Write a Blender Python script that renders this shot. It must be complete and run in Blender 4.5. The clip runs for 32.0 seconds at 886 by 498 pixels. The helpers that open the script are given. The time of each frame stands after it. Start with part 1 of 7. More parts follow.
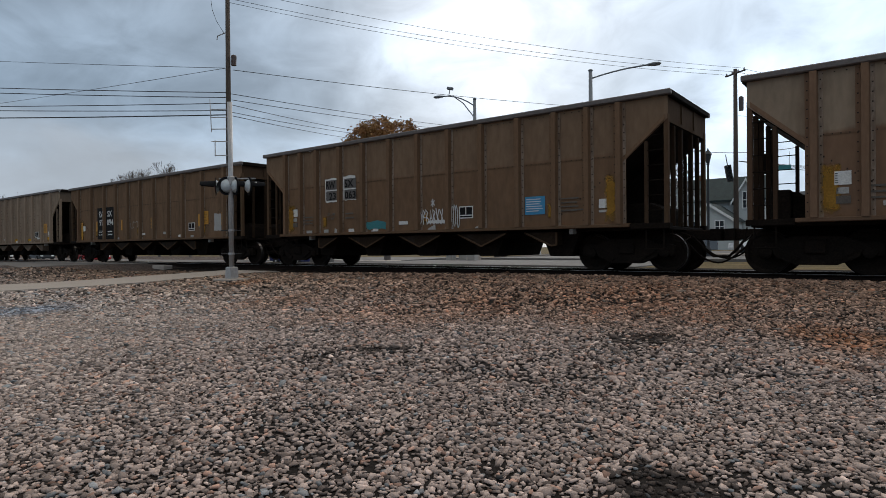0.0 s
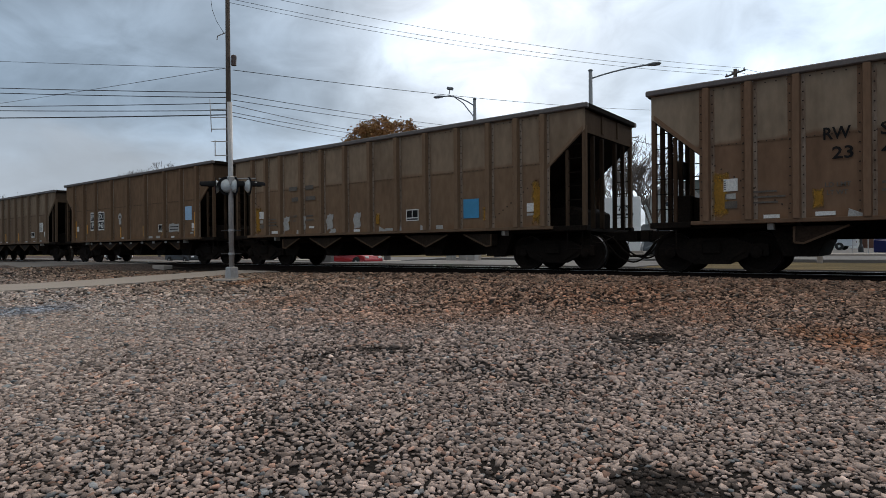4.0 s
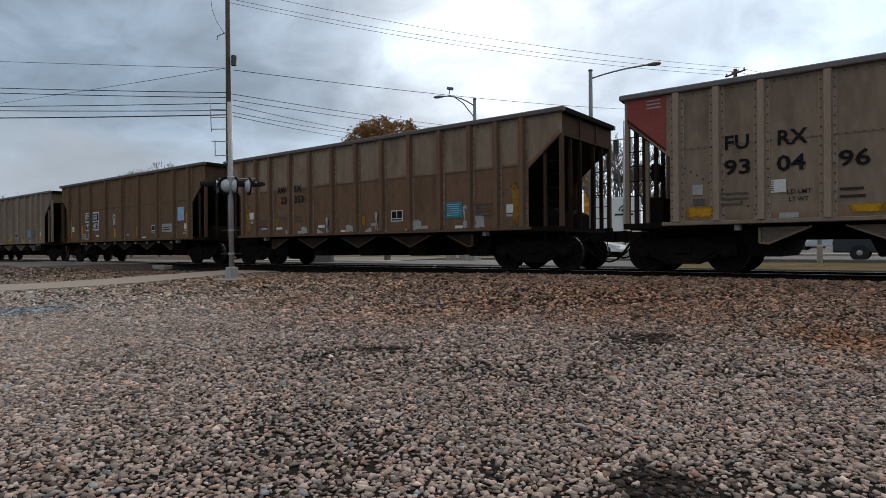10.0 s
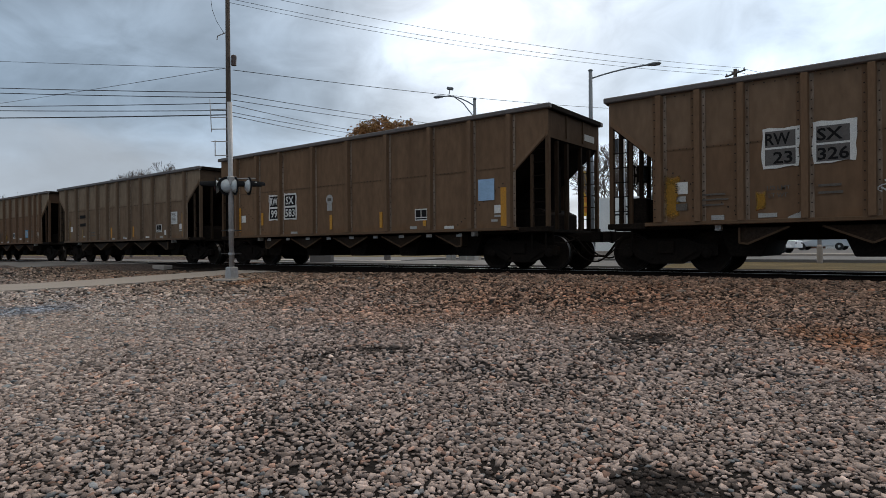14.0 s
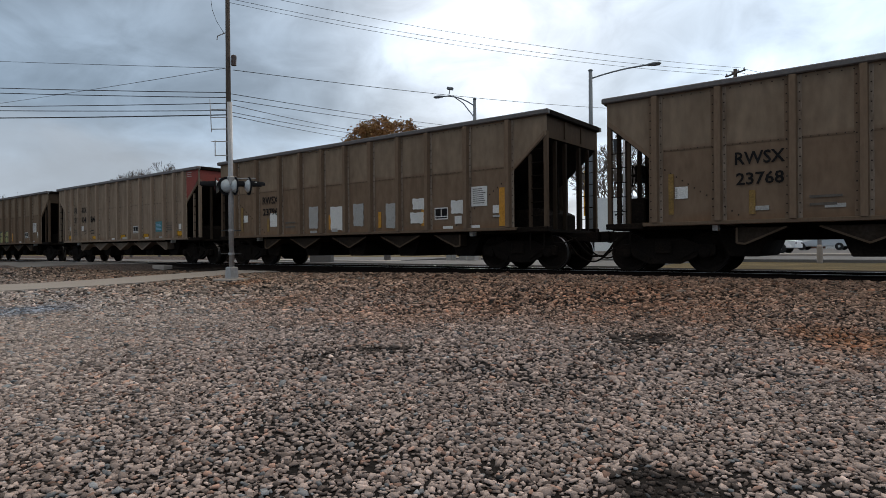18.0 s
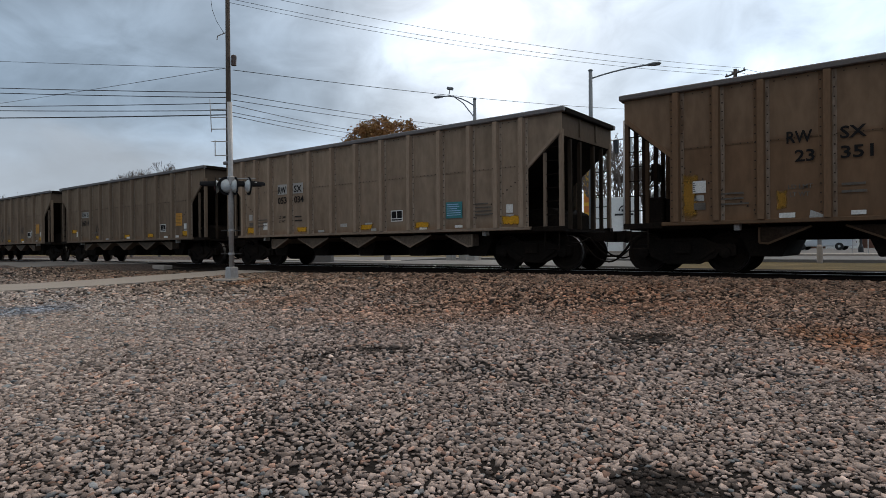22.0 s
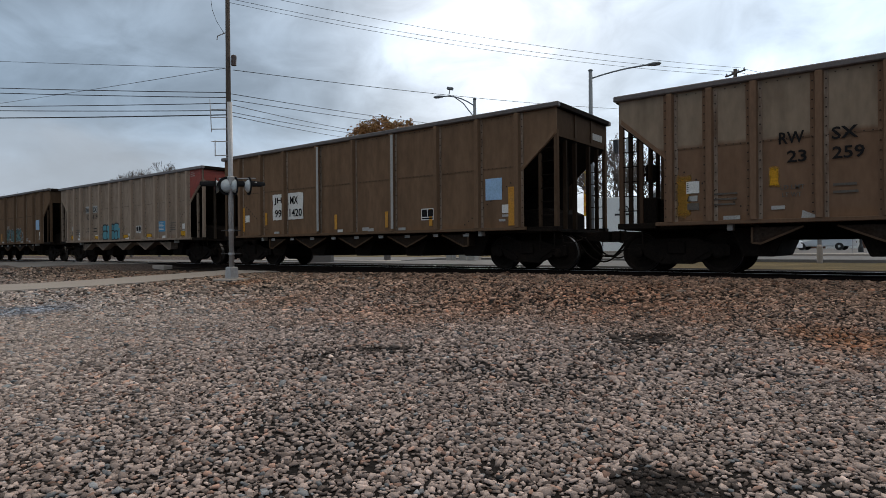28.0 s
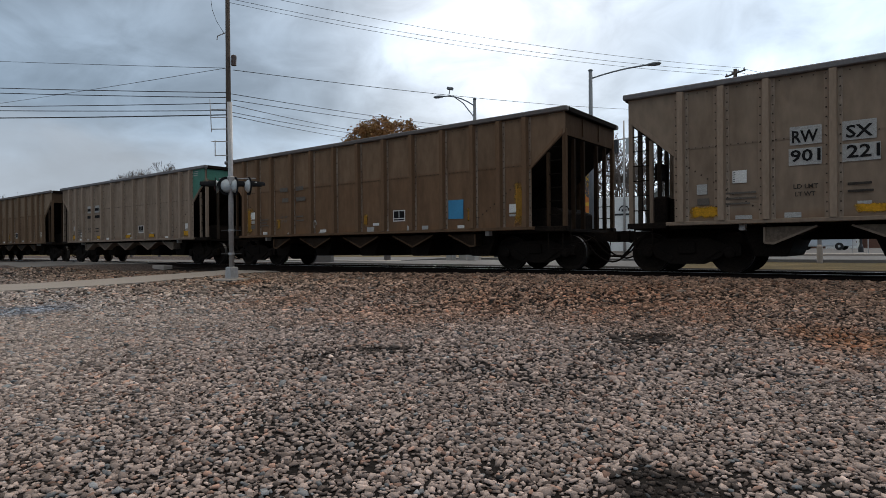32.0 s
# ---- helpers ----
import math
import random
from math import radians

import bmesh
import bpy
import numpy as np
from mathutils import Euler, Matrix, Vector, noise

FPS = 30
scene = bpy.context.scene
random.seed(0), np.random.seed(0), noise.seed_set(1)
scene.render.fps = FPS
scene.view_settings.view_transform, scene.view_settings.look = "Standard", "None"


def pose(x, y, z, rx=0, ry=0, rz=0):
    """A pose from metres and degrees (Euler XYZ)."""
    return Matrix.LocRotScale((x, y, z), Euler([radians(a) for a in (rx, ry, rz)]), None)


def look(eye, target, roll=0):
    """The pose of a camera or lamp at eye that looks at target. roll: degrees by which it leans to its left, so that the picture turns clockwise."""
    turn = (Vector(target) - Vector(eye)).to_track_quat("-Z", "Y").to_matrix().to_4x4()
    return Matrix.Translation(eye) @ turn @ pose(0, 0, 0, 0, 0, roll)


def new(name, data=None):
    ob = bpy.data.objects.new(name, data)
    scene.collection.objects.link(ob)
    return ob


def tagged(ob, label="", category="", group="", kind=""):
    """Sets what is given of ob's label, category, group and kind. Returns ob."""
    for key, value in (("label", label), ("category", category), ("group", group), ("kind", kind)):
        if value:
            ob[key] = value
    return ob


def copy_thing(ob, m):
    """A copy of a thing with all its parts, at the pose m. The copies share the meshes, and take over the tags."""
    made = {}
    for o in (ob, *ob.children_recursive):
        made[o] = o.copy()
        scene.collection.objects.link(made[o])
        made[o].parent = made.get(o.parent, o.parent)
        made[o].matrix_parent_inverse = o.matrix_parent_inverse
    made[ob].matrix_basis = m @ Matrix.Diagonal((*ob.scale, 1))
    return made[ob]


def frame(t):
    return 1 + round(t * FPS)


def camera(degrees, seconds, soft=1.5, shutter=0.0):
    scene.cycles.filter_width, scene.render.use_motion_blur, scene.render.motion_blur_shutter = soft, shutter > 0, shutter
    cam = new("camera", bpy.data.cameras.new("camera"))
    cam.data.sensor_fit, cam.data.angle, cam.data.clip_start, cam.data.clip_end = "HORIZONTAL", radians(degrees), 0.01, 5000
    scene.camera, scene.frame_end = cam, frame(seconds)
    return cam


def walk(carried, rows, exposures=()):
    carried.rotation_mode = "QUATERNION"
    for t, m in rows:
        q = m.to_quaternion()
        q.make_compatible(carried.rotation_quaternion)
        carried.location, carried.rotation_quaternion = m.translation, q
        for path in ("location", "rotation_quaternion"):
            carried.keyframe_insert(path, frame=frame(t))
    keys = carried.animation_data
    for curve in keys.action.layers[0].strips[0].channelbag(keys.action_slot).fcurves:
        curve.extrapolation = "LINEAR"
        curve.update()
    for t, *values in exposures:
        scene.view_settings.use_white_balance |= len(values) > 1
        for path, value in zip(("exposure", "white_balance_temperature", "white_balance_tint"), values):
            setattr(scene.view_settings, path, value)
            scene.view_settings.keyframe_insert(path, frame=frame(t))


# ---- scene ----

# ---- camera: a tripod beside the track, standing still ----
RAIL = 0.42          # height of the rail tops over the gravel where the camera stands
PITCH = 16.18        # coupler to coupler
cam = camera(72.45, 32.0, soft=0.5)
EYE = Vector((0.0, -15.245, 1.028))
AIM = EYE + Vector((-0.61341, 0.78976, -0.00198)) * 20
walk(cam, [(0.0, look(EYE, AIM, -0.4715)), (32.0, look(EYE, AIM, -0.4715))], [(0.0, 0.0), (32.0, 0.0)])

# ---- world: overcast, the sun hidden behind cloud over the far side of the track ----
SUN_TURN, SUN_RISE = radians(-33.0), radians(18.5)


def make_world():
    world = bpy.data.worlds.new("overcast")
    scene.world = world
    world.use_nodes = True
    nt = world.node_tree
    nt.nodes.clear()
    N, L = nt.nodes.new, nt.links.new
    out, back = N("ShaderNodeOutputWorld"), N("ShaderNodeBackground")
    sky = N("ShaderNodeTexSky")
    sky.sky_type, sky.sun_disc = "NISHITA", False
    sky.sun_elevation, sky.sun_rotation = SUN_RISE, SUN_TURN
    tc, sep = N("ShaderNodeTexCoord"), N("ShaderNodeSeparateXYZ")
    L(tc.outputs["Generated"], sep.inputs[0])
    # cloud sheet: directions flattened onto a plane overhead
    zc = N("ShaderNodeMath"); zc.operation = "MAXIMUM"; zc.inputs[1].default_value = 0.0
    L(sep.outputs[2], zc.inputs[0])
    za = N("ShaderNodeMath"); za.operation = "ADD"; za.inputs[1].default_value = 0.42
    L(zc.outputs[0], za.inputs[0])
    dx, dy = N("ShaderNodeMath"), N("ShaderNodeMath")
    dx.operation = dy.operation = "DIVIDE"
    L(sep.outputs[0], dx.inputs[0]); L(za.outputs[0], dx.inputs[1])
    L(sep.outputs[1], dy.inputs[0]); L(za.outputs[0], dy.inputs[1])
    com = N("ShaderNodeCombineXYZ")
    L(dx.outputs[0], com.inputs[0]); L(dy.outputs[0], com.inputs[1])
    com.inputs[2].default_value = 3.7
    n1 = N("ShaderNodeTexNoise")
    n1.inputs["Scale"].default_value, n1.inputs["Detail"].default_value = 2.1, 8.0
    n1.inputs["Roughness"].default_value, n1.inputs["Distortion"].default_value = 0.5, 0.35
    L(com.outputs[0], n1.inputs["Vector"])
    ramp = N("ShaderNodeValToRGB")
    e = ramp.color_ramp.elements
    e[0].position, e[0].color = 0.40, (0.152, 0.216, 0.294, 1)
    e[1].position, e[1].color = 0.61, (0.283, 0.38, 0.50, 1)
    mid = e.new(0.5); mid.color = (0.222, 0.300, 0.396, 1)
    L(n1.outputs["Fac"], ramp.inputs[0])
    # smaller ragged clouds in the sheet
    n2 = N("ShaderNodeTexNoise")
    n2.inputs["Scale"].default_value, n2.inputs["Detail"].default_value = 5.2, 7.0
    n2.inputs["Roughness"].default_value, n2.inputs["Distortion"].default_value = 0.55, 0.7
    L(com.outputs[0], n2.inputs["Vector"])
    rag = N("ShaderNodeMapRange")
    for i, v in ((1, 0.34), (2, 0.66), (3, 0.84), (4, 1.16)):
        rag.inputs[i].default_value = v
    L(n2.outputs["Fac"], rag.inputs[0])
    # glow of the hidden sun through the cloud
    s = Vector((math.sin(SUN_TURN) * math.cos(SUN_RISE), math.cos(SUN_TURN) * math.cos(SUN_RISE), math.sin(SUN_RISE)))
    dot = N("ShaderNodeVectorMath"); dot.operation = "DOT_PRODUCT"; dot.inputs[1].default_value = s
    L(tc.outputs["Generated"], dot.inputs[0])
    glow = N("ShaderNodeMapRange"); glow.interpolation_type = "SMOOTHSTEP"
    for i, v in ((1, 0.955), (2, 1.0), (3, 0.0), (4, 0.05)):
        glow.inputs[i].default_value = v
    L(dot.outputs["Value"], glow.inputs[0])
    gc = N("ShaderNodeVectorMath"); gc.operation = "SCALE"; gc.inputs[0].default_value = (0.84, 0.97, 1.12)
    sk = N("ShaderNodeVectorMath"); sk.operation = "SCALE"; sk.inputs["Scale"].default_value = 0.006
    L(sky.outputs[0], sk.inputs[0])
    # thinner cloud over that half of the sky
    half = N("ShaderNodeMapRange"); half.interpolation_type = "SMOOTHSTEP"
    for i, v in ((1, 0.50), (2, 0.97), (3, 0.0), (4, 0.43)):
        half.inputs[i].default_value = v
    dh = N("ShaderNodeVectorMath"); dh.operation = "DOT_PRODUCT"
    dh.inputs[1].default_value = (math.sin(0.2) * math.cos(0.5), math.cos(0.2) * math.cos(0.5), math.sin(0.5))
    L(tc.outputs["Generated"], dh.inputs[0])
    L(dh.outputs["Value"], half.inputs[0])
    gsum = N("ShaderNodeMath"); gsum.operation = "ADD"
    L(glow.outputs[0], gsum.inputs[0]); L(half.outputs[0], gsum.inputs[1])
    # broken by the same clouds
    br = N("ShaderNodeMapRange"); br.clamp = True
    for i, v in ((1, 0.38), (2, 0.62), (3, 0.76), (4, 1.32)):
        br.inputs[i].default_value = v
    L(n1.outputs["Fac"], br.inputs[0])
    gm = N("ShaderNodeMath"); gm.operation = "MULTIPLY"
    L(gsum.outputs[0], gm.inputs[0]); L(br.outputs[0], gm.inputs[1])
    L(gm.outputs[0], gc.inputs["Scale"])
    a1, a2 = N("ShaderNodeVectorMath"), N("ShaderNodeVectorMath")
    a1.operation = a2.operation = "ADD"
    L(ramp.outputs[0], a1.inputs[0]); L(gc.outputs[0], a1.inputs[1])
    L(a1.outputs[0], a2.inputs[0]); L(sk.outputs[0], a2.inputs[1])
    # an overcast sky is about three times as bright overhead as at the skyline
    ua = N("ShaderNodeMath"); ua.operation = "MULTIPLY_ADD"; ua.inputs[1].default_value, ua.inputs[2].default_value = 1.45, 0.35
    L(zc.outputs[0], ua.inputs[0])
    up = N("ShaderNodeMath"); up.operation = "MULTIPLY_ADD"; up.inputs[2].default_value = 1.17
    L(zc.outputs[0], up.inputs[0]); L(ua.outputs[0], up.inputs[1])
    uq = N("ShaderNodeMath"); uq.operation = "MULTIPLY"
    L(up.outputs[0], uq.inputs[0]); L(rag.outputs[0], uq.inputs[1])
    up = uq
    fin = N("ShaderNodeVectorMath"); fin.operation = "SCALE"
    L(a2.outputs[0], fin.inputs[0]); L(up.outputs[0], fin.inputs["Scale"])
    # over the crossing a dark bank of cloud hangs above a paler gap
    ez = N("ShaderNodeMath"); ez.operation = "MULTIPLY_ADD"; ez.inputs[1].default_value = 0.22
    L(n1.outputs["Fac"], ez.inputs[0]); L(zc.outputs[0], ez.inputs[2])
    bank = N("ShaderNodeMapRange"); bank.interpolation_type = "SMOOTHSTEP"
    for i, v in ((1, 0.22), (2, 0.37), (3, 0.34), (4, -0.24)):
        bank.inputs[i].default_value = v
    L(ez.outputs[0], bank.inputs[0])
    side = N("ShaderNodeMapRange"); side.interpolation_type = "SMOOTHSTEP"
    for i, v in ((1, 0.87), (2, 0.99), (3, 0.0), (4, 1.0)):
        side.inputs[i].default_value = v
    ds = N("ShaderNodeVectorMath"); ds.operation = "DOT_PRODUCT"; ds.inputs[1].default_value = (math.sin(-1.30), math.cos(-1.30), 0.12)
    L(tc.outputs["Generated"], ds.inputs[0]); L(ds.outputs["Value"], side.inputs[0])
    bs = N("ShaderNodeMath"); bs.operation = "MULTIPLY_ADD"; bs.inputs[2].default_value = 1.0
    L(bank.outputs[0], bs.inputs[0]); L(side.outputs[0], bs.inputs[1])
    fin2 = N("ShaderNodeVectorMath"); fin2.operation = "SCALE"
    L(fin.outputs[0], fin2.inputs[0]); L(bs.outputs[0], fin2.inputs["Scale"])
    fin = fin2
    low = N("ShaderNodeMapRange"); low.interpolation_type = "SMOOTHSTEP"
    for i, v in ((1, 0.20), (2, 0.33), (3, 0.7), (4, 0.0)):
        low.inputs[i].default_value = v
    L(ez.outputs[0], low.inputs[0])
    lm = N("ShaderNodeMath"); lm.operation = "MULTIPLY"
    L(low.outputs[0], lm.inputs[0]); L(side.outputs[0], lm.inputs[1])
    haze = N("ShaderNodeMixRGB"); haze.inputs[2].default_value = (0.43, 0.465, 0.51, 1)
    L(lm.outputs[0], haze.inputs[0]); L(fin.outputs[0], haze.inputs[1])
    fin = haze
    warm = N("ShaderNodeMixRGB"); warm.blend_type = "MULTIPLY"; warm.inputs[2].default_value = (1.5, 1.0, 0.62, 1)
    z2 = N("ShaderNodeMath"); z2.operation = "MULTIPLY"
    L(zc.outputs[0], z2.inputs[0]); L(zc.outputs[0], z2.inputs[1])
    L(z2.outputs[0], warm.inputs[0]); L(fin.outputs[0], warm.inputs[1])
    L(warm.outputs[0], back.inputs[0])
    back.inputs[1].default_value = 1.0
    L(back.outputs[0], out.inputs[0])


make_world()
sun_data = bpy.data.lights.new("sun", "SUN")
sun_data.energy, sun_data.angle, sun_data.color = 0.5, radians(14), (1.0, 0.96, 0.9)
sun_ob = new("sun", sun_data)
sun_ob.matrix_world = look((math.sin(SUN_TURN) * 50, math.cos(SUN_TURN) * 50, math.tan(SUN_RISE) * 50), (0, 0, 0))


# ---- materials ----
def material(name, colour, rough=0.8, metal=0.0, grain=30.0, vary=0.25, bump=0.2, stain=0.0, stain_colour=(0.05, 0.035, 0.025), big=1.5,
             streak=1.0, use_object_colour=False, island=0.0, attribute="", two_tone=False, spec=0.35, stain_from=0.5, runs=0.0):
    m = bpy.data.materials.new(name)
    m.use_nodes = True
    nt = m.node_tree
    N, L = nt.nodes.new, nt.links.new
    b = nt.nodes["Principled BSDF"]
    b.inputs["Roughness"].default_value, b.inputs["Metallic"].default_value = rough, metal
    b.inputs["Specular IOR Level"].default_value = spec
    tc, info = N("ShaderNodeTexCoord"), N("ShaderNodeObjectInfo")
    off = N("ShaderNodeVectorMath"); off.operation = "MULTIPLY_ADD"
    off.inputs[1].default_value = (37.0, 11.0, 5.0)
    L(info.outputs["Random"], off.inputs[0]); L(tc.outputs["Object"], off.inputs[2])
    mp = N("ShaderNodeMapping"); mp.inputs["Scale"].default_value = (1, 1, streak)
    L(off.outputs[0], mp.inputs[0])
    fine, wide = N("ShaderNodeTexNoise"), N("ShaderNodeTexNoise")
    fine.inputs["Scale"].default_value, fine.inputs["Detail"].default_value = grain, 5
    wide.inputs["Scale"].default_value, wide.inputs["Detail"].default_value = big, 6
    wide.inputs["Roughness"].default_value = 0.62
    L(mp.outputs[0], fine.inputs["Vector"]); L(mp.outputs[0], wide.inputs["Vector"])
    base = N("ShaderNodeRGB"); base.outputs[0].default_value = (*colour, 1)
    col = base.outputs[0]
    if use_object_colour:
        col = info.outputs["Color"]
    if attribute:
        at = N("ShaderNodeAttribute"); at.attribute_name = attribute
        col = at.outputs["Color"]
    if two_tone:
        # the upper part of the side bleached lighter, down to a ragged tide line
        sep = N("ShaderNodeSeparateXYZ"); L(tc.outputs["Object"], sep.inputs[0])
        ad = N("ShaderNodeMath"); ad.operation = "MULTIPLY_ADD"; ad.inputs[1].default_value = 0.35
        L(wide.outputs["Fac"], ad.inputs[0]); L(sep.outputs[2], ad.inputs[2])
        st = N("ShaderNodeMapRange")
        for i, v in ((1, 2.90), (2, 2.99), (3, 0.0), (4, 1.0)):
            st.inputs[i].default_value = v
        L(ad.outputs[0], st.inputs[0])
        ml = N("ShaderNodeMath"); ml.operation = "MULTIPLY"
        L(st.outputs[0], ml.inputs[0]); L(info.outputs["Alpha"], ml.inputs[1])
        br = N("ShaderNodeMixRGB"); br.blend_type = "MIX"; br.inputs[2].default_value = (0.285, 0.218, 0.155, 1)
        L(ml.outputs[0], br.inputs[0]); L(col, br.inputs[1])
        col = br.outputs[0]
        # rust creeping up from the welded foot of the sheets
        fo = N("ShaderNodeMapRange")
        for i, v in ((1, 1.26), (2, 1.52), (3, 0.6), (4, 0.0)):
            fo.inputs[i].default_value = v
        L(ad.outputs[0], fo.inputs[0])
        ru = N("ShaderNodeMixRGB"); ru.inputs[2].default_value = (0.19, 0.098, 0.048, 1)
        L(fo.outputs[0], ru.inputs[0]); L(col, ru.inputs[1])
        col = ru.outputs[0]
    if stain:
        r = N("ShaderNodeMapRange")
        for i, v in ((1, stain_from), (2, stain_from + 0.22), (3, 0.0), (4, stain)):
            r.inputs[i].default_value = v
        L(wide.outputs["Fac"], r.inputs[0])
        mx = N("ShaderNodeMixRGB"); mx.inputs[2].default_value = (*stain_colour, 1)
        L(r.outputs[0], mx.inputs[0]); L(col, mx.inputs[1])
        col = mx.outputs[0]
    if runs:
        # rust and coal dust washed down the sheets in uneven runs
        rm = N("ShaderNodeMapping"); rm.inputs["Scale"].default_value = (2.6, 1, 0.3)
        L(off.outputs[0], rm.inputs[0])
        rn = N("ShaderNodeTexNoise"); rn.inputs["Scale"].default_value, rn.inputs["Detail"].default_value = 1.0, 5
        L(rm.outputs[0], rn.inputs["Vector"])
        rr = N("ShaderNodeMapRange")
        for i, v in ((1, 0.47), (2, 0.72), (3, 0.0), (4, runs)):
            rr.inputs[i].default_value = v
        L(rn.outputs["Fac"], rr.inputs[0])
        rx = N("ShaderNodeMixRGB"); rx.inputs[2].default_value = (0.062, 0.037, 0.022, 1)
        L(rr.outputs[0], rx.inputs[0]); L(col, rx.inputs[1])
        col = rx.outputs[0]
    val = fine.outputs["Fac"]
    if island:
        geo = N("ShaderNodeNewGeometry")
        mi = N("ShaderNodeMath"); mi.operation = "MULTIPLY_ADD"; mi.inputs[1].default_value = island
        L(geo.outputs["Random Per Island"], mi.inputs[0]); L(fine.outputs["Fac"], mi.inputs[2])
        val = mi.outputs[0]
    rg = N("ShaderNodeMapRange"); rg.clamp = False
    for i, v in ((1, 0.25), (2, 0.75 + island), (3, 1 - vary), (4, 1 + vary)):
        rg.inputs[i].default_value = v
    L(val, rg.inputs[0])
    wd = N("ShaderNodeMapRange"); wd.clamp = False
    for i, v in ((1, 0.25), (2, 0.75), (3, 1 - vary * 0.7), (4, 1 + vary * 0.7)):
        wd.inputs[i].default_value = v
    L(wide.outputs["Fac"], wd.inputs[0])
    mm = N("ShaderNodeMath"); mm.operation = "MULTIPLY"
    L(rg.outputs[0], mm.inputs[0]); L(wd.outputs[0], mm.inputs[1])
    sc = N("ShaderNodeVectorMath"); sc.operation = "SCALE"
    L(col, sc.inputs[0]); L(mm.outputs[0], sc.inputs["Scale"])
    L(sc.outputs[0], b.inputs["Base Color"])
    if bump:
        bp = N("ShaderNodeBump"); bp.inputs["Strength"].default_value = bump; bp.inputs["Distance"].default_value = 0.01
        L(fine.outputs["Fac"], bp.inputs["Height"]); L(bp.outputs[0], b.inputs["Normal"])
    return m


def plain(name, colour, rough=0.5, metal=0.0, glow=0.0):
    m = material(name, colour, rough, metal, grain=18, vary=0.12, bump=0.05)
    if glow:
        b = m.node_tree.nodes["Principled BSDF"]
        b.inputs["Emission Color"].default_value, b.inputs["Emission Strength"].default_value = (*colour, 1), glow
    return m


def smear_material(name, colour, cover):
    """Worn paint whose edge fades into the sheet below."""
    m = material(name, colour, 0.75, grain=30, vary=0.3, bump=0.05, big=3, spec=0.1)
    nt = m.node_tree
    N, L = nt.nodes.new, nt.links.new
    tc, sep = N("ShaderNodeTexCoord"), N("ShaderNodeSeparateXYZ")
    L(tc.outputs["Generated"], sep.inputs[0])
    far = []
    for k in (0, 2):
        a, b = N("ShaderNodeMath"), N("ShaderNodeMath")
        a.operation, b.operation = "SUBTRACT", "ABSOLUTE"
        a.inputs[1].default_value = 0.5
        L(sep.outputs[k], a.inputs[0]); L(a.outputs[0], b.inputs[0])
        far.append(b)
    mx = N("ShaderNodeMath"); mx.operation = "MAXIMUM"
    L(far[0].outputs[0], mx.inputs[0]); L(far[1].outputs[0], mx.inputs[1])
    nz = N("ShaderNodeTexNoise"); nz.inputs["Scale"].default_value, nz.inputs["Detail"].default_value = 7, 5
    L(tc.outputs["Object"], nz.inputs["Vector"])
    ad = N("ShaderNodeMath"); ad.operation = "MULTIPLY_ADD"; ad.inputs[1].default_value = 0.45
    L(nz.outputs["Fac"], ad.inputs[0]); L(mx.outputs[0], ad.inputs[2])
    r = N("ShaderNodeMapRange"); r.interpolation_type = "SMOOTHSTEP"
    for i, v in ((1, 0.48), (2, 0.72), (3, cover), (4, 0.0)):
        r.inputs[i].default_value = v
    L(ad.outputs[0], r.inputs[0]); L(r.outputs[0], nt.nodes["Principled BSDF"].inputs["Alpha"])
    return m


M_SMEARO = smear_material("faded_ochre_smear", (0.33, 0.17, 0.03), 0.75)
M_SMEARY = smear_material("faded_yellow_smear", (0.50, 0.25, 0.02), 0.97)
M_PAINT = material("weathered_car_paint", (0.13, 0.1, 0.075), 0.9, grain=7, vary=0.15, bump=0.03, stain=0.5, stain_colour=(0.085, 0.056, 0.037), big=0.9, spec=0.03,
                   streak=0.4, use_object_colour=True, two_tone=True, runs=0.3)
M_FLANGE = material("worn_pale_flange_paint", (0.2, 0.16, 0.12), 0.7, grain=26, vary=0.3, bump=0.1, stain=0.6, stain_colour=(0.29, 0.235, 0.185), big=3.5, spec=0.12, streak=0.25, use_object_colour=True, stain_from=0.30)
# grime is in the stain; shade under the hopper comes with the object colour
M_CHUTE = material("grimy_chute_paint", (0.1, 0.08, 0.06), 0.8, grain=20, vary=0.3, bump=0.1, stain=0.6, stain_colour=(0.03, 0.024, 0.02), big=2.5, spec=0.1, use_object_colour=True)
M_RIVET = material("dark_rusty_rivet", (0.045, 0.032, 0.024), 0.8, grain=40, vary=0.3, spec=0.1)
M_RIB = material("weathered_rib_paint", (0.13, 0.1, 0.075), 0.85, grain=22, vary=0.12, bump=0.06, stain=0.35, stain_colour=(0.09, 0.06, 0.04), big=2.2, spec=0.05,
                 streak=0.3, use_object_colour=True)
M_CHORD = material("dull_grey_chord_paint", (0.15, 0.145, 0.14), 0.6, grain=22, vary=0.2, bump=0.08, stain=0.5, stain_colour=(0.09, 0.075, 0.062), big=2.5, spec=0.3, use_object_colour=True)
# dirty steel and iron, darkened further by shade of ends and underframe in the colour
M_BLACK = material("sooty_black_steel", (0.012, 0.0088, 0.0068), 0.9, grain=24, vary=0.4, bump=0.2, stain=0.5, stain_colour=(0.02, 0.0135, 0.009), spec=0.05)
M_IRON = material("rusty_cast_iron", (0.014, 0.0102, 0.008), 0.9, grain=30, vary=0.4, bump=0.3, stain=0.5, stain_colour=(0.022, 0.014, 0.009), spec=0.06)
M_TREAD = material("polished_wheel_steel", (0.13, 0.125, 0.12), 0.4, 0.9, grain=40, vary=0.2)
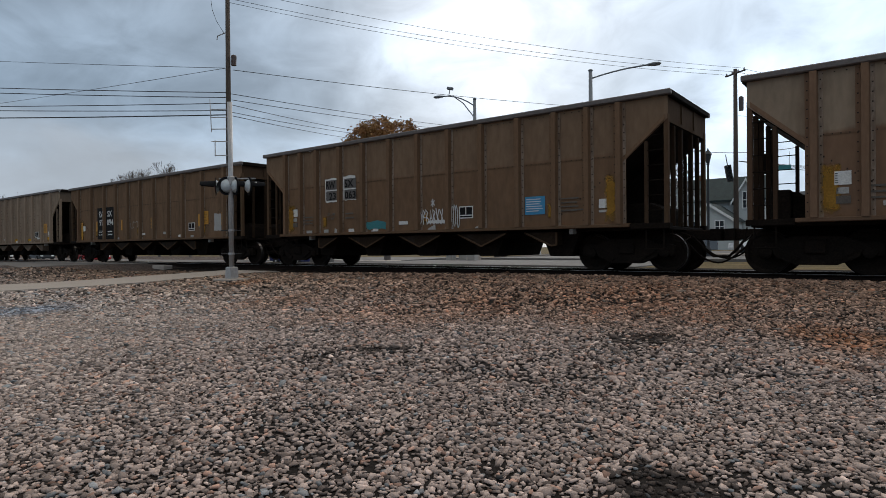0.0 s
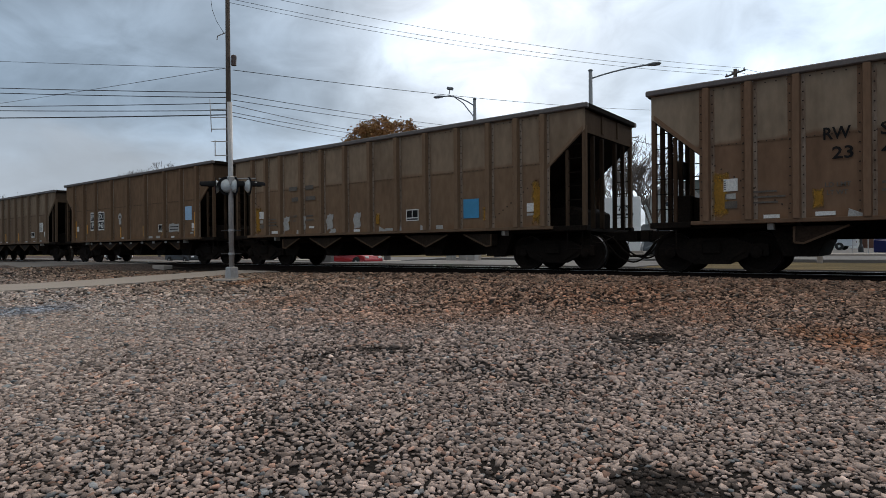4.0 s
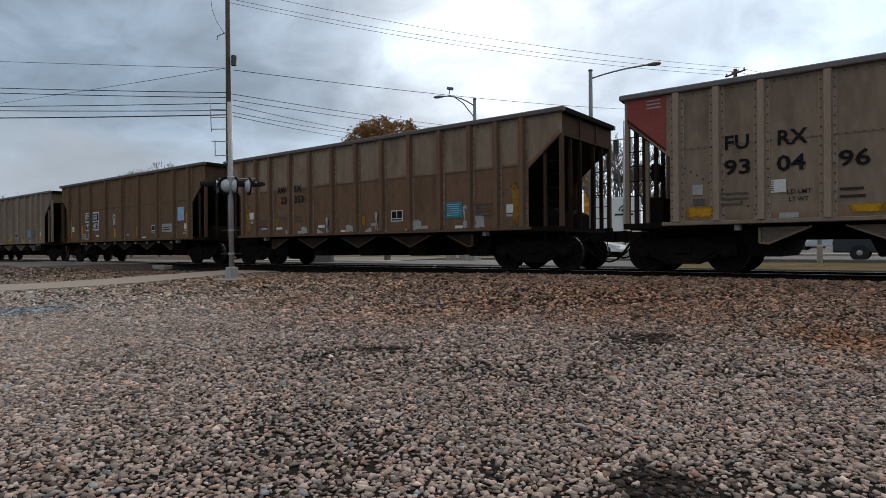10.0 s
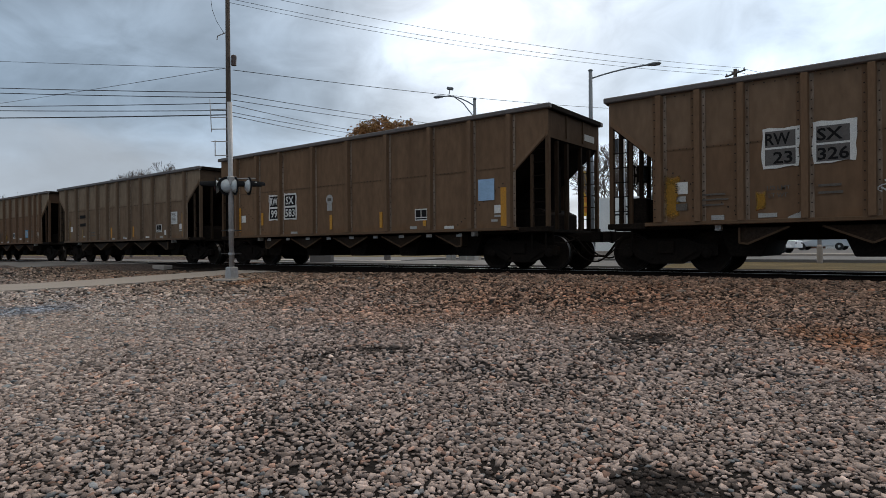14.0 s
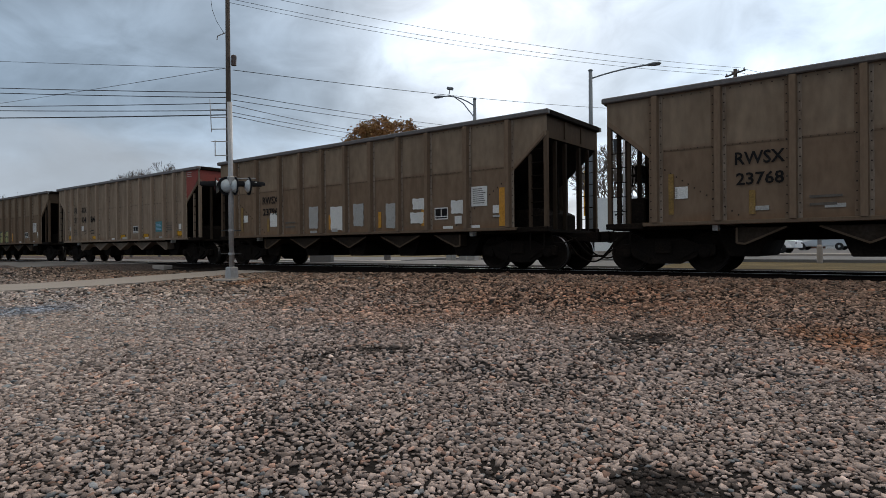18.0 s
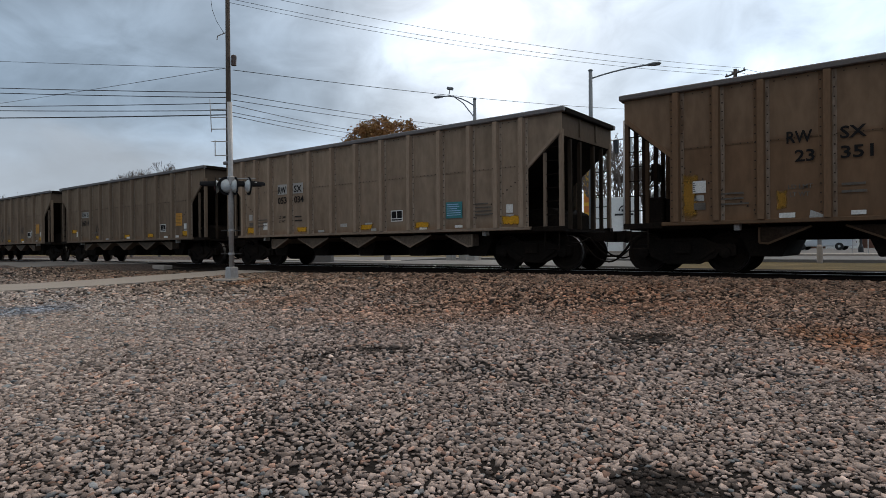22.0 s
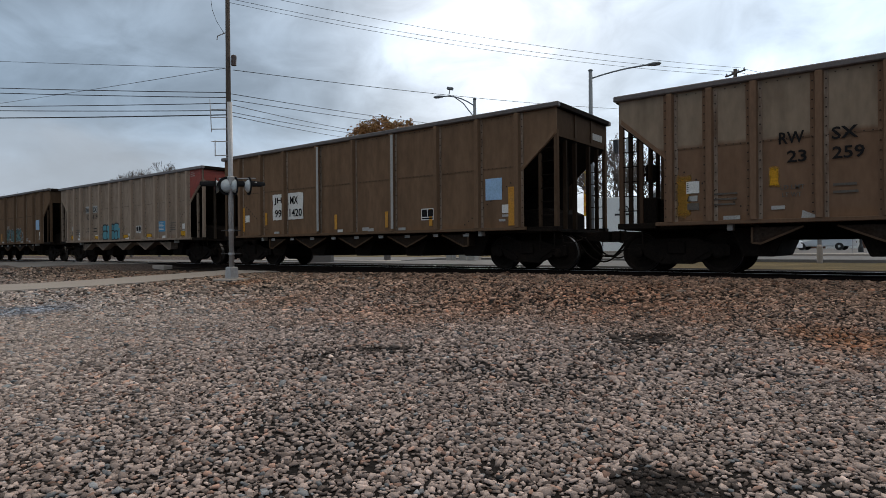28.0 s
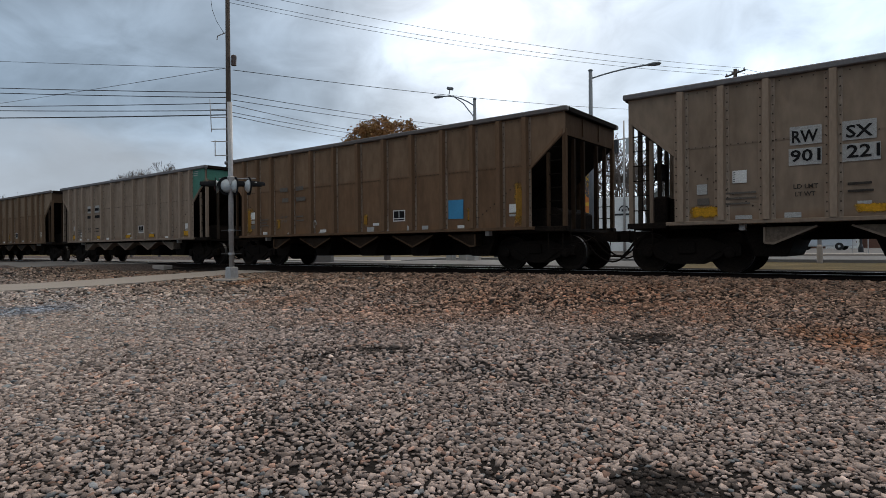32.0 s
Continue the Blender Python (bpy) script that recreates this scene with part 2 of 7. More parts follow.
# near-black rail sides: the shade beneath the train is put into the colour
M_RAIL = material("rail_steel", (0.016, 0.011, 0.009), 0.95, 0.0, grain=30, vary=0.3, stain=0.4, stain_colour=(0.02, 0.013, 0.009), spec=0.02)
M_RAILTOP = material("polished_rail_head", (0.42, 0.40, 0.38), 0.35, 0.95, grain=30, vary=0.1)
M_WHITE = material("chalky_white_vinyl", (0.64, 0.62, 0.58), 0.7, grain=40, vary=0.2, stain=0.35, stain_colour=(0.3, 0.26, 0.22), big=6)
M_GREYV = material("grey_patch_paint", (0.36, 0.345, 0.32), 0.75, grain=40, vary=0.25, stain=0.4, stain_colour=(0.2, 0.17, 0.14), big=5)
M_BLUE = material("blue_placard", (0.045, 0.23, 0.40), 0.55, grain=30, vary=0.15, big=4)
M_BLUEL = material("pale_blue_placard", (0.30, 0.45, 0.62), 0.55, grain=30, vary=0.15, big=4)
M_TEAL = material("teal_placard", (0.035, 0.18, 0.19), 0.55, grain=30, vary=0.2, big=4)
M_GREEN = material("faded_green_paint", (0.05, 0.17, 0.12), 0.6, grain=30, vary=0.25, big=4)
M_YELLOW = material("yellow_reflector_paint", (0.52, 0.235, 0.02), 0.6, grain=30, vary=0.3, stain=0.5, stain_colour=(0.25, 0.14, 0.05), big=4)
M_OCHRE = material("ochre_paint_smear", (0.23, 0.135, 0.035), 0.7, grain=30, vary=0.35, stain=0.8, stain_colour=(0.15, 0.1, 0.06), big=3)
M_INK = material("black_stencil_paint", (0.014, 0.013, 0.013), 0.8, grain=40, vary=0.25, stain=0.3, stain_colour=(0.035, 0.03, 0.027), big=7, spec=0.08)
M_INKW = material("white_stencil_paint", (0.6, 0.59, 0.57), 0.65, grain=40, vary=0.2, stain=0.3, stain_colour=(0.35, 0.3, 0.26), big=7)
M_SOFT = material("worn_dark_stencil_paint", (0.045, 0.037, 0.031), 0.8, grain=40, vary=0.3, big=7, spec=0.08)
M_FAINT = material("faded_stencil_paint", (0.10, 0.082, 0.066), 0.7, grain=40, vary=0.3, big=7)
M_RED = material("faded_red_paint", (0.26, 0.05, 0.035), 0.65, grain=30, vary=0.25, stain=0.5, stain_colour=(0.12, 0.06, 0.045), big=2)
M_SPRAYW = material("white_spray_paint", (0.55, 0.54, 0.52), 0.6, grain=60, vary=0.2)
M_SPRAYK = material("black_spray_paint", (0.014, 0.014, 0.015), 0.6, grain=60, vary=0.2)
M_SPRAYT = material("turquoise_spray_paint", (0.07, 0.235, 0.275), 0.6, grain=60, vary=0.2)
M_SPRAYY = material("yellow_spray_paint", (0.29, 0.265, 0.10), 0.6, grain=60, vary=0.2)
M_GALV = material("galvanised_steel", (0.39, 0.375, 0.365), 0.5, 0.3, grain=18, vary=0.15, stain=0.3, stain_colour=(0.25, 0.25, 0.25))
M_LAMP = material("grey_lamp_steel", (0.17, 0.185, 0.2), 0.6, 0.2, grain=18, vary=0.15)
M_RUSTY = material("rusty_grey_can_paint", (0.10, 0.075, 0.07), 0.7, grain=20, vary=0.3, stain=0.5, stain_colour=(0.06, 0.03, 0.02), big=4)
M_WOODP = material("dark_utility_pole_wood", (0.06, 0.045, 0.035), 0.85, grain=30, vary=0.35, streak=0.15)
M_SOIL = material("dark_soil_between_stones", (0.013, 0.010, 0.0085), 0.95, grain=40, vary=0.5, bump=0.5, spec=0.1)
def dusty_soil():
    """Dark soil that goes over to pale stone dust where feet have trodden towards the footpath."""
    nt = M_SOIL.node_tree
    N, L = nt.nodes.new, nt.links.new
    tc, dt = N("ShaderNodeTexCoord"), N("ShaderNodeVectorMath")
    dt.operation = "DOT_PRODUCT"; dt.inputs[1].default_value = (-0.79, -0.613, 0)
    L(tc.outputs["Object"], dt.inputs[0])
    nz = N("ShaderNodeTexNoise"); nz.inputs["Scale"].default_value, nz.inputs["Detail"].default_value = 0.9, 6
    L(tc.outputs["Object"], nz.inputs["Vector"])
    ad = N("ShaderNodeMath"); ad.operation = "MULTIPLY_ADD"; ad.inputs[1].default_value = 2.6
    L(nz.outputs["Fac"], ad.inputs[0]); L(dt.outputs["Value"], ad.inputs[2])
    r = N("ShaderNodeMapRange"); r.interpolation_type = "SMOOTHSTEP"
    for i, v in ((1, 11.6), (2, 16.0), (3, 0.0), (4, 0.9)):
        r.inputs[i].default_value = v
    L(ad.outputs[0], r.inputs[0])
    fd, fr = N("ShaderNodeVectorMath"), N("ShaderNodeMapRange")
    fd.operation = "DOT_PRODUCT"; fd.inputs[1].default_value = (-0.613, 0.79, 0)
    L(tc.outputs["Object"], fd.inputs[0]); L(fd.outputs["Value"], fr.inputs[0])
    for i, v in ((1, -3.0), (2, 1.5), (3, 1.0), (4, 0.25)):
        fr.inputs[i].default_value = v
    fm = N("ShaderNodeMath"); fm.operation = "MULTIPLY"
    L(r.outputs[0], fm.inputs[0]); L(fr.outputs[0], fm.inputs[1])
    r = fm
    b = nt.nodes["Principled BSDF"]
    old = b.inputs["Base Color"].links[0].from_socket
    mx = N("ShaderNodeMixRGB"); mx.inputs[2].default_value = (0.21, 0.168, 0.148, 1)
    L(r.outputs[0], mx.inputs[0]); L(old, mx.inputs[1]); L(mx.outputs[0], b.inputs["Base Color"])


dusty_soil()
M_STONE = material("crushed_limestone", (0.3, 0.27, 0.25), 0.85, grain=90, vary=0.3, bump=0.35, island=0.5, attribute="tint", spec=0.15)
# ballast and tie colours are lowered to hold the train's shade
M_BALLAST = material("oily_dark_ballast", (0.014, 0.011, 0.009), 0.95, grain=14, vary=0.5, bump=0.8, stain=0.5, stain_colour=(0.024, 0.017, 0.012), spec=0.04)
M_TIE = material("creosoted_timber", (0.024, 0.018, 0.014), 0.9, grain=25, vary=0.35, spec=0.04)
M_CONC = material("worn_concrete", (0.335, 0.29, 0.25), 0.85, grain=35, vary=0.15, bump=0.15, stain=0.35, stain_colour=(0.25, 0.21, 0.18), big=0.8, spec=0.1)
M_ROAD = material("pale_road_concrete", (0.15, 0.141, 0.134), 0.85, grain=40, vary=0.2, stain=0.5, stain_colour=(0.14, 0.132, 0.128), big=0.35, spec=0.1)
M_ASPH = material("grey_asphalt", (0.14, 0.132, 0.125), 0.85, grain=60, vary=0.3, stain=0.4, stain_colour=(0.07, 0.068, 0.066), big=0.4, spec=0.1)
M_GRASS = material("dry_autumn_grass", (0.105, 0.078, 0.036), 0.95, grain=16, vary=0.5, bump=0.5, stain=0.5, stain_colour=(0.17, 0.115, 0.055), big=0.6, spec=0.05)
M_BARK = material("grey_bark", (0.12, 0.10, 0.088), 0.9, grain=20, vary=0.4, bump=0.4)
M_LEAF = material("russet_autumn_leaves", (0.27, 0.128, 0.045), 0.8, grain=5, vary=0.3, bump=0, island=0.8, stain=0.7, stain_colour=(0.13, 0.12, 0.035), big=0.8)
M_MUTED = material("dark_grey_patch_paint", (0.105, 0.092, 0.083), 0.7, grain=40, vary=0.2, big=5)
M_SPRAYG = material("green_spray_paint", (0.06, 0.14, 0.125), 0.6, grain=60, vary=0.2)
M_SIDING = material("pale_grey_siding", (0.42, 0.44, 0.43), 0.75, grain=20, vary=0.1)
M_TRIMW = material("white_trim_paint", (0.72, 0.72, 0.70), 0.6, grain=20, vary=0.08)
M_ROOF = material("dark_shingles", (0.055, 0.06, 0.065), 0.9, grain=25, vary=0.35, bump=0.4)
M_BRICK = material("brown_brickwork", (0.17, 0.085, 0.06), 0.85, grain=18, vary=0.3, bump=0.3)
M_GLASS = plain("dark_window_glass", (0.03, 0.035, 0.04), 0.12)
M_SIGNY = plain("traffic_yellow_enamel", (0.62, 0.36, 0.03), 0.5)
M_BLKP = plain("black_enamel", (0.025, 0.026, 0.028), 0.5)
M_VISOR = material("sooty_black_visor_paint", (0.015, 0.015, 0.016), 0.95, grain=18, vary=0.12, bump=0.05, spec=0.04)
M_LENS = plain("dark_red_lens", (0.10, 0.015, 0.012), 0.25)
M_HOOD = plain("weathered_aluminium", (0.46, 0.49, 0.50), 0.55, 0.1)
M_WIRE = plain("black_cable", (0.02, 0.02, 0.022), 0.6)
M_TYRE = plain("tyre_rubber", (0.02, 0.02, 0.02), 0.85)
M_RIM = plain("alloy_rim", (0.5, 0.5, 0.5), 0.35, 0.7)


# ---- mesh helpers ----
def part(name, bm, mat, parent=None, label="", smooth=False):
    me = bpy.data.meshes.new(name)
    bm.normal_update()
    bm.to_mesh(me)
    bm.free()
    for m in (mat if isinstance(mat, (list, tuple)) else (mat,)):
        me.materials.append(m)
    if smooth:
        me.polygons.foreach_set("use_smooth", [True] * len(me.polygons))
    ob = new(name, me)
    ob.parent = parent
    if label:
        tagged(ob, label)
    return ob


def share(ob, m, parent=None):
    """Another part on the same mesh, at pose m under parent."""
    o = new(ob.name.split(".")[0], ob.data)
    o.parent = parent
    o.matrix_basis = m
    return o


def box(bm, x0, x1, y0, y1, z0, z1):
    v = [bm.verts.new(c) for c in ((x0, y0, z0), (x1, y0, z0), (x1, y1, z0), (x0, y1, z0), (x0, y0, z1), (x1, y0, z1), (x1, y1, z1), (x0, y1, z1))]
    for f in ((3, 2, 1, 0), (4, 5, 6, 7), (0, 1, 5, 4), (1, 2, 6, 5), (2, 3, 7, 6), (3, 0, 4, 7)):
        bm.faces.new([v[i] for i in f])
    return bm


def prism(bm, pts, a, b, axis="y"):
    """A polygon in the plane across axis, drawn out from a to b."""
    def at(p, d):
        return {"x": (d, p[0], p[1]), "y": (p[0], d, p[1]), "z": (p[0], p[1], d)}[axis]
    u, w = [bm.verts.new(at(p, a)) for p in pts], [bm.verts.new(at(p, b)) for p in pts]
    n = len(pts)
    bm.faces.new(u); bm.faces.new(w[::-1])
    for i in range(n):
        bm.faces.new((u[i], w[i], w[(i + 1) % n], u[(i + 1) % n]))
    return bm


def tube(bm, a, b, r0, r1=None, seg=8, caps=True):
    a, b = Vector(a), Vector(b)
    r1 = r0 if r1 is None else r1
    d = (b - a).normalized()
    u = d.orthogonal().normalized()
    w = d.cross(u)
    p = [[bm.verts.new(c + (u * math.cos(i * 2 * math.pi / seg) + w * math.sin(i * 2 * math.pi / seg)) * r) for i in range(seg)] for c, r in ((a, r0), (b, r1))]
    for i in range(seg):
        bm.faces.new((p[0][i], p[0][(i + 1) % seg], p[1][(i + 1) % seg], p[1][i]))
    if caps:
        bm.faces.new(p[0][::-1]); bm.faces.new(p[1])
    return bm


def pipe(bm, pts, r, seg=6):
    """A bent round bar through the points, in one piece."""
    pts = [Vector(p) for p in pts]
    u = (pts[1] - pts[0]).orthogonal().normalized()
    rings = []
    for k, p in enumerate(pts):
        d = (pts[min(k + 1, len(pts) - 1)] - pts[max(k - 1, 0)]).normalized()
        u = (u - d * u.dot(d)).normalized()
        w = d.cross(u)
        rings.append([bm.verts.new(p + (u * math.cos(i * 2 * math.pi / seg) + w * math.sin(i * 2 * math.pi / seg)) * r) for i in range(seg)])
    for p, q in zip(rings, rings[1:]):
        for i in range(seg):
            bm.faces.new((p[i], p[(i + 1) % seg], q[(i + 1) % seg], q[i]))
    bm.faces.new(rings[0][::-1]); bm.faces.new(rings[-1])
    return bm


def lathe(bm, prof, seg=20, axis="y"):
    """A profile of (radius, along) turned about axis."""
    rings = []
    for r, d in prof:
        ring = []
        for i in range(seg):
            c, s = math.cos(i * 2 * math.pi / seg) * r, math.sin(i * 2 * math.pi / seg) * r
            ring.append(bm.verts.new({"y": (c, d, s), "z": (c, s, d), "x": (d, c, s)}[axis]))
        rings.append(ring)
    for p, q in zip(rings, rings[1:]):
        for i in range(seg):
            bm.faces.new((p[i], p[(i + 1) % seg], q[(i + 1) % seg], q[i]))
    bm.faces.new(rings[0][::-1]); bm.faces.new(rings[-1])
    bmesh.ops.recalc_face_normals(bm, faces=bm.faces)
    return bm


def bevel(bm, w=0.01, seg=1):
    bmesh.ops.bevel(bm, geom=bm.edges[:], offset=w, segments=seg, affect="EDGES", profile=0.5)
    return bm


def B():
    return bmesh.new()


def thing(name, m, label, category, group="", kind=""):
    ob = new(name)
    ob.matrix_basis = m
    ob.empty_display_size = 0.3
    return tagged(ob, label, category, group, kind)


# ---- ground ----
def smooth(a, b, x):
    t = np.clip((x - a) / (b - a), 0, 1)
    return t * t * (3 - 2 * t)


def waves(x, y):
    return 0.5 * np.sin(x * 1.3 + 0.7 * np.sin(y * 0.9)) + 0.3 * np.sin(y * 1.7 + x * 0.6) + 0.2 * np.sin(x * 3.1 - y * 2.3)


def ground_height(x, y):
    """The gravel yard, its rise to the ballast shoulder, the track bed and the far side."""
    x, y = np.asarray(x, float), np.asarray(y, float)
    crest = 0.155 + 0.205 * smooth(-22, -5, x)
    up = smooth(-8.5, -2.5, y) * crest
    bed = smooth(-2.3, -1.7, y)
    z = up * (1 - bed) + bed * 0.21
    cross = smooth(-25, -29, x) * smooth(-12, -4, y)
    z = z * (1 - cross) + cross * 0.385
    far = smooth(2.2, 4.2, y)
    z = z * (1 - far) + far * 0.33
    z = z + 0.17 * np.clip((y - 20) / 20, 0, 1)
    # the street dips towards the crossing
    z = z - 0.6 * smooth(-20, -33, x) * smooth(4.5, 12, y)
    return z + 0.012 * waves(x, y) * (1 - smooth(-2.6, -2.0, y))


def ground_material():
    m = bpy.data.materials.new("fine_gravel_ground")
    m.use_nodes = True
    nt = m.node_tree
    N, L = nt.nodes.new, nt.links.new
    b = nt.nodes["Principled BSDF"]
    b.inputs["Roughness"].default_value, b.inputs["Specular IOR Level"].default_value = 0.9, 0.2
    tc = N("ShaderNodeTexCoord")
    vo = N("ShaderNodeTexVoronoi"); vo.inputs["Scale"].default_value = 23
    vd = N("ShaderNodeTexVoronoi"); vd.feature = "DISTANCE_TO_EDGE"; vd.inputs["Scale"].default_value = 23
    L(tc.outputs["Object"], vo.inputs["Vector"]); L(tc.outputs["Object"], vd.inputs["Vector"])
    bw = N("ShaderNodeRGBToBW"); L(vo.outputs["Color"], bw.inputs[0])
    ramp = N("ShaderNodeValToRGB")
    e = ramp.color_ramp.elements
    e[0].position, e[0].color = 0.15, (0.12, 0.088, 0.074, 1)
    e[1].position, e[1].color = 0.85, (0.36, 0.275, 0.238, 1)
    e.new(0.5).color = (0.24, 0.185, 0.16, 1)
    L(bw.outputs[0], ramp.inputs[0])
    # rust from the track and brown soil
    nz = N("ShaderNodeTexNoise"); nz.inputs["Scale"].default_value, nz.inputs["Detail"].default_value = 0.55, 5
    L(tc.outputs["Object"], nz.inputs["Vector"])
    sep = N("ShaderNodeSeparateXYZ"); L(tc.outputs["Object"], sep.inputs[0])
    near = N("ShaderNodeMapRange")
    for i, v in ((1, -11.0), (2, -4.0), (3, -0.10), (4, 0.14)):
        near.inputs[i].default_value = v
    L(sep.outputs[1], near.inputs[0])
    ad = N("ShaderNodeMath"); L(nz.outputs["Fac"], ad.inputs[0]); L(near.outputs[0], ad.inputs[1])
    rs = N("ShaderNodeMapRange")
    for i, v in ((1, 0.50), (2, 0.72), (3, 0.0), (4, 0.75)):
        rs.inputs[i].default_value = v
    L(ad.outputs[0], rs.inputs[0])
    rust = N("ShaderNodeMixRGB"); rust.blend_type = "MULTIPLY"; rust.inputs[2].default_value = (0.86, 0.60, 0.44, 1)
    L(rs.outputs[0], rust.inputs[0]); L(ramp.outputs[0], rust.inputs[1])
    left = N("ShaderNodeMapRange")
    for i, v in ((1, -20.0), (2, -22.5), (3, 0.0), (4, 0.8)):
        left.inputs[i].default_value = v
    L(sep.outputs[0], left.inputs[0])
    soil = N("ShaderNodeMixRGB"); soil.inputs[2].default_value = (0.105, 0.076, 0.061, 1)
    L(left.outputs[0], soil.inputs[0]); L(rust.outputs[0], soil.inputs[1])
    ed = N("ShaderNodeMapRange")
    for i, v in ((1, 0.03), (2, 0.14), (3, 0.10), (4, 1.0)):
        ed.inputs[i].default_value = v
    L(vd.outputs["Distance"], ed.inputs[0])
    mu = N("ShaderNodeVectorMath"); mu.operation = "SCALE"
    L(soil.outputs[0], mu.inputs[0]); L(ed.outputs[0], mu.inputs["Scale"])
    L(mu.outputs[0], b.inputs["Base Color"])
    bp = N("ShaderNodeBump"); bp.inputs["Strength"].default_value, bp.inputs["Distance"].default_value = 0.9, 0.02
    L(ed.outputs[0], bp.inputs["Height"]); L(bp.outputs[0], b.inputs["Normal"])
    return m


M_GROUND = ground_material()


def grid_mesh(name, xs, ys, mats, pick=None, lift=0.0, height=None):
    xs, ys = np.array(xs, float), np.array(ys, float)
    X, Y = np.meshgrid(xs, ys)
    Z = (ground_height if height is None else height)(X, Y) + lift
    verts = np.stack([X, Y, Z], -1).reshape(-1, 3)
    nx, ny = len(xs), len(ys)
    faces = [(j * nx + i, j * nx + i + 1, (j + 1) * nx + i + 1, (j + 1) * nx + i) for j in range(ny - 1) for i in range(nx - 1)]
    me = bpy.data.meshes.new(name)
    me.from_pydata(verts.tolist(), [], faces)
    for m in mats:
        me.materials.append(m)
    if pick:
        me.polygons.foreach_set("material_index", [pick((xs[i] + xs[i + 1]) / 2, (ys[j] + ys[j + 1]) / 2) for j in range(ny - 1) for i in range(nx - 1)])
    me.polygons.foreach_set("use_smooth", [True] * len(faces))
    return new(name, me)


def ground_kind(x, y):
    """Track bed, grass beyond it, bare soil under the loose stones, gravel elsewhere."""
    # the dark bed is as wide as the train's shade, painted into its material
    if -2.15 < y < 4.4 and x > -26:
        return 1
    if y > 4.4:
        return 2 if x > -9 or y > 46 else 0
    d, l = -0.613 * x + 0.790 * (y + 15.245), 0.790 * x + 0.613 * (y + 15.245)
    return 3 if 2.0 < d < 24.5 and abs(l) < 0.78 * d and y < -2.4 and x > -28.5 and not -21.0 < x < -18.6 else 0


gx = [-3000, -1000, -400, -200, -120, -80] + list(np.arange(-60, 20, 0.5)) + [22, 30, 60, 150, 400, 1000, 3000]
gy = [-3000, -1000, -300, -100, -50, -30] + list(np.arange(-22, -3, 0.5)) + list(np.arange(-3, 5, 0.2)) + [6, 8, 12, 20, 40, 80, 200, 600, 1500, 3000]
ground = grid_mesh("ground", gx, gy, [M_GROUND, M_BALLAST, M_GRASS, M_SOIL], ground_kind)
tagged(ground, "grey crushed gravel yard rising to the dark track bed", "ground", kind="structure")


# ---- loose stones ----
def stone_shapes(points, n, seed):
    """Crushed stones: convex lumps with flat facets and blunt corners."""
    rng = np.random.default_rng(seed)
    out = []
    for k in range(n):
        bm = B()
        p = rng.normal(size=(points, 3))
        p /= (np.abs(p) ** 2.6).sum(1, keepdims=True) ** (1 / 2.6)
        for c in p * rng.uniform(0.82, 1.12, (points, 1)):
            bm.verts.new(c)
        hull = bmesh.ops.convex_hull(bm, input=bm.verts[:])
        bmesh.ops.delete(bm, geom=[v for v in bm.verts if not v.link_faces], context="VERTS")
        bmesh.ops.triangulate(bm, faces=bm.faces[:])
        bm.verts.index_update()
        out.append((np.array([x.co[:] for x in bm.verts]), np.array([[q.index for q in f.verts] for f in bm.faces])))
        bm.free()
    return out


def scatter(name, pts, size, tint, sub, seed, label, sink=0.28):
    """Stones at the points, joined into one mesh, each with its own tint."""
    rng = np.random.default_rng(seed)
    shapes = stone_shapes(sub, 18, seed)
    n = len(pts)
    kind = rng.integers(0, len(shapes), n)
    V, F, T = [], [], []
    base = 0
    for k, (v, f) in enumerate(shapes):
        sel = np.where(kind == k)[0]
        m = len(sel)
        if not m:
            continue
        a, b, c = rng.uniform(0, 6.28, m), rng.normal(0, 0.22, m), rng.normal(0, 0.22, m)
        s = size[sel][:, None] * np.stack([rng.uniform(0.9, 1.35, m), rng.uniform(0.72, 1.02, m), rng.uniform(0.36, 0.62, m)], -1)
        w = v[None] * s[:, None, :]
        y = w[..., 1] * np.cos(b)[:, None] - w[..., 2] * np.sin(b)[:, None]
        z = w[..., 1] * np.sin(b)[:, None] + w[..., 2] * np.cos(b)[:, None]
        x = w[..., 0] * np.cos(c)[:, None] - z * np.sin(c)[:, None]
        z = w[..., 0] * np.sin(c)[:, None] + z * np.cos(c)[:, None]
        X = x * np.cos(a)[:, None] - y * np.sin(a)[:, None]
        Y = x * np.sin(a)[:, None] + y * np.cos(a)[:, None]
        P = np.stack([X, Y, z], -1) + pts[sel][:, None, :]
        P[..., 2] += (size[sel] * (sink - 0.3 * trodden(pts[sel])))[:, None]
        V.append(P.reshape(-1, 3))
        F.append((f[None] + (base + np.arange(m) * len(v))[:, None, None]).reshape(-1, 3))
        T.append(np.repeat(tint[sel], len(v), 0))
        base += m * len(v)
    V, F, T = np.concatenate(V), np.concatenate(F), np.concatenate(T)
    me = bpy.data.meshes.new(name)
    me.vertices.add(len(V)); me.vertices.foreach_set("co", V.ravel())
    me.loops.add(F.size); me.loops.foreach_set("vertex_index", F.ravel())
    me.polygons.add(len(F))
    me.polygons.foreach_set("loop_start", np.arange(len(F)) * 3)
    me.polygons.foreach_set("loop_total", np.full(len(F), 3))
    me.update(calc_edges=True)
    at = me.attributes.new("tint", "FLOAT_COLOR", "POINT")
    at.data.foreach_set("color", np.concatenate([T, np.ones((len(T), 1))], 1).astype(np.float32).ravel())
    me.materials.append(M_STONE)
    return tagged(new(name, me), label, "gravel", kind="stuff")


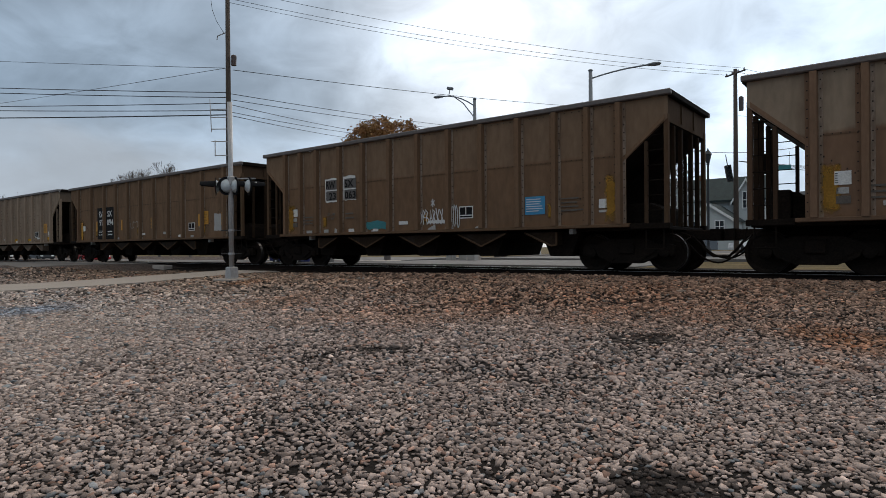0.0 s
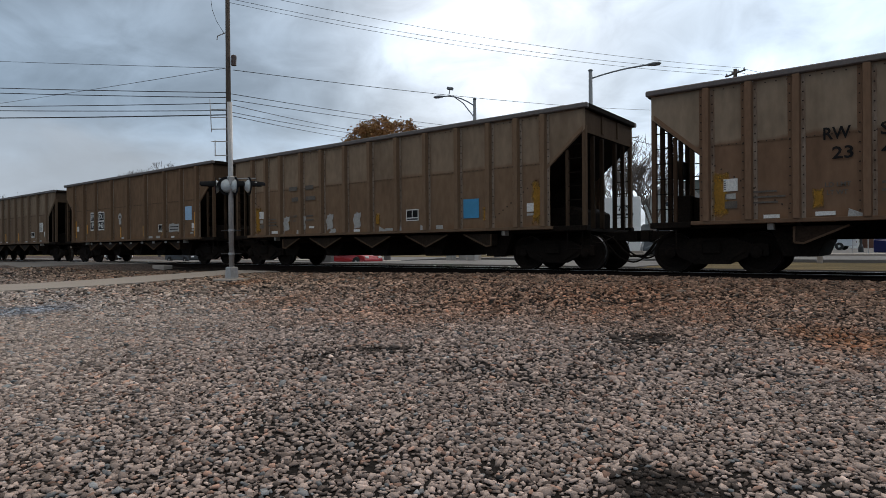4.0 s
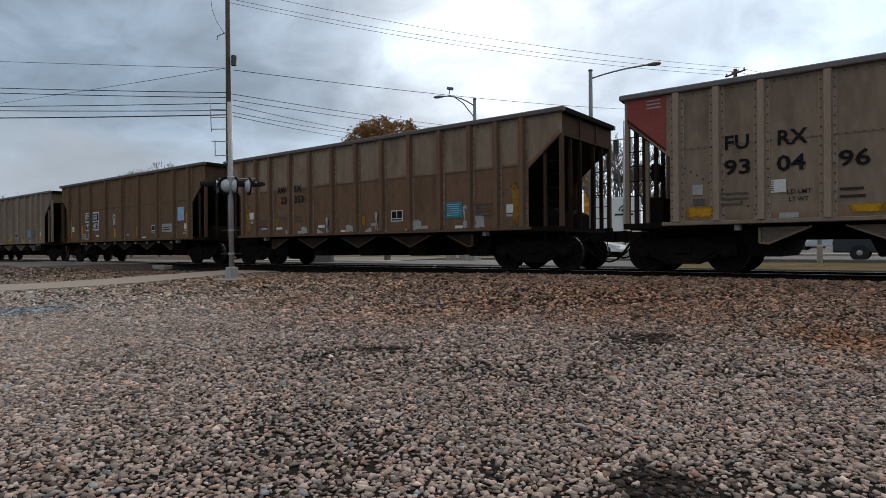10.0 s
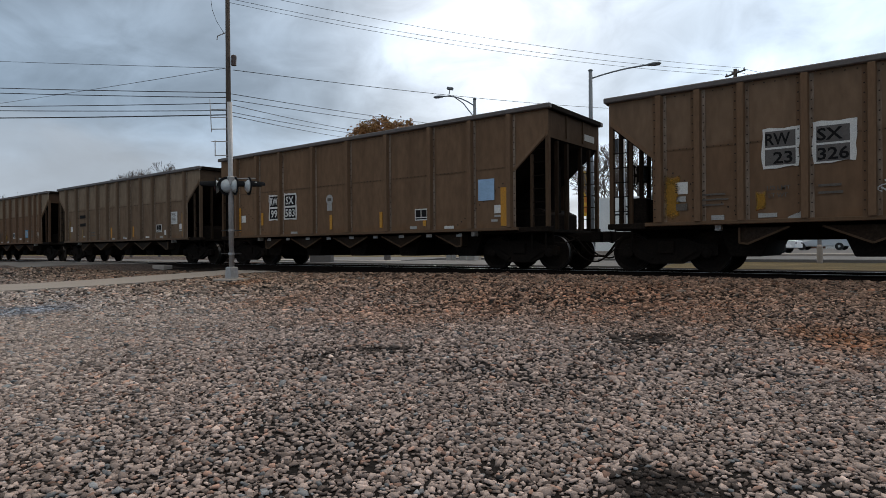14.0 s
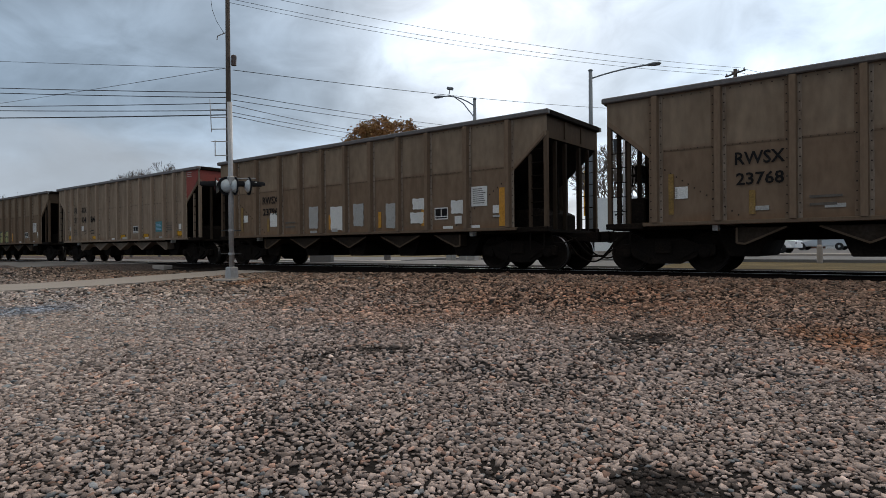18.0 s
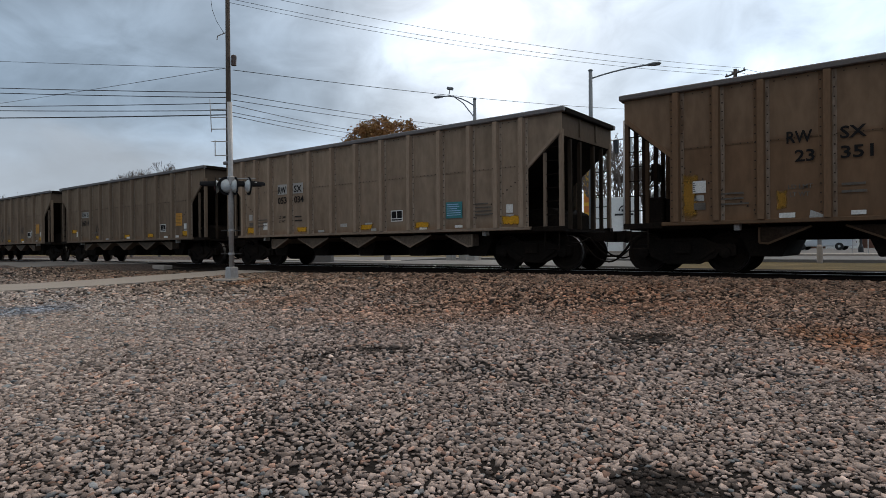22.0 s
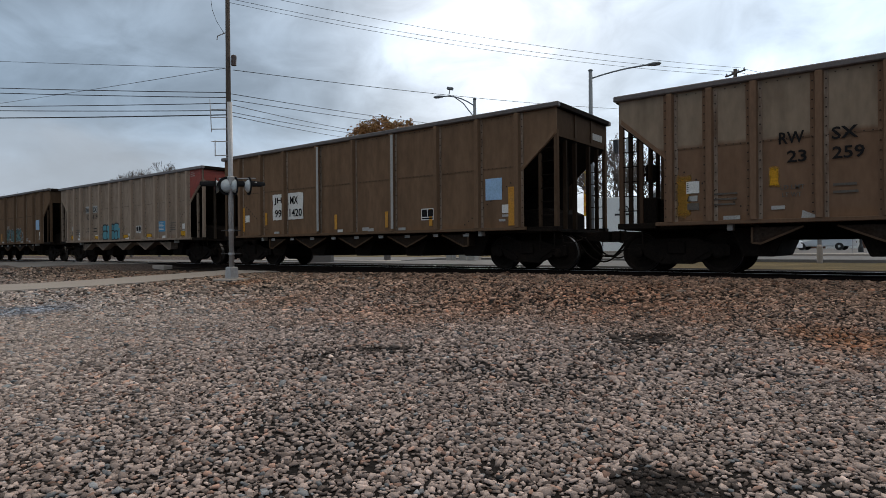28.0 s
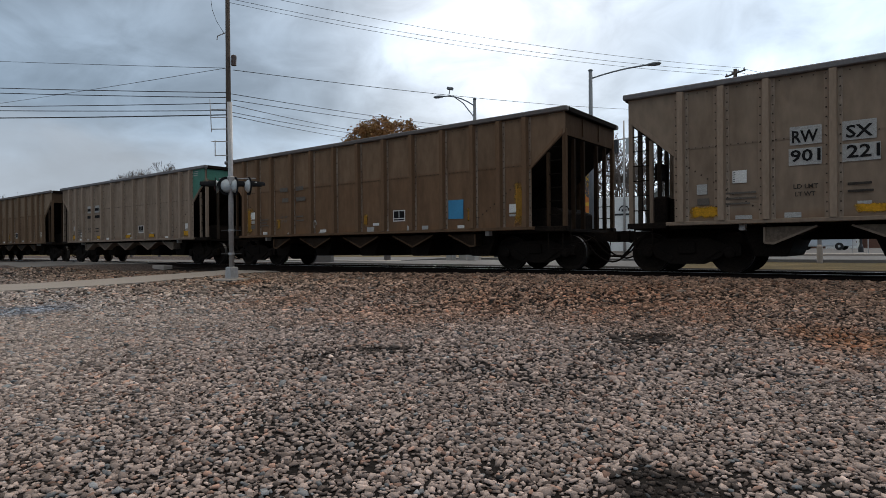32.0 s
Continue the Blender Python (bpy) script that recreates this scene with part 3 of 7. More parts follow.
def ahead(p):
    """Distance before the tripod and sideways from its line, in metres."""
    x, y = p[:, 0], p[:, 1] + 15.245
    return -0.613 * x + 0.790 * y, 0.790 * x + 0.613 * y


def trodden(p):
    """How far the stones are trodden into dust, towards the footpath."""
    d, l = ahead(p)
    return smooth(-0.8, -4.6, l + 0.6 * waves(p[:, 0] * 0.7, p[:, 1] * 0.7)) * smooth(3.4, 6.5, d) * smooth(14.5, 9.0, d)


def stain_field(p, spots):
    d, l = ahead(p)
    r = np.zeros(len(p))
    w = 0.25 * waves(p[:, 0] * 3.0, p[:, 1] * 3.0)
    for cd, cl, sd, sl, k in spots:
        r = np.maximum(r, k * np.exp(-(np.hypot((d - cd) / sd, (l - cl) / sl) * (1 + w)) ** 3))
    return r


CINDERS = ((6.64, 2.18, 0.42, 0.42, 0.9), (6.34, 1.98, 0.28, 0.2, 0.8), (6.12, -0.66, 0.2, 0.5, 0.75), (5.61, -1.15, 0.36, 0.2, 0.6), (2.60, 0.90, 0.30, 0.24, 1.0), (2.81, 0.21, 0.2, 0.08, 0.4))
RUST = ((6.45, 4.21, 1.0, 0.5, 0.75), (5.14, 3.31, 0.4, 0.14, 0.5), (9.6, 2.87, 2.0, 1.8, 0.38), (10.06, 0.63, 1.6, 0.8, 0.42), (11.52, -3.15, 1.5, 0.9, 0.4), (16.2, -5.3, 0.7, 0.5, 0.7), (9.2, -0.7, 1.2, 1.9, 0.35))


def stone_tints(p, rng):
    n = len(p)
    g = np.clip(0.345 + rng.normal(0, 1, n) * (0.11 + 0.07 * smooth(6.0, 10.5, ahead(p)[0])) * (1 - 0.4 * trodden(p)), 0.05, 0.85)[:, None] * np.array([[0.995, 0.762, 0.655]])
    u = rng.random(n)
    g[u < 0.05] = g[u < 0.05] * (0.75, 0.98, 1.15) * 0.75      # blue-grey
    g[(u > 0.07) & (u < 0.14)] *= (1.08, 0.86, 0.76)           # pinkish
    g[(u > 0.15) & (u < 0.22)] *= 0.45
    x, y = p[:, 0], p[:, 1]
    # rust where cars have dripped and brake dust has settled
    r = np.clip(stain_field(p, RUST) * (0.55 + 0.8 * rng.random(n)), 0, 1)[:, None]
    g = g * (1 - r) + g * np.array([[1.0, 0.66, 0.43]]) * r
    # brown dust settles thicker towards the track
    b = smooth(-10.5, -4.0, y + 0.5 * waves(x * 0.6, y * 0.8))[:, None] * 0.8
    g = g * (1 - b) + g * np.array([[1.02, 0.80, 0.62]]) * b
    # paler, trodden stretch towards the footpath
    g *= ((1 + 0.14 * smooth(-0.5, -5.5, ahead(p)[1])) * (1 - 0.12 * smooth(-9.5, -5.5, y) - 0.24 * smooth(-5.2, -3.4, y)))[:, None]
    # dirtier beyond the footpath
    g *= (1 - 0.32 * smooth(-20.0, -22.0, x))[:, None]
    # a bluish spill, and greyer stones beside the path
    u = stain_field(p, ((10.47, -7.25, 1.1, 0.7, 0.75),))[:, None]
    g = g * (1 - u) + g * np.array([[0.62, 0.9, 1.25]]) * u
    g *= 1 + smooth(-0.5, -5.5, ahead(p)[1])[:, None] * np.array([[-0.05, 0.02, 0.03]])
    hit = (rng.random(n) < stain_field(p, CINDERS))[:, None]
    return np.where(hit, g * 0.2, g)


def fan(d0, d1, step, seed, spread=0.8):
    """Jittered points of the yard from d0 to d1 metres before the tripod."""
    rng = np.random.default_rng(seed)
    ax, lat = np.array([-0.613, 0.790]), np.array([0.790, 0.613])
    d = np.arange(d0, d1, step)
    P = []
    for dd in d:
        l = np.arange(-spread * dd, spread * dd, step)
        P.append(np.array([0.0, -15.245]) + np.outer(np.full(len(l), dd), ax) + np.outer(l, lat))
    P = np.concatenate(P) + rng.normal(0, step * 0.26, (sum(len(q) for q in P), 2))
    return np.column_stack([P, ground_height(P[:, 0], P[:, 1])]), rng


def lay_gravel():
    for d0, d1, step, sub, s, seed in ((1.7, 4.6, 0.0285, 13, 0.0166, 11), (4.5, 9.2, 0.043, 10, 0.0245, 12), (9.1, 13.2, 0.068, 9, 0.036, 13), (13.1, 25.0, 0.098, 9, 0.05, 14)):
        p, rng = fan(d0, d1, step, seed)
        p = p[(p[:, 1] < -2.35) & (p[:, 0] > -29) & ((p[:, 0] > -17.75 + 0.021 * np.minimum(p[:, 1] + 1.9, 0)) | (p[:, 0] < -20.9 + 0.055 * np.minimum(p[:, 1] + 1.9, 0)))]
        p = p[rng.random(len(p)) > 0.35 * stain_field(p, CINDERS)]
        # thinner in places, where the soil shows
        d, l = ahead(p)
        thin = smooth(0.1, 0.8, waves(d * 2.1 + 0.6 * l, l * 1.7)) * smooth(-2.4, -0.6, l) * smooth(8.5, 6.0, d)
        p = p[rng.random(len(p)) > 0.06 + 0.24 * thin]
        size = np.clip(rng.lognormal(math.log(s), 0.26, len(p)), s * 0.5, s * 1.9)
        scatter("gravel_stones", p, size, stone_tints(p, rng), sub, seed, "grey and pinkish crushed stones scattered over the yard")
    rng = np.random.default_rng(21)
    n = 15000
    p = np.column_stack([rng.uniform(-22, 5, n), rng.triangular(-5.2, -2.6, -2.2, n)])
    p = np.column_stack([p, ground_height(p[:, 0], p[:, 1])])
    size = rng.uniform(0.025, 0.055, n)
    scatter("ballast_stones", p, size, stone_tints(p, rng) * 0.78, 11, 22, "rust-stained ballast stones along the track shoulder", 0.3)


lay_gravel()


# ---- track, crossing and paved strips ----
def make_track():
    t = thing("railway_track", pose(0, 0, 0), "railway track on oily ballast darkened with shade, polished rail heads", "railway track", kind="structure")
    for y in (-0.755, 0.755):
        bm = B()
        prism(bm, [(y - 0.07, RAIL - 0.17), (y + 0.07, RAIL - 0.17), (y + 0.07, RAIL - 0.155), (y + 0.012, RAIL - 0.13), (y + 0.012, RAIL - 0.045), (y + 0.036, RAIL - 0.03),
                   (y + 0.036, RAIL - 0.004), (y - 0.036, RAIL - 0.004), (y - 0.036, RAIL - 0.03), (y - 0.012, RAIL - 0.045), (y - 0.012, RAIL - 0.13), (y - 0.07, RAIL - 0.155)], -320, 160, "x")
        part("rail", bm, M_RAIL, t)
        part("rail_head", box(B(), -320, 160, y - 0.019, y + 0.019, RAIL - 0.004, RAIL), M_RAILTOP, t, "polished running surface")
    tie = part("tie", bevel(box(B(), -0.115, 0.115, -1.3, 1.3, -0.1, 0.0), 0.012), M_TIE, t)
    tie.matrix_basis = pose(-24.5, 0, RAIL - 0.168)
    rng = random.Random(4)
    for i in range(1, 62):
        share(tie, pose(-24.5 + 0.5 * i, 0, RAIL - 0.168 - rng.random() * 0.01, 0, 0, rng.uniform(-1, 1)), t)


make_track()


def slab(name, quad, mat, label, category, thick=0.05, lift=0.03, n=24):
    """A paved strip between two edges, each given by its end points, laid over the ground."""
    (a0, a1), (b0, b1) = quad
    bm = B()
    top, bot = [], []
    for i in range(n + 1):
        t = i / n
        row = []
        for p, q in ((a0, a1), (b0, b1)):
            x, y = p[0] + (q[0] - p[0]) * t, p[1] + (q[1] - p[1]) * t
            row.append((x, y, float(ground_height(x, y)) + lift))
        top.append([bm.verts.new(c) for c in row]); bot.append([bm.verts.new((c[0], c[1], c[2] - thick)) for c in row])
    for i in range(n):
        bm.faces.new((top[i][0], top[i][1], top[i + 1][1], top[i + 1][0]))
        for k in (0, 1):
            bm.faces.new((top[i][k], top[i + 1][k], bot[i + 1][k], bot[i][k]))
    bm.faces.new((top[0][0], top[0][1], bot[0][1], bot[0][0])); bm.faces.new((top[n][0], top[n][1], bot[n][1], bot[n][0]))
    bmesh.ops.recalc_face_normals(bm, faces=bm.faces)
    return tagged(part(name, bm, mat), label, category, kind="structure")


slab("pavement", (((-18.5, -40.0), (-17.7, -1.9)), ((-23.0, -40.0), (-20.9, -1.9))), M_CONC, "worn pale concrete footpath leading to the crossing", "footpath", 0.08, 0.05)
slab("road_1", (((-29.5, -80.0), (-29.5, -1.7)), ((-42.0, -80.0), (-42.0, -1.7))), M_ASPH, "grey asphalt road running up to the level crossing", "road", 0.06, 0.02)
slab("road_2", (((-29.5, 1.7), (-29.5, 12.7)), ((-42.0, 1.7), (-42.0, 12.7))), M_ASPH, "grey asphalt road beyond the level crossing", "road", 0.06, 0.02, 8)
slab("road_3", (((-320.0, 12.7), (320.0, 12.7)), ((-320.0, 24.5), (320.0, 24.5))), M_ROAD, "pale concrete street running parallel to the track", "road", 0.06, 0.024, 400)
slab("road_4", (((-60.0, 26.5), (30.0, 26.5)), ((-60.0, 40.0), (30.0, 40.0))), M_ROAD, "pale concrete car park beside the street", "car park", 0.06, 0.03, 90)
slab("road_5", (((-30.0, 40.05), (20.0, 40.05)), ((-30.0, 47.0), (20.0, 47.0))), M_ROAD, "pale concrete car park beside the street", "car park", 0.06, 0.02, 20)
slab("road_6", (((-14.0, 47.05), (-12.0, 160.0)), ((-1.0, 47.05), (6.0, 160.0))), M_ROAD, "pale side street leading away from the track", "road", 0.06, 0.02, 20)
slab("kerb_1", (((-29.0, 12.4), (320.0, 12.4)), ((-29.0, 12.68), (320.0, 12.68))), M_ROAD, "pale concrete kerb along the street", "kerb", 0.16, 0.12, 240)
slab("pavement_2", (((-60.0, 24.52), (30.0, 24.52)), ((-60.0, 26.4), (30.0, 26.4))), M_CONC, "pale concrete pavement along the street", "footpath", 0.16, 0.13, 60)
# gravel verge beside the grass on the far side
slab("verge", (((-29.0, 4.3), (-7.2, 4.3)), ((-29.0, 12.38), (-7.2, 12.38))), M_ASPH, "dark gravel verge between track and street", "verge", 0.05, 0.03, 44)


def crossing_panels():
    c = thing("level_crossing", pose(0, 0, 0), "concrete level crossing panels between the rails", "level crossing", kind="structure")
    p = part("panel", bevel(box(B(), -1.2, 1.2, -0.62, 0.62, -0.16, 0.0), 0.015), M_CONC, c)
    p.matrix_basis = pose(-30.5, 0, RAIL - 0.012)
    e = part("panel", bevel(box(B(), -1.2, 1.2, -0.42, 0.42, -0.16, 0.0), 0.015), M_CONC, c)
    e.matrix_basis = pose(-30.5, -1.28, RAIL - 0.012)
    for i in range(5):
        if i:
            share(p, pose(-30.5 - 2.43 * i, 0, RAIL - 0.012), c)
            share(e, pose(-30.5 - 2.43 * i, -1.28, RAIL - 0.012), c)
        share(e, pose(-30.5 - 2.43 * i, 1.28, RAIL - 0.012), c)


crossing_panels()


# ---- the coal train ----
MID = 7.325          # half the length of a body; x below is counted from the trailing end of the body
RIBS = {"wide": [2.48, 3.86, 5.66, 7.38, 9.10, 10.82, 12.25],
        "twelve": [2.5, 3.88, 5.03, 6.17, 7.30, 8.46, 9.63, 10.76, 12.15],
        "fourteen": [2.04, 2.89, 4.03, 5.1, 6.25, 7.38, 8.52, 9.65, 10.8, 11.85, 12.72]}
TOP = {"wide": 4.23, "twelve": 4.09, "fourteen": 4.09}
SIDE = 1.56          # outer face of the side sheets
RIB_DEEP = 0.135     # how far the ribs stand out from them


def make_wheelset(parent, x):
    bm = B()
    tube(bm, (0, -0.98, 0), (0, 0.98, 0), 0.085, 0.085, 10)
    for s in (-1, 1):
        lathe(bm, [(0.12, s * 0.80), (0.2, s * 0.83), (0.36, s * 0.80), (0.40, s * 0.825), (0.455, s * 0.825), (0.457, s * 0.715), (0.485, s * 0.70), (0.485, s * 0.682), (0.40, s * 0.684), (0.36, s * 0.71), (0.2, s * 0.70), (0.12, s * 0.67)], 28)
    ws = part("wheelset", bm, [M_IRON, M_TREAD], parent, "dark steel wheels with bright treads")
    for p in ws.data.polygons:
        c = p.center
        r = math.hypot(c.x, c.z)
        if 0.42 < r and abs(abs(c.y) - 0.77) < 0.03 and abs(p.normal.y) < 0.3:
            p.material_index = 1
    ws.matrix_basis = pose(x, 0, 0.457)
    return ws


def make_truck(car, x):
    bm = B()
    bevel(box(bm, -0.2, 0.2, -1.12, 1.12, 0.42, 0.72), 0.03)
    tube(bm, (0, 0, 0.7), (0, 0, 0.86), 0.2, 0.2, 12)
    tr = part("truck", bm, M_IRON, car, "black cast-steel truck")
    tr.matrix_basis = pose(x, 0, 0)
    for s in (-1, 1):
        fb = B()
        outline = [(-1.12, 0.40), (-1.12, 0.62), (-0.98, 0.66), (-0.80, 0.64), (-0.42, 0.78), (0.42, 0.78), (0.80, 0.64), (0.98, 0.66), (1.12, 0.62), (1.12, 0.40), (1.0, 0.38), (0.98, 0.48),
                   (0.78, 0.48), (0.72, 0.36), (0.36, 0.20), (-0.36, 0.20), (-0.72, 0.36), (-0.78, 0.48), (-0.98, 0.48), (-1.0, 0.38)]
        prism(fb, outline, s * 0.93, s * 1.06)
        for q in (-1, 1):
            lathe_at = B()
            lathe(lathe_at, [(0.11, s * 0.9), (0.13, s * 1.0), (0.12, s * 1.1), (0.06, s * 1.13)], 12)
            bmesh.ops.translate(lathe_at, vec=(q * 0.89, 0, 0.457), verts=lathe_at.verts)
            tmp = bpy.data.meshes.new("tmp"); lathe_at.to_mesh(tmp); lathe_at.free(); fb.from_mesh(tmp); bpy.data.meshes.remove(tmp)
        # raised braces of the casting
        for q in (-1, 1):
            prism(fb, [(q * 0.72, 0.50), (q * 0.66, 0.56), (q * 0.28, 0.34), (q * 0.34, 0.27)], s * 1.06, s * 1.10)
        bmesh.ops.recalc_face_normals(fb, faces=fb.faces)
        part("sideframe", fb, M_IRON, tr)
        for q in (-0.13, 0.13):
            coil = lathe(B(), [(0.06, 0.22)] + [(0.078 if k % 2 else 0.055, 0.24 + k * 0.026) for k in range(10)] + [(0.06, 0.5)], 8, "z")
            part("spring", coil, M_BLACK, tr).matrix_basis = pose(q, s * 0.99, 0)
    a = make_wheelset(tr, -0.89)
    share(a, pose(0.89, 0, 0.457), tr)
    return tr


def make_car(kind, stretch=0.0):
    """One open-top coal hopper of a kind, without its markings."""
    top = TOP[kind] - (0.09 if stretch else 0.0)
    long = 2 * MID + stretch
    half = long / 2
    ribs = [r * long / (2 * MID) for r in RIBS[kind]]
    car = thing("hopper_car", pose(0, 0, 0), "", "hopper car", "cars of the coal train")

    def X(x):
        return x - half
    cut_z, cut_x, nose = 2.52, 1.12, 3.46
    side = [(X(0.04), top - 0.13), (X(0.04), nose), (X(cut_x), cut_z), (X(cut_x), 1.13), (X(long - cut_x), 1.13), (X(long - cut_x), cut_z), (X(long - 0.04), nose), (X(long - 0.04), top - 0.13)]
    for s in (-1, 1):
        part("side_panel", prism(B(), side, s * (SIDE - 0.03), s * SIDE), M_PAINT, car)
        # lap seam along the side
        part("seam", box(B(), X(cut_x + 0.1), X(long - cut_x - 0.1), min(s * SIDE, s * (SIDE + 0.008)), max(s * SIDE, s * (SIDE + 0.008)), 2.70, 2.74), M_RIB, car)
        part("top_chord", bevel(box(B(), X(-0.06), X(long + 0.06), min(s * 1.52, s * 1.665), max(s * 1.52, s * 1.665), top - 0.125, top), 0.02), M_CHORD, car)
        part("side_sill", bevel(box(B(), X(0.9), X(long - 0.9), min(s * 1.47, s * 1.66), max(s * 1.47, s * 1.66), 1.05, 1.135), 0.012), M_RIB, car)
        end_box = part("sill_end", bevel(box(B(), X(0.0), X(0.9), min(s * 1.35, s * 1.58), max(s * 1.35, s * 1.58), 1.0, 1.13), 0.012), M_BLACK, car)
        share(end_box, pose(long - 0.9, 0, 0), car)
        # ribs: a pressed hat section with two flanges
        w = 0.078
        hat = [(-w - 0.075, SIDE), (-w - 0.075, SIDE + 0.012), (-w, SIDE + 0.012), (-w + 0.02, SIDE + RIB_DEEP), (w - 0.02, SIDE + RIB_DEEP), (w, SIDE + 0.012), (w + 0.075, SIDE + 0.012), (w + 0.075, SIDE)]
        bm = B()
        prism(bm, [(x, s * y) for x, y in hat], 1.135, top - 0.14, "z")
        bmesh.ops.recalc_face_normals(bm, faces=bm.faces)
        bm.faces.ensure_lookup_table()
        for f in bm.faces:                       # worn flanges; only the right-hand one is painted paler, as if lit
            if f.calc_center_median().x > 0 and abs(f.normal.y) > 0.9 and abs(abs(f.calc_center_median().y) - SIDE - 0.012) < 0.004:
                f.material_index = 2
        flat = len(bm.faces)
        for k in range(15):                      # rivet heads down the flanges
            for q in (-1, 1):
                z = 1.25 + k * (top - 1.55) / 14
                x = q * (w + 0.036)
                box(bm, x - 0.013, x + 0.013, min(s * (SIDE + 0.012), s * (SIDE + 0.026)), max(s * (SIDE + 0.012), s * (SIDE + 0.026)), z - 0.011, z + 0.011)
        bm.faces.ensure_lookup_table()
        for f in bm.faces[flat:]:
            f.material_index = 1
        rib = part("rib", bm, [M_RIB, M_RIVET, M_FLANGE], car)
        rib.matrix_basis = pose(X(ribs[0]), 0, 0)
        for r in ribs[1:]:
            share(rib, pose(X(r), 0, 0), car)
        for r in (cut_x + (0.1 if kind == "fourteen" else 0.06), long - cut_x - 0.02):
            share(rib, pose(X(r), 0, 0), car)
        for q in (0, 1):                         # angle iron along the slanting end of the side
            ax, bx = (X(0.10), X(cut_x)) if q == 0 else (X(long - 0.10), X(long - cut_x))
            part("edge_angle", prism(B(), [(ax, nose - 0.02), (bx, cut_z), (bx, cut_z + 0.11), (ax, nose + 0.09)], s * SIDE, s * (SIDE + 0.018)), M_RIB, car)
        rv = B()
        for k in range(64):                      # bolt heads under the top chord
            x = cut_x + 0.05 + k * (long - 2 * cut_x - 0.1) / 63
            box(rv, X(x) - 0.013, X(x) + 0.013, min(s * SIDE, s * (SIDE + 0.012)), max(s * SIDE, s * (SIDE + 0.012)), top - 0.2, top - 0.182)
        for k in range(88):                      # along the lap seam
            x = cut_x + 0.12 + k * (long - 2 * cut_x - 0.24) / 87
            box(rv, X(x) - 0.011, X(x) + 0.011, min(s * (SIDE + 0.008), s * (SIDE + 0.018)), max(s * (SIDE + 0.008), s * (SIDE + 0.018)), 2.711, 2.729)
        for q in (0, 1):                         # and where the slope sheet meets the side
            for k in range(13):
                x, z = 1.38 + k * 0.125, 2.30 - k * 0.088
                x = x if q == 0 else long - x
                box(rv, X(x) - 0.013, X(x) + 0.013, min(s * SIDE, s * (SIDE + 0.014)), max(s * SIDE, s * (SIDE + 0.014)), z - 0.017, z + 0.017)
        tagged(part("bolt_row", rv, M_RIVET, car), kind="stuff")
        # hopper chutes: five, the outer two cut short by the trucks
        for i in range(5):
            c = half + (i - 2) * 2.22
            v = [(c - 0.80, 0.98), (c, 0.64), (c + 0.80, 0.98)]
            if i == 0:
                v = [(c - 0.06, 0.98), (c - 0.06, 0.66), (c + 0.10, 0.64), (c + 0.86, 0.98)]
            if i == 4:
                v = [(c - 0.86, 0.98), (c - 0.10, 0.64), (c + 0.06, 0.66), (c + 0.06, 0.98)]
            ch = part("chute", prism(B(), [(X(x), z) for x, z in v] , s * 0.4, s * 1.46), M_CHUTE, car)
            lip = B()
            for (ax, az), (bx, bz) in zip(v, v[1:]):
                d = Vector((bx - ax, bz - az)).normalized()
                n = Vector((-d.y, d.x)) * 0.02
                prism(lip, [(X(ax) - n.x, az - n.y), (X(bx) - n.x, bz - n.y), (X(bx) + n.x, bz + n.y), (X(ax) + n.x, az + n.y)], s * 1.46, s * 1.50)
            bmesh.ops.recalc_face_normals(lip, faces=lip.faces)
            part("lip", lip, M_RIB, ch)
    for e in (0, 1):
        sg = 1 if e == 0 else -1
        ex = X(0) if e == 0 else X(long)

        def P(x):
            return ex + sg * x
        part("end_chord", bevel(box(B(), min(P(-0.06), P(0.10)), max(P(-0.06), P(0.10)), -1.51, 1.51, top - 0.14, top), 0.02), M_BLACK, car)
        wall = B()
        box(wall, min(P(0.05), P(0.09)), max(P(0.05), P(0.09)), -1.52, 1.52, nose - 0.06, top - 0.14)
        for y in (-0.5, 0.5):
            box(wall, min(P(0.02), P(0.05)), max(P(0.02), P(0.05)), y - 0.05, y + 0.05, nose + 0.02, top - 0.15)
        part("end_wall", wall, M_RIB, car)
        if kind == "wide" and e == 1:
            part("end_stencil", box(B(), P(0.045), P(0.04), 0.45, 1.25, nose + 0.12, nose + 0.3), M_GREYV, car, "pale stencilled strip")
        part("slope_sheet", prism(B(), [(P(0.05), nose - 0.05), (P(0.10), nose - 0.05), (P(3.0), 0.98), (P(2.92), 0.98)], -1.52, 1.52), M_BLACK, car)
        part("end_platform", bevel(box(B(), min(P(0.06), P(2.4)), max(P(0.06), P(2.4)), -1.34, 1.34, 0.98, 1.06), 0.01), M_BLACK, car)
        for s in (-1, 1):
            part("corner_post", bevel(box(B(), min(P(0.03), P(0.13)), max(P(0.03), P(0.13)), s * 1.49 - 0.06, s * 1.49 + 0.06, 1.06, nose + 0.1), 0.01), M_RIB, car)
            part("post", bevel(box(B(), min(P(0.50), P(0.58)), max(P(0.50), P(0.58)), s * 1.49 - 0.04, s * 1.49 + 0.04, 1.06, 3.0), 0.008), M_RIB, car)
            for y, r in ((0.42, 0.05), (0.98, 0.04)):
                part("end_post", bevel(box(B(), min(P(0.05), P(0.15)), max(P(0.05), P(0.15)), s * y - r, s * y + r, 1.06, nose - 0.1), 0.01), M_RIB, car)
            rung = part("rung", tube(B(), (P(0.13), s * 1.52, 0), (P(0.5), s * 1.52, 0), 0.012, 0.012, 6), M_BLACK, car)
            rung.matrix_basis = pose(0, 0, 1.42)
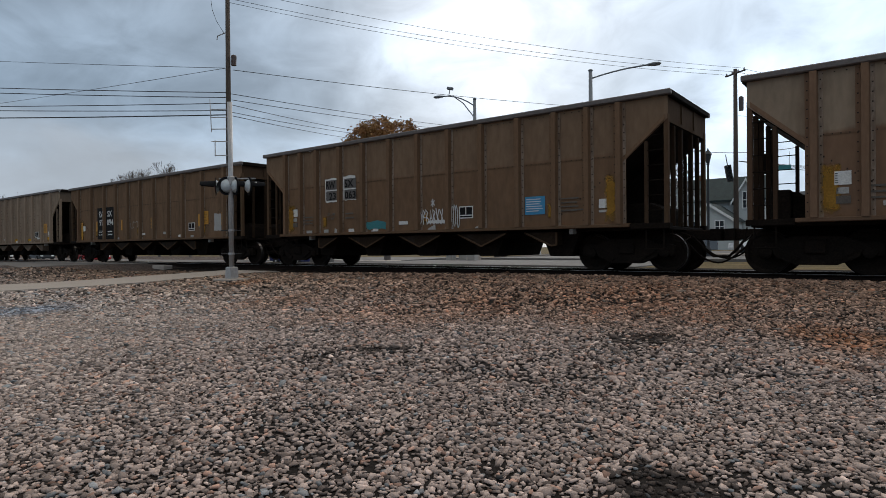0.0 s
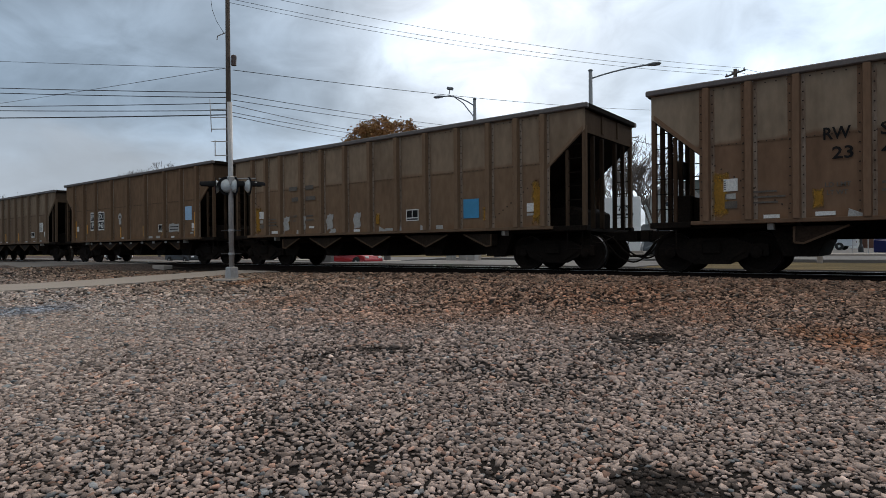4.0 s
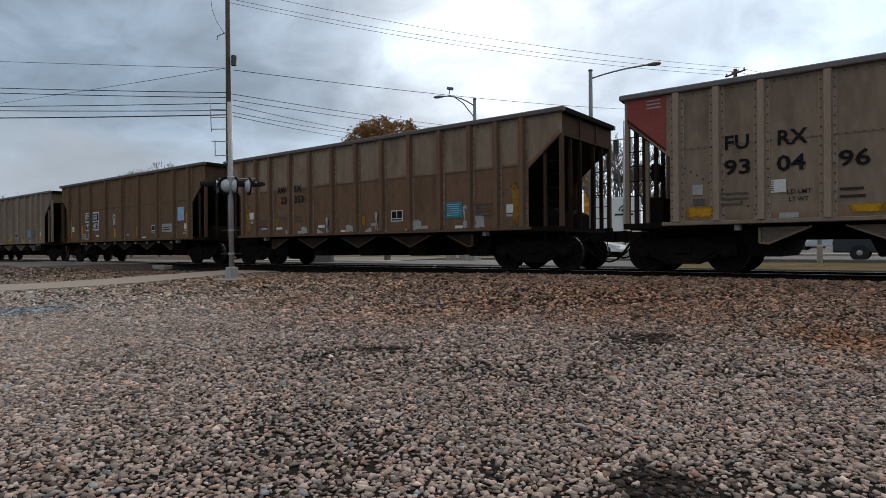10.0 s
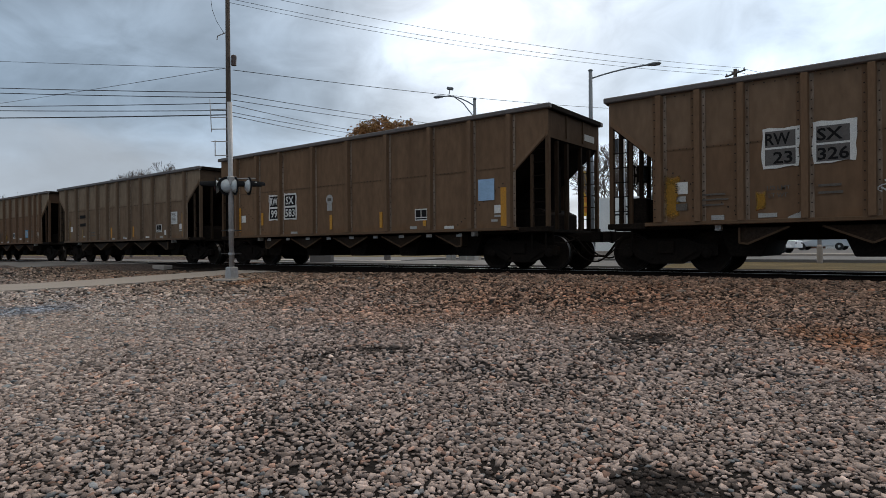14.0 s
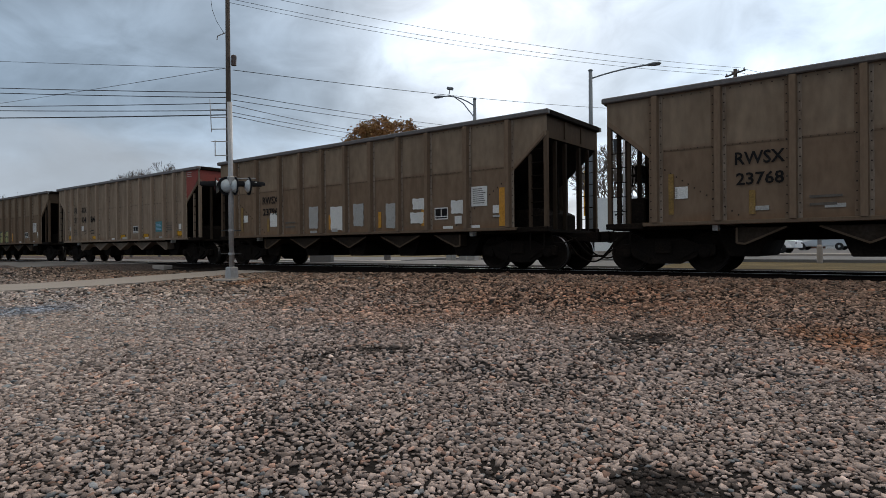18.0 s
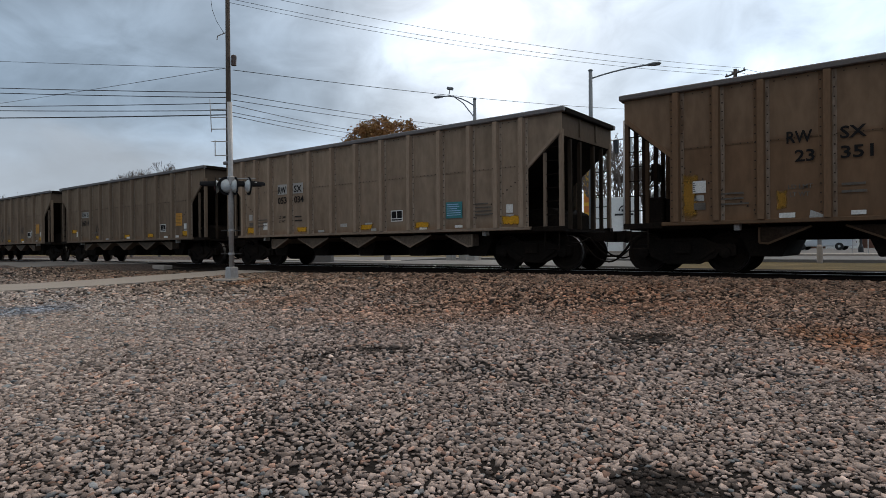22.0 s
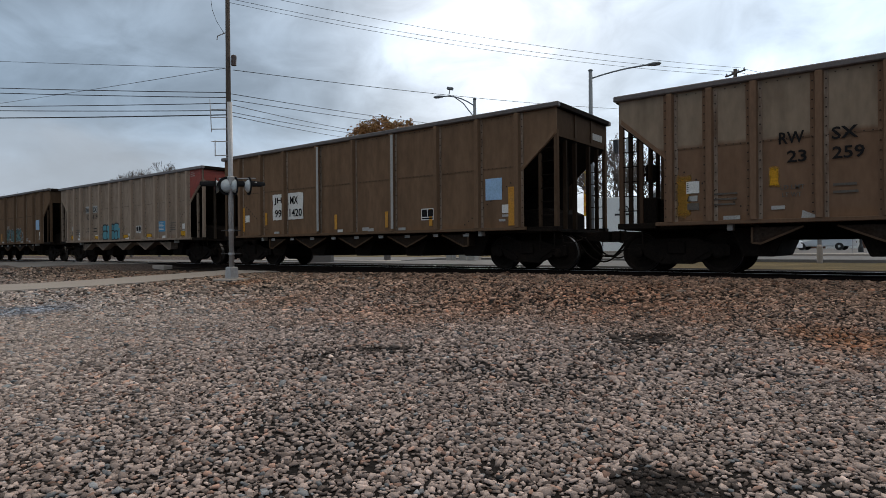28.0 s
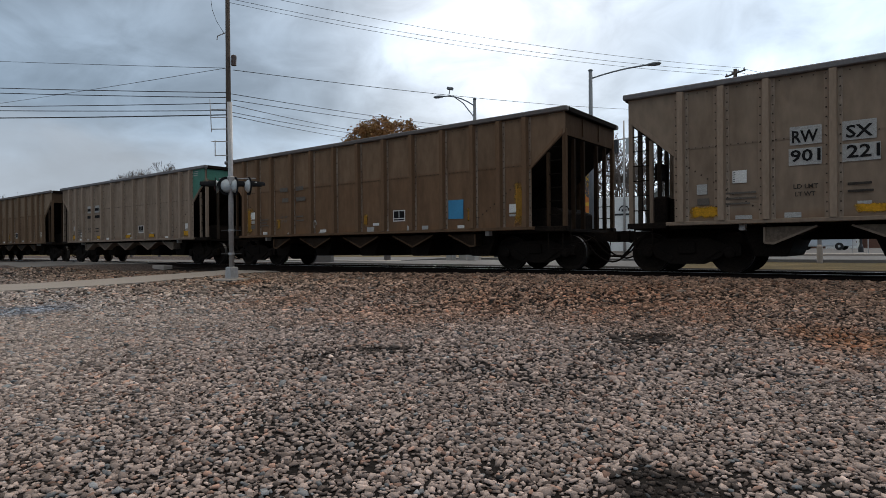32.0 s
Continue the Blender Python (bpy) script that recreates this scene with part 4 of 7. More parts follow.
            for k in range(1, 6):
                share(rung, pose(0, 0, 1.42 + 0.34 * k), car)
        if e == 1:
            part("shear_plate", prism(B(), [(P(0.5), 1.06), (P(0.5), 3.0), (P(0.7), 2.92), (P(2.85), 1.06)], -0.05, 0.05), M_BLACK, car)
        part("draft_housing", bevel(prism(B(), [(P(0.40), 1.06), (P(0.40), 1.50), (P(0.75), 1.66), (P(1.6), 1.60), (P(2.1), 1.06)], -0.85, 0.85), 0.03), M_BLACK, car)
        # hoses and coupler
        cp = B()
        bevel(box(cp, min(P(-0.55), P(0.9)), max(P(-0.55), P(0.9)), -0.13, 0.13, 0.74, 0.98), 0.02)
        prism(cp, [(P(-0.50), -0.2), (P(-0.72), -0.17), (P(-0.77), 0.02), (P(-0.70), 0.06), (P(-0.62), -0.06), (P(-0.56), 0.2), (P(-0.45), 0.18)], 0.72, 1.0, "z")
        bmesh.ops.recalc_face_normals(cp, faces=cp.faces)
        part("coupler", cp, M_IRON, car)
        hose = B()
        pipe(hose, [(P(0.1), -0.42, 0.92), (P(-0.2), -0.40, 0.80), (P(-0.42), -0.36, 0.52), (P(-0.6), -0.3, 0.36), (P(-0.76), -0.26, 0.36)], 0.03)
        part("air_hose", hose, M_BLACK, car)
        for y, low in ((-0.62, 0.22), (0.3, 0.3)):
            sag = [(P(0.05 - 0.83 * k / 8), y + 0.04 * math.sin(k), 0.86 - (0.86 - low) * math.sin(math.pi / 2 * k / 8)) for k in range(9)]
            part("air_hose", pipe(B(), sag, 0.022), M_BLACK, car)
        lever = B()
        pipe(lever, [(P(0.0), -1.42, 0.98), (P(-0.05), -1.40, 0.72), (P(-0.12), -1.0, 0.70), (P(-0.12), -0.2, 0.86)], 0.016)
        part("uncoupling_lever", lever, M_BLACK, car)
        make_truck(car, P(1.18))
        for s in (-1, 1):
            st = B()
            pipe(st, [(P(0.15), s * 1.5, 1.02), (P(0.15), s * 1.5, 0.55), (P(0.55), s * 1.5, 0.55), (P(0.55), s * 1.5, 1.02)], 0.018)
            part("step", st, M_BLACK, car)
            part("jacking_pad", bevel(box(B(), min(P(2.35), P(2.47)), max(P(2.35), P(2.47)), s * 1.42 - 0.1, s * 1.42 + 0.1, 0.92, 1.06), 0.012), M_GREYV if s < 0 else M_BLACK, car, "pale jacking pad")
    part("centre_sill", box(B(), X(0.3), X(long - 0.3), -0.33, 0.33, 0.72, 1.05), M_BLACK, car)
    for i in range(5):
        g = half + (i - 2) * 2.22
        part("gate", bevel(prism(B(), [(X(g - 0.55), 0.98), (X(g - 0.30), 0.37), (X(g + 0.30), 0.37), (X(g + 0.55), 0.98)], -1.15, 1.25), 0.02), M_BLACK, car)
    # brake gear on the trailing end
    tank = B()
    tube(tank, (X(0.75), -0.75, 1.45), (X(0.75), 0.35, 1.45), 0.27, 0.27, 16)
    bevel(box(tank, X(0.55), X(0.95), -0.5, 0.2, 1.06, 1.24), 0.01)
    part("air_reservoir", tank, M_BLACK, car)
    bc = B()
    bevel(box(bc, X(0.35), X(0.75), -1.05, -0.78, 1.06, 1.75), 0.03)
    part("brake_valve", bc, M_BLACK, car)
    hb = B()
    for i in range(14):
        a, b = i * math.pi / 7, (i + 1) * math.pi / 7
        tube(hb, (X(-0.22), 0.75 + 0.28 * math.cos(a), 2.5 + 0.28 * math.sin(a)), (X(-0.22), 0.75 + 0.28 * math.cos(b), 2.5 + 0.28 * math.sin(b)), 0.018, 0.018, 6)
    for i in range(4):
        a = i * math.pi / 2
        tube(hb, (X(-0.2), 0.75, 2.5), (X(-0.22), 0.75 + 0.28 * math.cos(a), 2.5 + 0.28 * math.sin(a)), 0.014, 0.014, 6)
    tube(hb, (X(-0.22), 0.75, 2.5), (X(0.1), 0.75, 2.5), 0.04, 0.07, 8)
    bevel(box(hb, X(-0.08), X(0.1), 0.55, 0.95, 2.3, 2.75), 0.02)
    part("hand_brake", hb, M_BLACK, car, "black hand brake wheel")
    # load of coal, below the rim
    coal = B()
    n = 20
    rows = [[coal.verts.new((X(0.6 + i * (long - 1.2) / n), y, 3.25 + 0.25 * math.sin(i * 1.1) * (1 - abs(y) / 1.5))) for i in range(n + 1)] for y in (-1.5, -0.7, 0.0, 0.7, 1.5)]
    for p, q in zip(rows, rows[1:]):
        for i in range(n):
            coal.faces.new((p[i], p[i + 1], q[i + 1], q[i]))
    part("coal_load", coal, M_BLACK, car, smooth=True)
    car["half"] = half
    return car


FACE = -(SIDE + 0.018)


GLYPHS = {}


def cut_letters(texts):
    """Cuts every text out once, as a flat mesh of unit size."""
    made = {}
    for text in sorted(set(texts)):
        cu = bpy.data.curves.new("lettering", "FONT")
        cu.body, cu.size, cu.resolution_u, cu.offset = text, 1.0, 2, 0.02
        made[text] = bpy.data.objects.new("lettering", cu)
        scene.collection.objects.link(made[text])
    deps = bpy.context.evaluated_depsgraph_get()
    for text, ob in made.items():
        GLYPHS[text] = bpy.data.meshes.new_from_object(ob.evaluated_get(deps))
    for ob in made.values():
        bpy.data.objects.remove(ob)


def words(text, height, mat, parent, x, z, width=0.0, y=FACE, label=""):
    """Lettering on the near side: its lower left corner at x, z; drawn out to width."""
    if text.startswith("#"):                     # not to be read: a plain bar
        bm = box(B(), 0, width or 0.5, -0.002, 0.002, height * 0.2, height * 0.8)
        ob = part("writing", bm, mat, parent)
        ob.matrix_basis = pose(x, y - 0.006, z)
        return ob
    me = GLYPHS[text].copy()
    co = np.empty(len(me.vertices) * 3); me.vertices.foreach_get("co", co); co = co.reshape(-1, 3)
    lo, hi = co.min(0), co.max(0)
    sz = height / (hi[1] - lo[1])
    sx = width / (hi[0] - lo[0]) if width else sz
    co = np.column_stack([(co[:, 0] - lo[0]) * sx, np.zeros(len(co)), (co[:, 1] - lo[1]) * sz])
    me.vertices.foreach_set("co", co.ravel())
    me.materials.clear(); me.materials.append(mat)
    me.name = "lettering"
    ob = new("lettering", me)
    ob.parent = parent
    ob.matrix_basis = pose(x, y - 0.006, z)
    return ob


def patch(parent, name, mat, x0, x1, z0, z1, label="", y=FACE, ragged=0.0, seed=1):
    """A sheet, sticker or paint patch on the near side; each lies a hair over the last."""
    parent["sheets"] = parent.get("sheets", 0) + 1
    y -= 0.0003 * (parent["sheets"] % 9)
    bm = B()
    if ragged:
        r = random.Random(seed)
        pts = []
        for (ax, az), (bx, bz) in zip([(x0, z0), (x1, z0), (x1, z1), (x0, z1)], [(x1, z0), (x1, z1), (x0, z1), (x0, z0)]):
            for k in range(5):
                t = k / 5
                pts.append((ax + (bx - ax) * t + r.uniform(-ragged, ragged), az + (bz - az) * t + r.uniform(-ragged, ragged)))
        prism(bm, pts, y, y + 0.01)
    else:
        box(bm, x0, x1, y, y + 0.01, z0, z1)
    bmesh.ops.recalc_face_normals(bm, faces=bm.faces)
    return part(name, bm, mat, parent, label)


def bars(parent, mat, x0, x1, z0, z1, rows, y=FACE - 0.006, seed=3):
    """Writing too small to read, as plain bars."""
    bm = B()
    r = random.Random(seed)
    h = (z1 - z0) / rows
    for k in range(rows):
        box(bm, x0, x0 + (x1 - x0) * r.uniform(0.7, 1.0), y, y + 0.004, z0 + h * (k + 0.33), z0 + h * (k + 0.67))
    return tagged(part("writing", bm, mat, parent), kind="stuff")


def load_data(car, ink, x, x2, z):
    """The load limit and light weight lines; their figures are plain bars."""
    words("LD LMT", 0.09, ink, car, x, z + 0.15, 0.42); words("LT WT", 0.09, ink, car, x + 0.03, z, 0.34)
    bars(car, ink, x2, x2 + 0.5, z - 0.02, z + 0.26, 2, seed=7)


def scrawl(parent, mat, x0, x1, z0, z1, seed, strokes=9, thick=0.03, label="spray-painted scrawl"):
    """A tag of looping strokes that spells nothing."""
    r = random.Random(seed)
    bm = B()
    w = (x1 - x0) / strokes
    for k in range(strokes):
        cx = x0 + w * (k + 0.5)
        pts = []
        a0, a1 = r.uniform(0, 6.28), r.uniform(2.5, 5.5)
        for i in range(9):
            a = a0 + a1 * i / 8
            pts.append((cx + 0.62 * w * math.cos(a) + 0.15 * w * (i / 8 - 0.5), z0 + (z1 - z0) * (0.5 + 0.47 * math.sin(a) * r.uniform(0.8, 1.0))))
        for (ax, az), (bx, bz) in zip(pts, pts[1:]):
            d = Vector((bx - ax, bz - az))
            if d.length < 1e-4:
                continue
            n = Vector((-d.y, d.x)).normalized() * thick / 2
            e = d.normalized() * thick * 0.3
            y = FACE - 0.004 - 0.0006 * k
            v = [bm.verts.new((p[0], y, p[1])) for p in ((ax - n.x - e.x, az - n.y - e.y), (bx - n.x + e.x, bz - n.y + e.y), (bx + n.x + e.x, bz + n.y + e.y), (ax + n.x - e.x, az + n.y - e.y))]
            bm.faces.new(v)
    return tagged(part("graffiti", bm, mat, parent), label, kind="stuff")


def ribbon(bm, pts, thick, y):
    """A flat stroke through the points, with mitred bends and blunt ends."""
    P = [Vector(p) for p in pts]
    rows = []
    for k, p in enumerate(P):
        a, b = (P[k] - P[k - 1]) if k else (P[1] - P[0]), (P[k + 1] - P[k]) if k < len(P) - 1 else (P[-1] - P[-2])
        a, b = a.normalized(), b.normalized()
        d = (a + b).normalized() if (a + b).length > 0.2 else a
        n = Vector((-d.y, d.x)) * thick / 2 / max(0.55, abs(d.dot(a)))
        e = -a * thick * 0.3 if k == 0 else b * thick * 0.3 if k == len(P) - 1 else Vector((0, 0))
        rows.append([bm.verts.new((q.x, y, q.y)) for q in (p - n + e, p + n + e)])
    for p, q in zip(rows, rows[1:]):
        bm.faces.new((p[0], p[1], q[1], q[0]))


def lettered(parent, layers, glyphs, x0, x1, z0, z1, label, slant=0.0):
    """Spray-painted letters side by side; each layer (material, thickness) lies over the one before."""
    w = (x1 - x0) / len(glyphs)
    for k, (mat, thick) in enumerate(layers):
        bm = B()
        for i, g in enumerate(glyphs):
            for m, stroke in enumerate(LETTERS[g]):
                ribbon(bm, [(x0 + w * (i + 0.1 + 0.8 * u) + slant * v, z0 + (z1 - z0) * v) for u, v in stroke], thick, FACE - 0.003 - 0.002 * k - 0.0003 * (i % 3) - 0.0001 * m)
        tagged(part("graffiti", bm, mat, parent), label if k == len(layers) - 1 else "", kind="stuff")


LETTERS = {"W": [[(0, 1), (0.2, 0), (0.5, 0.75), (0.72, 0), (1, 1)]], "I": [[(0.5, 0.75), (0.5, 0)], [(0.5, 0.98), (0.52, 0.93)]],
           "C": [[(1, 0.8), (0.6, 1), (0.15, 0.75), (0.1, 0.25), (0.55, 0), (1, 0.15)]], "K": [[(0.1, 1.05), (0.2, 0)], [(1, 0.95), (0.25, 0.45), (1, 0)]],
           "G": [[(1, 0.85), (0.5, 1), (0.1, 0.7), (0.1, 0.25), (0.5, 0), (0.95, 0.12), (0.95, 0.5), (0.55, 0.5)]], "E": [[(0.1, 0), (0.15, 0.6), (0.5, 1), (0.95, 0.8), (0.3, 0.5), (1, 0.45)]],
           "M": [[(0, 0), (0.1, 1), (0.5, 0.45), (0.95, 1), (1, 0)]], "O": [[(0.5, 0), (0.05, 0.45), (0.4, 1), (0.95, 0.6), (0.55, 0)]],
           "D": [[(0.1, 0), (0.15, 1), (0.9, 0.7), (0.85, 0.25), (0.1, 0)]], "B": [[(0.1, 0), (0.15, 1), (0.8, 0.8), (0.2, 0.5), (0.95, 0.3), (0.1, 0)]],
           "A": [[(0, 0), (0.5, 1), (1, 0)], [(0.2, 0.4), (0.85, 0.4)]], "R": [[(0.1, 0), (0.15, 1), (0.85, 0.8), (0.2, 0.5), (1, 0)]],
           "S": [[(0.95, 0.85), (0.5, 1), (0.1, 0.75), (0.9, 0.3), (0.5, 0), (0, 0.2)]], "X": [[(0, 1), (1, 0)], [(1, 1), (0.1, 0)]],
           "T": [[(0, 0.95), (1, 1)], [(0.5, 1), (0.45, 0)]], "V": [[(0, 1), (0.45, 0), (1, 1)]], "*": [[(0.1, 0.2), (0.9, 0.8)], [(0.9, 0.2), (0.1, 0.8)], [(0.5, 0), (0.5, 1)]]}


def bubbles(parent, edge, fill, x0, x1, z0, z1, lobes, label):
    """Fat rounded spray forms: lobes (x, z, half width, half height) in shares of the whole, each outlined."""
    rims, fills = B(), B()
    for k, (cx, cz, rx, rz) in enumerate(lobes):
        for bm, g, dy in ((rims, 0.05, 0.0), (fills, -0.012, 0.0006)):
            y = FACE - 0.003 - 0.0014 * k - dy
            bm.faces.new([bm.verts.new((x0 + (x1 - x0) * cx + ((x1 - x0) * rx + g) * math.copysign(abs(math.cos(a)) ** 0.75, math.cos(a)), y,
                                        z0 + (z1 - z0) * cz + ((z1 - z0) * rz + g) * math.copysign(abs(math.sin(a)) ** 0.75, math.sin(a)))) for a in (q * math.pi / 9 for q in range(18))])
    tagged(part("graffiti", rims, edge, parent), "black outline of the spray forms", kind="stuff")
    tagged(part("graffiti", fills, fill, parent), label, kind="stuff")


# colour classes: linear base colours of the paint, and how strongly the upper side is bleached
DARK = (0.178, 0.110, 0.067, 0.0)
BROWN = (0.172, 0.103, 0.061, 0.2)
TAN = (0.196, 0.126, 0.079, 0.55)
TANT = (0.188, 0.112, 0.070, 0.85)
GREY = (0.245, 0.180, 0.130, 0.2)
TANP = (0.192, 0.131, 0.088, 0.52)
PALE = (0.274, 0.206, 0.155, 0.0)

# number: kind, paint, style of the marks, the marks, extras
CARS = {
    0: ("fourteen", TANT, "split", ("##", "##", "##", "###"), "plates"),
    1: ("fourteen", BROWN, "boxes", ("RW", "SX", "23", "063"), "blue tag smear plates"),
    2: ("twelve", DARK, "panel", ("RW", "SX", "97", "094"), "yellowsheet tagsmall"),
    3: ("twelve", GREY, "greybox", ("RW SX", "050349"), "yellowsheet ochre"),
    4: ("fourteen", TANT, "split", ("RW", "SX", "23", "423"), "blue plates"),
    5: ("fourteen", TAN, "split", ("##", "##", "##", "###"), "bluesq plates patches"),
    6: ("wide", DARK, "black", ("RW", "SX", "99", "443"), "pale bars emblem stripes"),
    7: ("twelve", TANP, "single", ("RWSX", "23785"), "whitesheet stripes"),
    8: ("twelve", TANP, "single", ("RWSX", "23590"), "whitesheet stripes"),
    9: ("wide", DARK, "black", ("RW", "SX", "99", "210"), "pale bars whiterib stripes"),
    10: ("fourteen", GREY, "furx", ("FU", "RX", "93", "04", "96"), "blue ochrefoot redend"),
    11: ("fourteen", TANT, "split", ("RW", "SX", "23", "353"), "teal plates whitefoot"),
    12: ("wide", DARK, "black", ("RW", "SX", "99", "412"), "pale bars emblem stripes"),
    13: ("fourteen", PALE, "light", ("RW", "SX", "053", "227"), "blue ochrefoot"),
    14: ("fourteen", BROWN, "boxes", ("RW", "SX", "23", "326"), "blue tags plates"),
    15: ("wide", DARK, "black", ("RW", "SX", "99", "583"), "pale emblem stripes"),
    16: ("twelve", TANP, "single", ("####", "#####"), "whitesheet stripes"),
    17: ("fourteen", TANT, "boxes", ("RW", "SX", "23", "341"), "blue plates tagdim"),
    18: ("twelve", TANP, "single", ("RWSX", "23768"), "whitesheet stripes"),
    19: ("twelve", TANP, "single", ("RWSX", "23796"), "whitesheet stripes peeled"),
    20: ("fourteen", GREY, "furx", ("FU", "RX", "93", "04", "84"), "teal ochrefoot redfront"),
    21: ("twelve", TANP, "single", ("RWSX", "23576"), "whitesheet stripes yellowtag"),
    22: ("fourteen", BROWN, "split", ("RW", "SX", "23", "351"), "blue plates"),
    23: ("fourteen", GREY, "light", ("RW", "SX", "053", "034"), "teal ochrefoot"),
    24: ("twelve", GREY, "greybox", ("RW SX", "050144"), "yellowsheet ochre tagmid"),
    25: ("twelve", GREY, "greybox", ("RW SX", "050269"), "yellowsheet ochre blacktag"),
    26: ("fourteen", GREY, "light", ("RW", "SX", "053", "024"), "blue ochrefoot"),
    27: ("fourteen", GREY, "light", ("##", "##", "###", "###"), "teal plates"),
    28: ("fourteen", TANT, "split", ("RW", "SX", "23", "259"), "blue plates"),
    29: ("wide", DARK, "white", ("JH", "MX", "99", "1420"), "pale whiteribs stripes"),
    30: ("fourteen", PALE, "light", ("RW", "SX", "12", "119"), "blue ochrefoot redfront turqtag"),
    31: ("wide", DARK, "black", ("RW", "SX", "99", "484"), "pale stripes greentag"),
    32: ("fourteen", GREY, "boxlight", ("RW", "SX", "901", "221"), "blue ochrefoot"),
    33: ("fourteen", BROWN, "split", ("##", "##", "##", "###"), "bluesq plates tagone"),
    34: ("fourteen", PALE, "light", ("##", "##", "###", "###"), "ochrefoot greenfront"),
    35: ("fourteen", TAN, "split", ("##", "##", "##", "###"), "plates"),
    36: ("twelve", TANP, "single", ("####", "#####"), "whitesheet stripes"),
    37: ("wide", DARK, "black", ("##", "##", "##", "###"), "pale stripes"),
}
LABEL = {DARK: "dark brown coal hopper car streaked with grime", BROWN: "brown open-top coal hopper car with faded paint",
         TAN: "tan-brown coal hopper car with dusty ribbed sides", TANT: "tan-brown coal hopper car bleached along the top",
         TANP: "dusty pale tan coal hopper car", GREY: "grey-brown coal hopper car with ribbed sides", PALE: "pale grey coal hopper car with ribbed sides"}


def mark_car(car, n, kind, style, marks, extras):
    h = car["half"]

    def X(x):
        return x - h
    ex = extras.split()

    def P(name, mat, x0, x1, z0, z1, label="", **k):
        return patch(car, name, mat, X(x0), X(x1), z0, z1, label, seed=n + 1, **k)
    if style == "single":
        words(marks[0], 0.27, M_INK, car, X(2.82), 2.27, 0.92); words(marks[1], 0.26, M_INK, car, X(2.84), 1.85, 0.88)
        bars(car, M_FAINT, X(4.15), X(4.75), 1.32, 1.62, 2, seed=n)
    elif style == "greybox":
        P("patch", M_GREYV, 2.72, 3.80, 2.34, 2.64)
        words(marks[0], 0.22, M_INK, car, X(2.78), 2.39, 0.94, FACE - 0.004); words(marks[1], 0.25, M_INK, car, X(2.74), 1.92, 1.0)
        bars(car, M_FAINT, X(4.1), X(4.8), 1.45, 1.6, 1, seed=n)
    elif style in ("split", "light", "boxes", "boxlight"):
        ink = M_INK
        if style == "split" and n not in (4, 11, 22, 28):
            ink = M_FAINT
        if style in ("light", "boxlight"):
            P("patch", M_GREYV, 3.30, 3.84, 2.57, 2.93); P("patch", M_GREYV, 4.17, 4.70, 2.57, 2.93)
        if style == "boxlight":
            P("patch", M_GREYV, 3.28, 3.84, 2.17, 2.5); P("patch", M_GREYV, 4.17, 4.76, 2.17, 2.5)
        if style == "boxes":
            P("patch", M_WHITE, 3.28, 3.93, 2.16, 2.95, ragged=0.02); P("patch", M_WHITE, 4.16, 4.86 if n == 14 else 4.74, 2.19, 2.98, ragged=0.02)
            for x in (3.33, 4.22):
                P("patch", M_MUTED, x, x + 0.54, 2.57, 2.89, y=FACE - 0.003); P("patch", M_MUTED, x, x + 0.54, 2.21, 2.53, y=FACE - 0.003)
            ink = M_INK
        z2, z1 = 2.61, 2.235
        words(marks[0], 0.24, ink, car, X(3.34), z2, 0.44, FACE - 0.006); words(marks[1], 0.24, ink, car, X(4.23), z2, 0.42, FACE - 0.006)
        w = 0.17 * len(marks[2])
        words(marks[2], 0.24, ink, car, X(3.82 - w), z1, w, FACE - 0.006); words(marks[3], 0.24, ink, car, X(4.24), z1, 0.17 * len(marks[3]), FACE - 0.006)
        load_data(car, M_SOFT if style in ("light", "boxlight") else M_FAINT, X(3.36), X(4.25), 1.56)
        bars(car, M_FAINT, X(2.1), X(2.7), 1.42, 1.75, 3, seed=n + 4)
    elif style in ("black", "white"):
        back = M_WHITE
        P("patch", back, 3.14, 3.76, 1.66, 2.58, ragged=0.02); P("patch", back, 4.03, 4.72 if len(marks[3]) < 4 else 4.84, 1.66, 2.59, ragged=0.02)
        if n == 12:
            P("patch", M_GREYV, 2.66, 3.13, 1.22, 1.49, "torn pale patch", ragged=0.02); P("patch", M_GREYV, 3.4, 3.74, 1.22, 1.49, "torn pale patch", ragged=0.02)
            words("LD LMT", 0.08, M_INK, car, X(2.71), 1.37, 0.36, FACE - 0.006); words("LT WT", 0.08, M_INK, car, X(2.71), 1.26, 0.3, FACE - 0.006); bars(car, M_INK, X(3.44), X(3.72), 1.25, 1.47, 2, seed=n)
        if n == 9:
            P("patch", M_WHITE, 2.78, 3.12, 1.88, 2.56, "smeared pale patch", ragged=0.02); P("patch", M_GREYV, 2.8, 3.82, 1.15, 1.39, "smeared pale patch", ragged=0.02)
            words("LD LMT", 0.085, M_INK, car, X(2.86), 1.27, 0.36, FACE - 0.006); words("LT WT", 0.085, M_INK, car, X(2.86), 1.17, 0.3, FACE - 0.006); bars(car, M_INK, X(3.3), X(3.75), 1.16, 1.38, 2, seed=n)
        if style == "black":
            for x, w in ((3.19, 0.52), (4.08, 0.59)):
                P("patch", M_INK, x, x + w, 2.15, 2.53, y=FACE - 0.003); P("patch", M_INK, x, x + w, 1.71, 2.08, y=FACE - 0.003)
        ink = M_INKW if style == "black" else M_INK
        words(marks[0], 0.28, ink, car, X(3.23), 2.20, 0.44, FACE - 0.006); words(marks[1], 0.28, ink, car, X(4.14), 2.20, 0.44, FACE - 0.006)
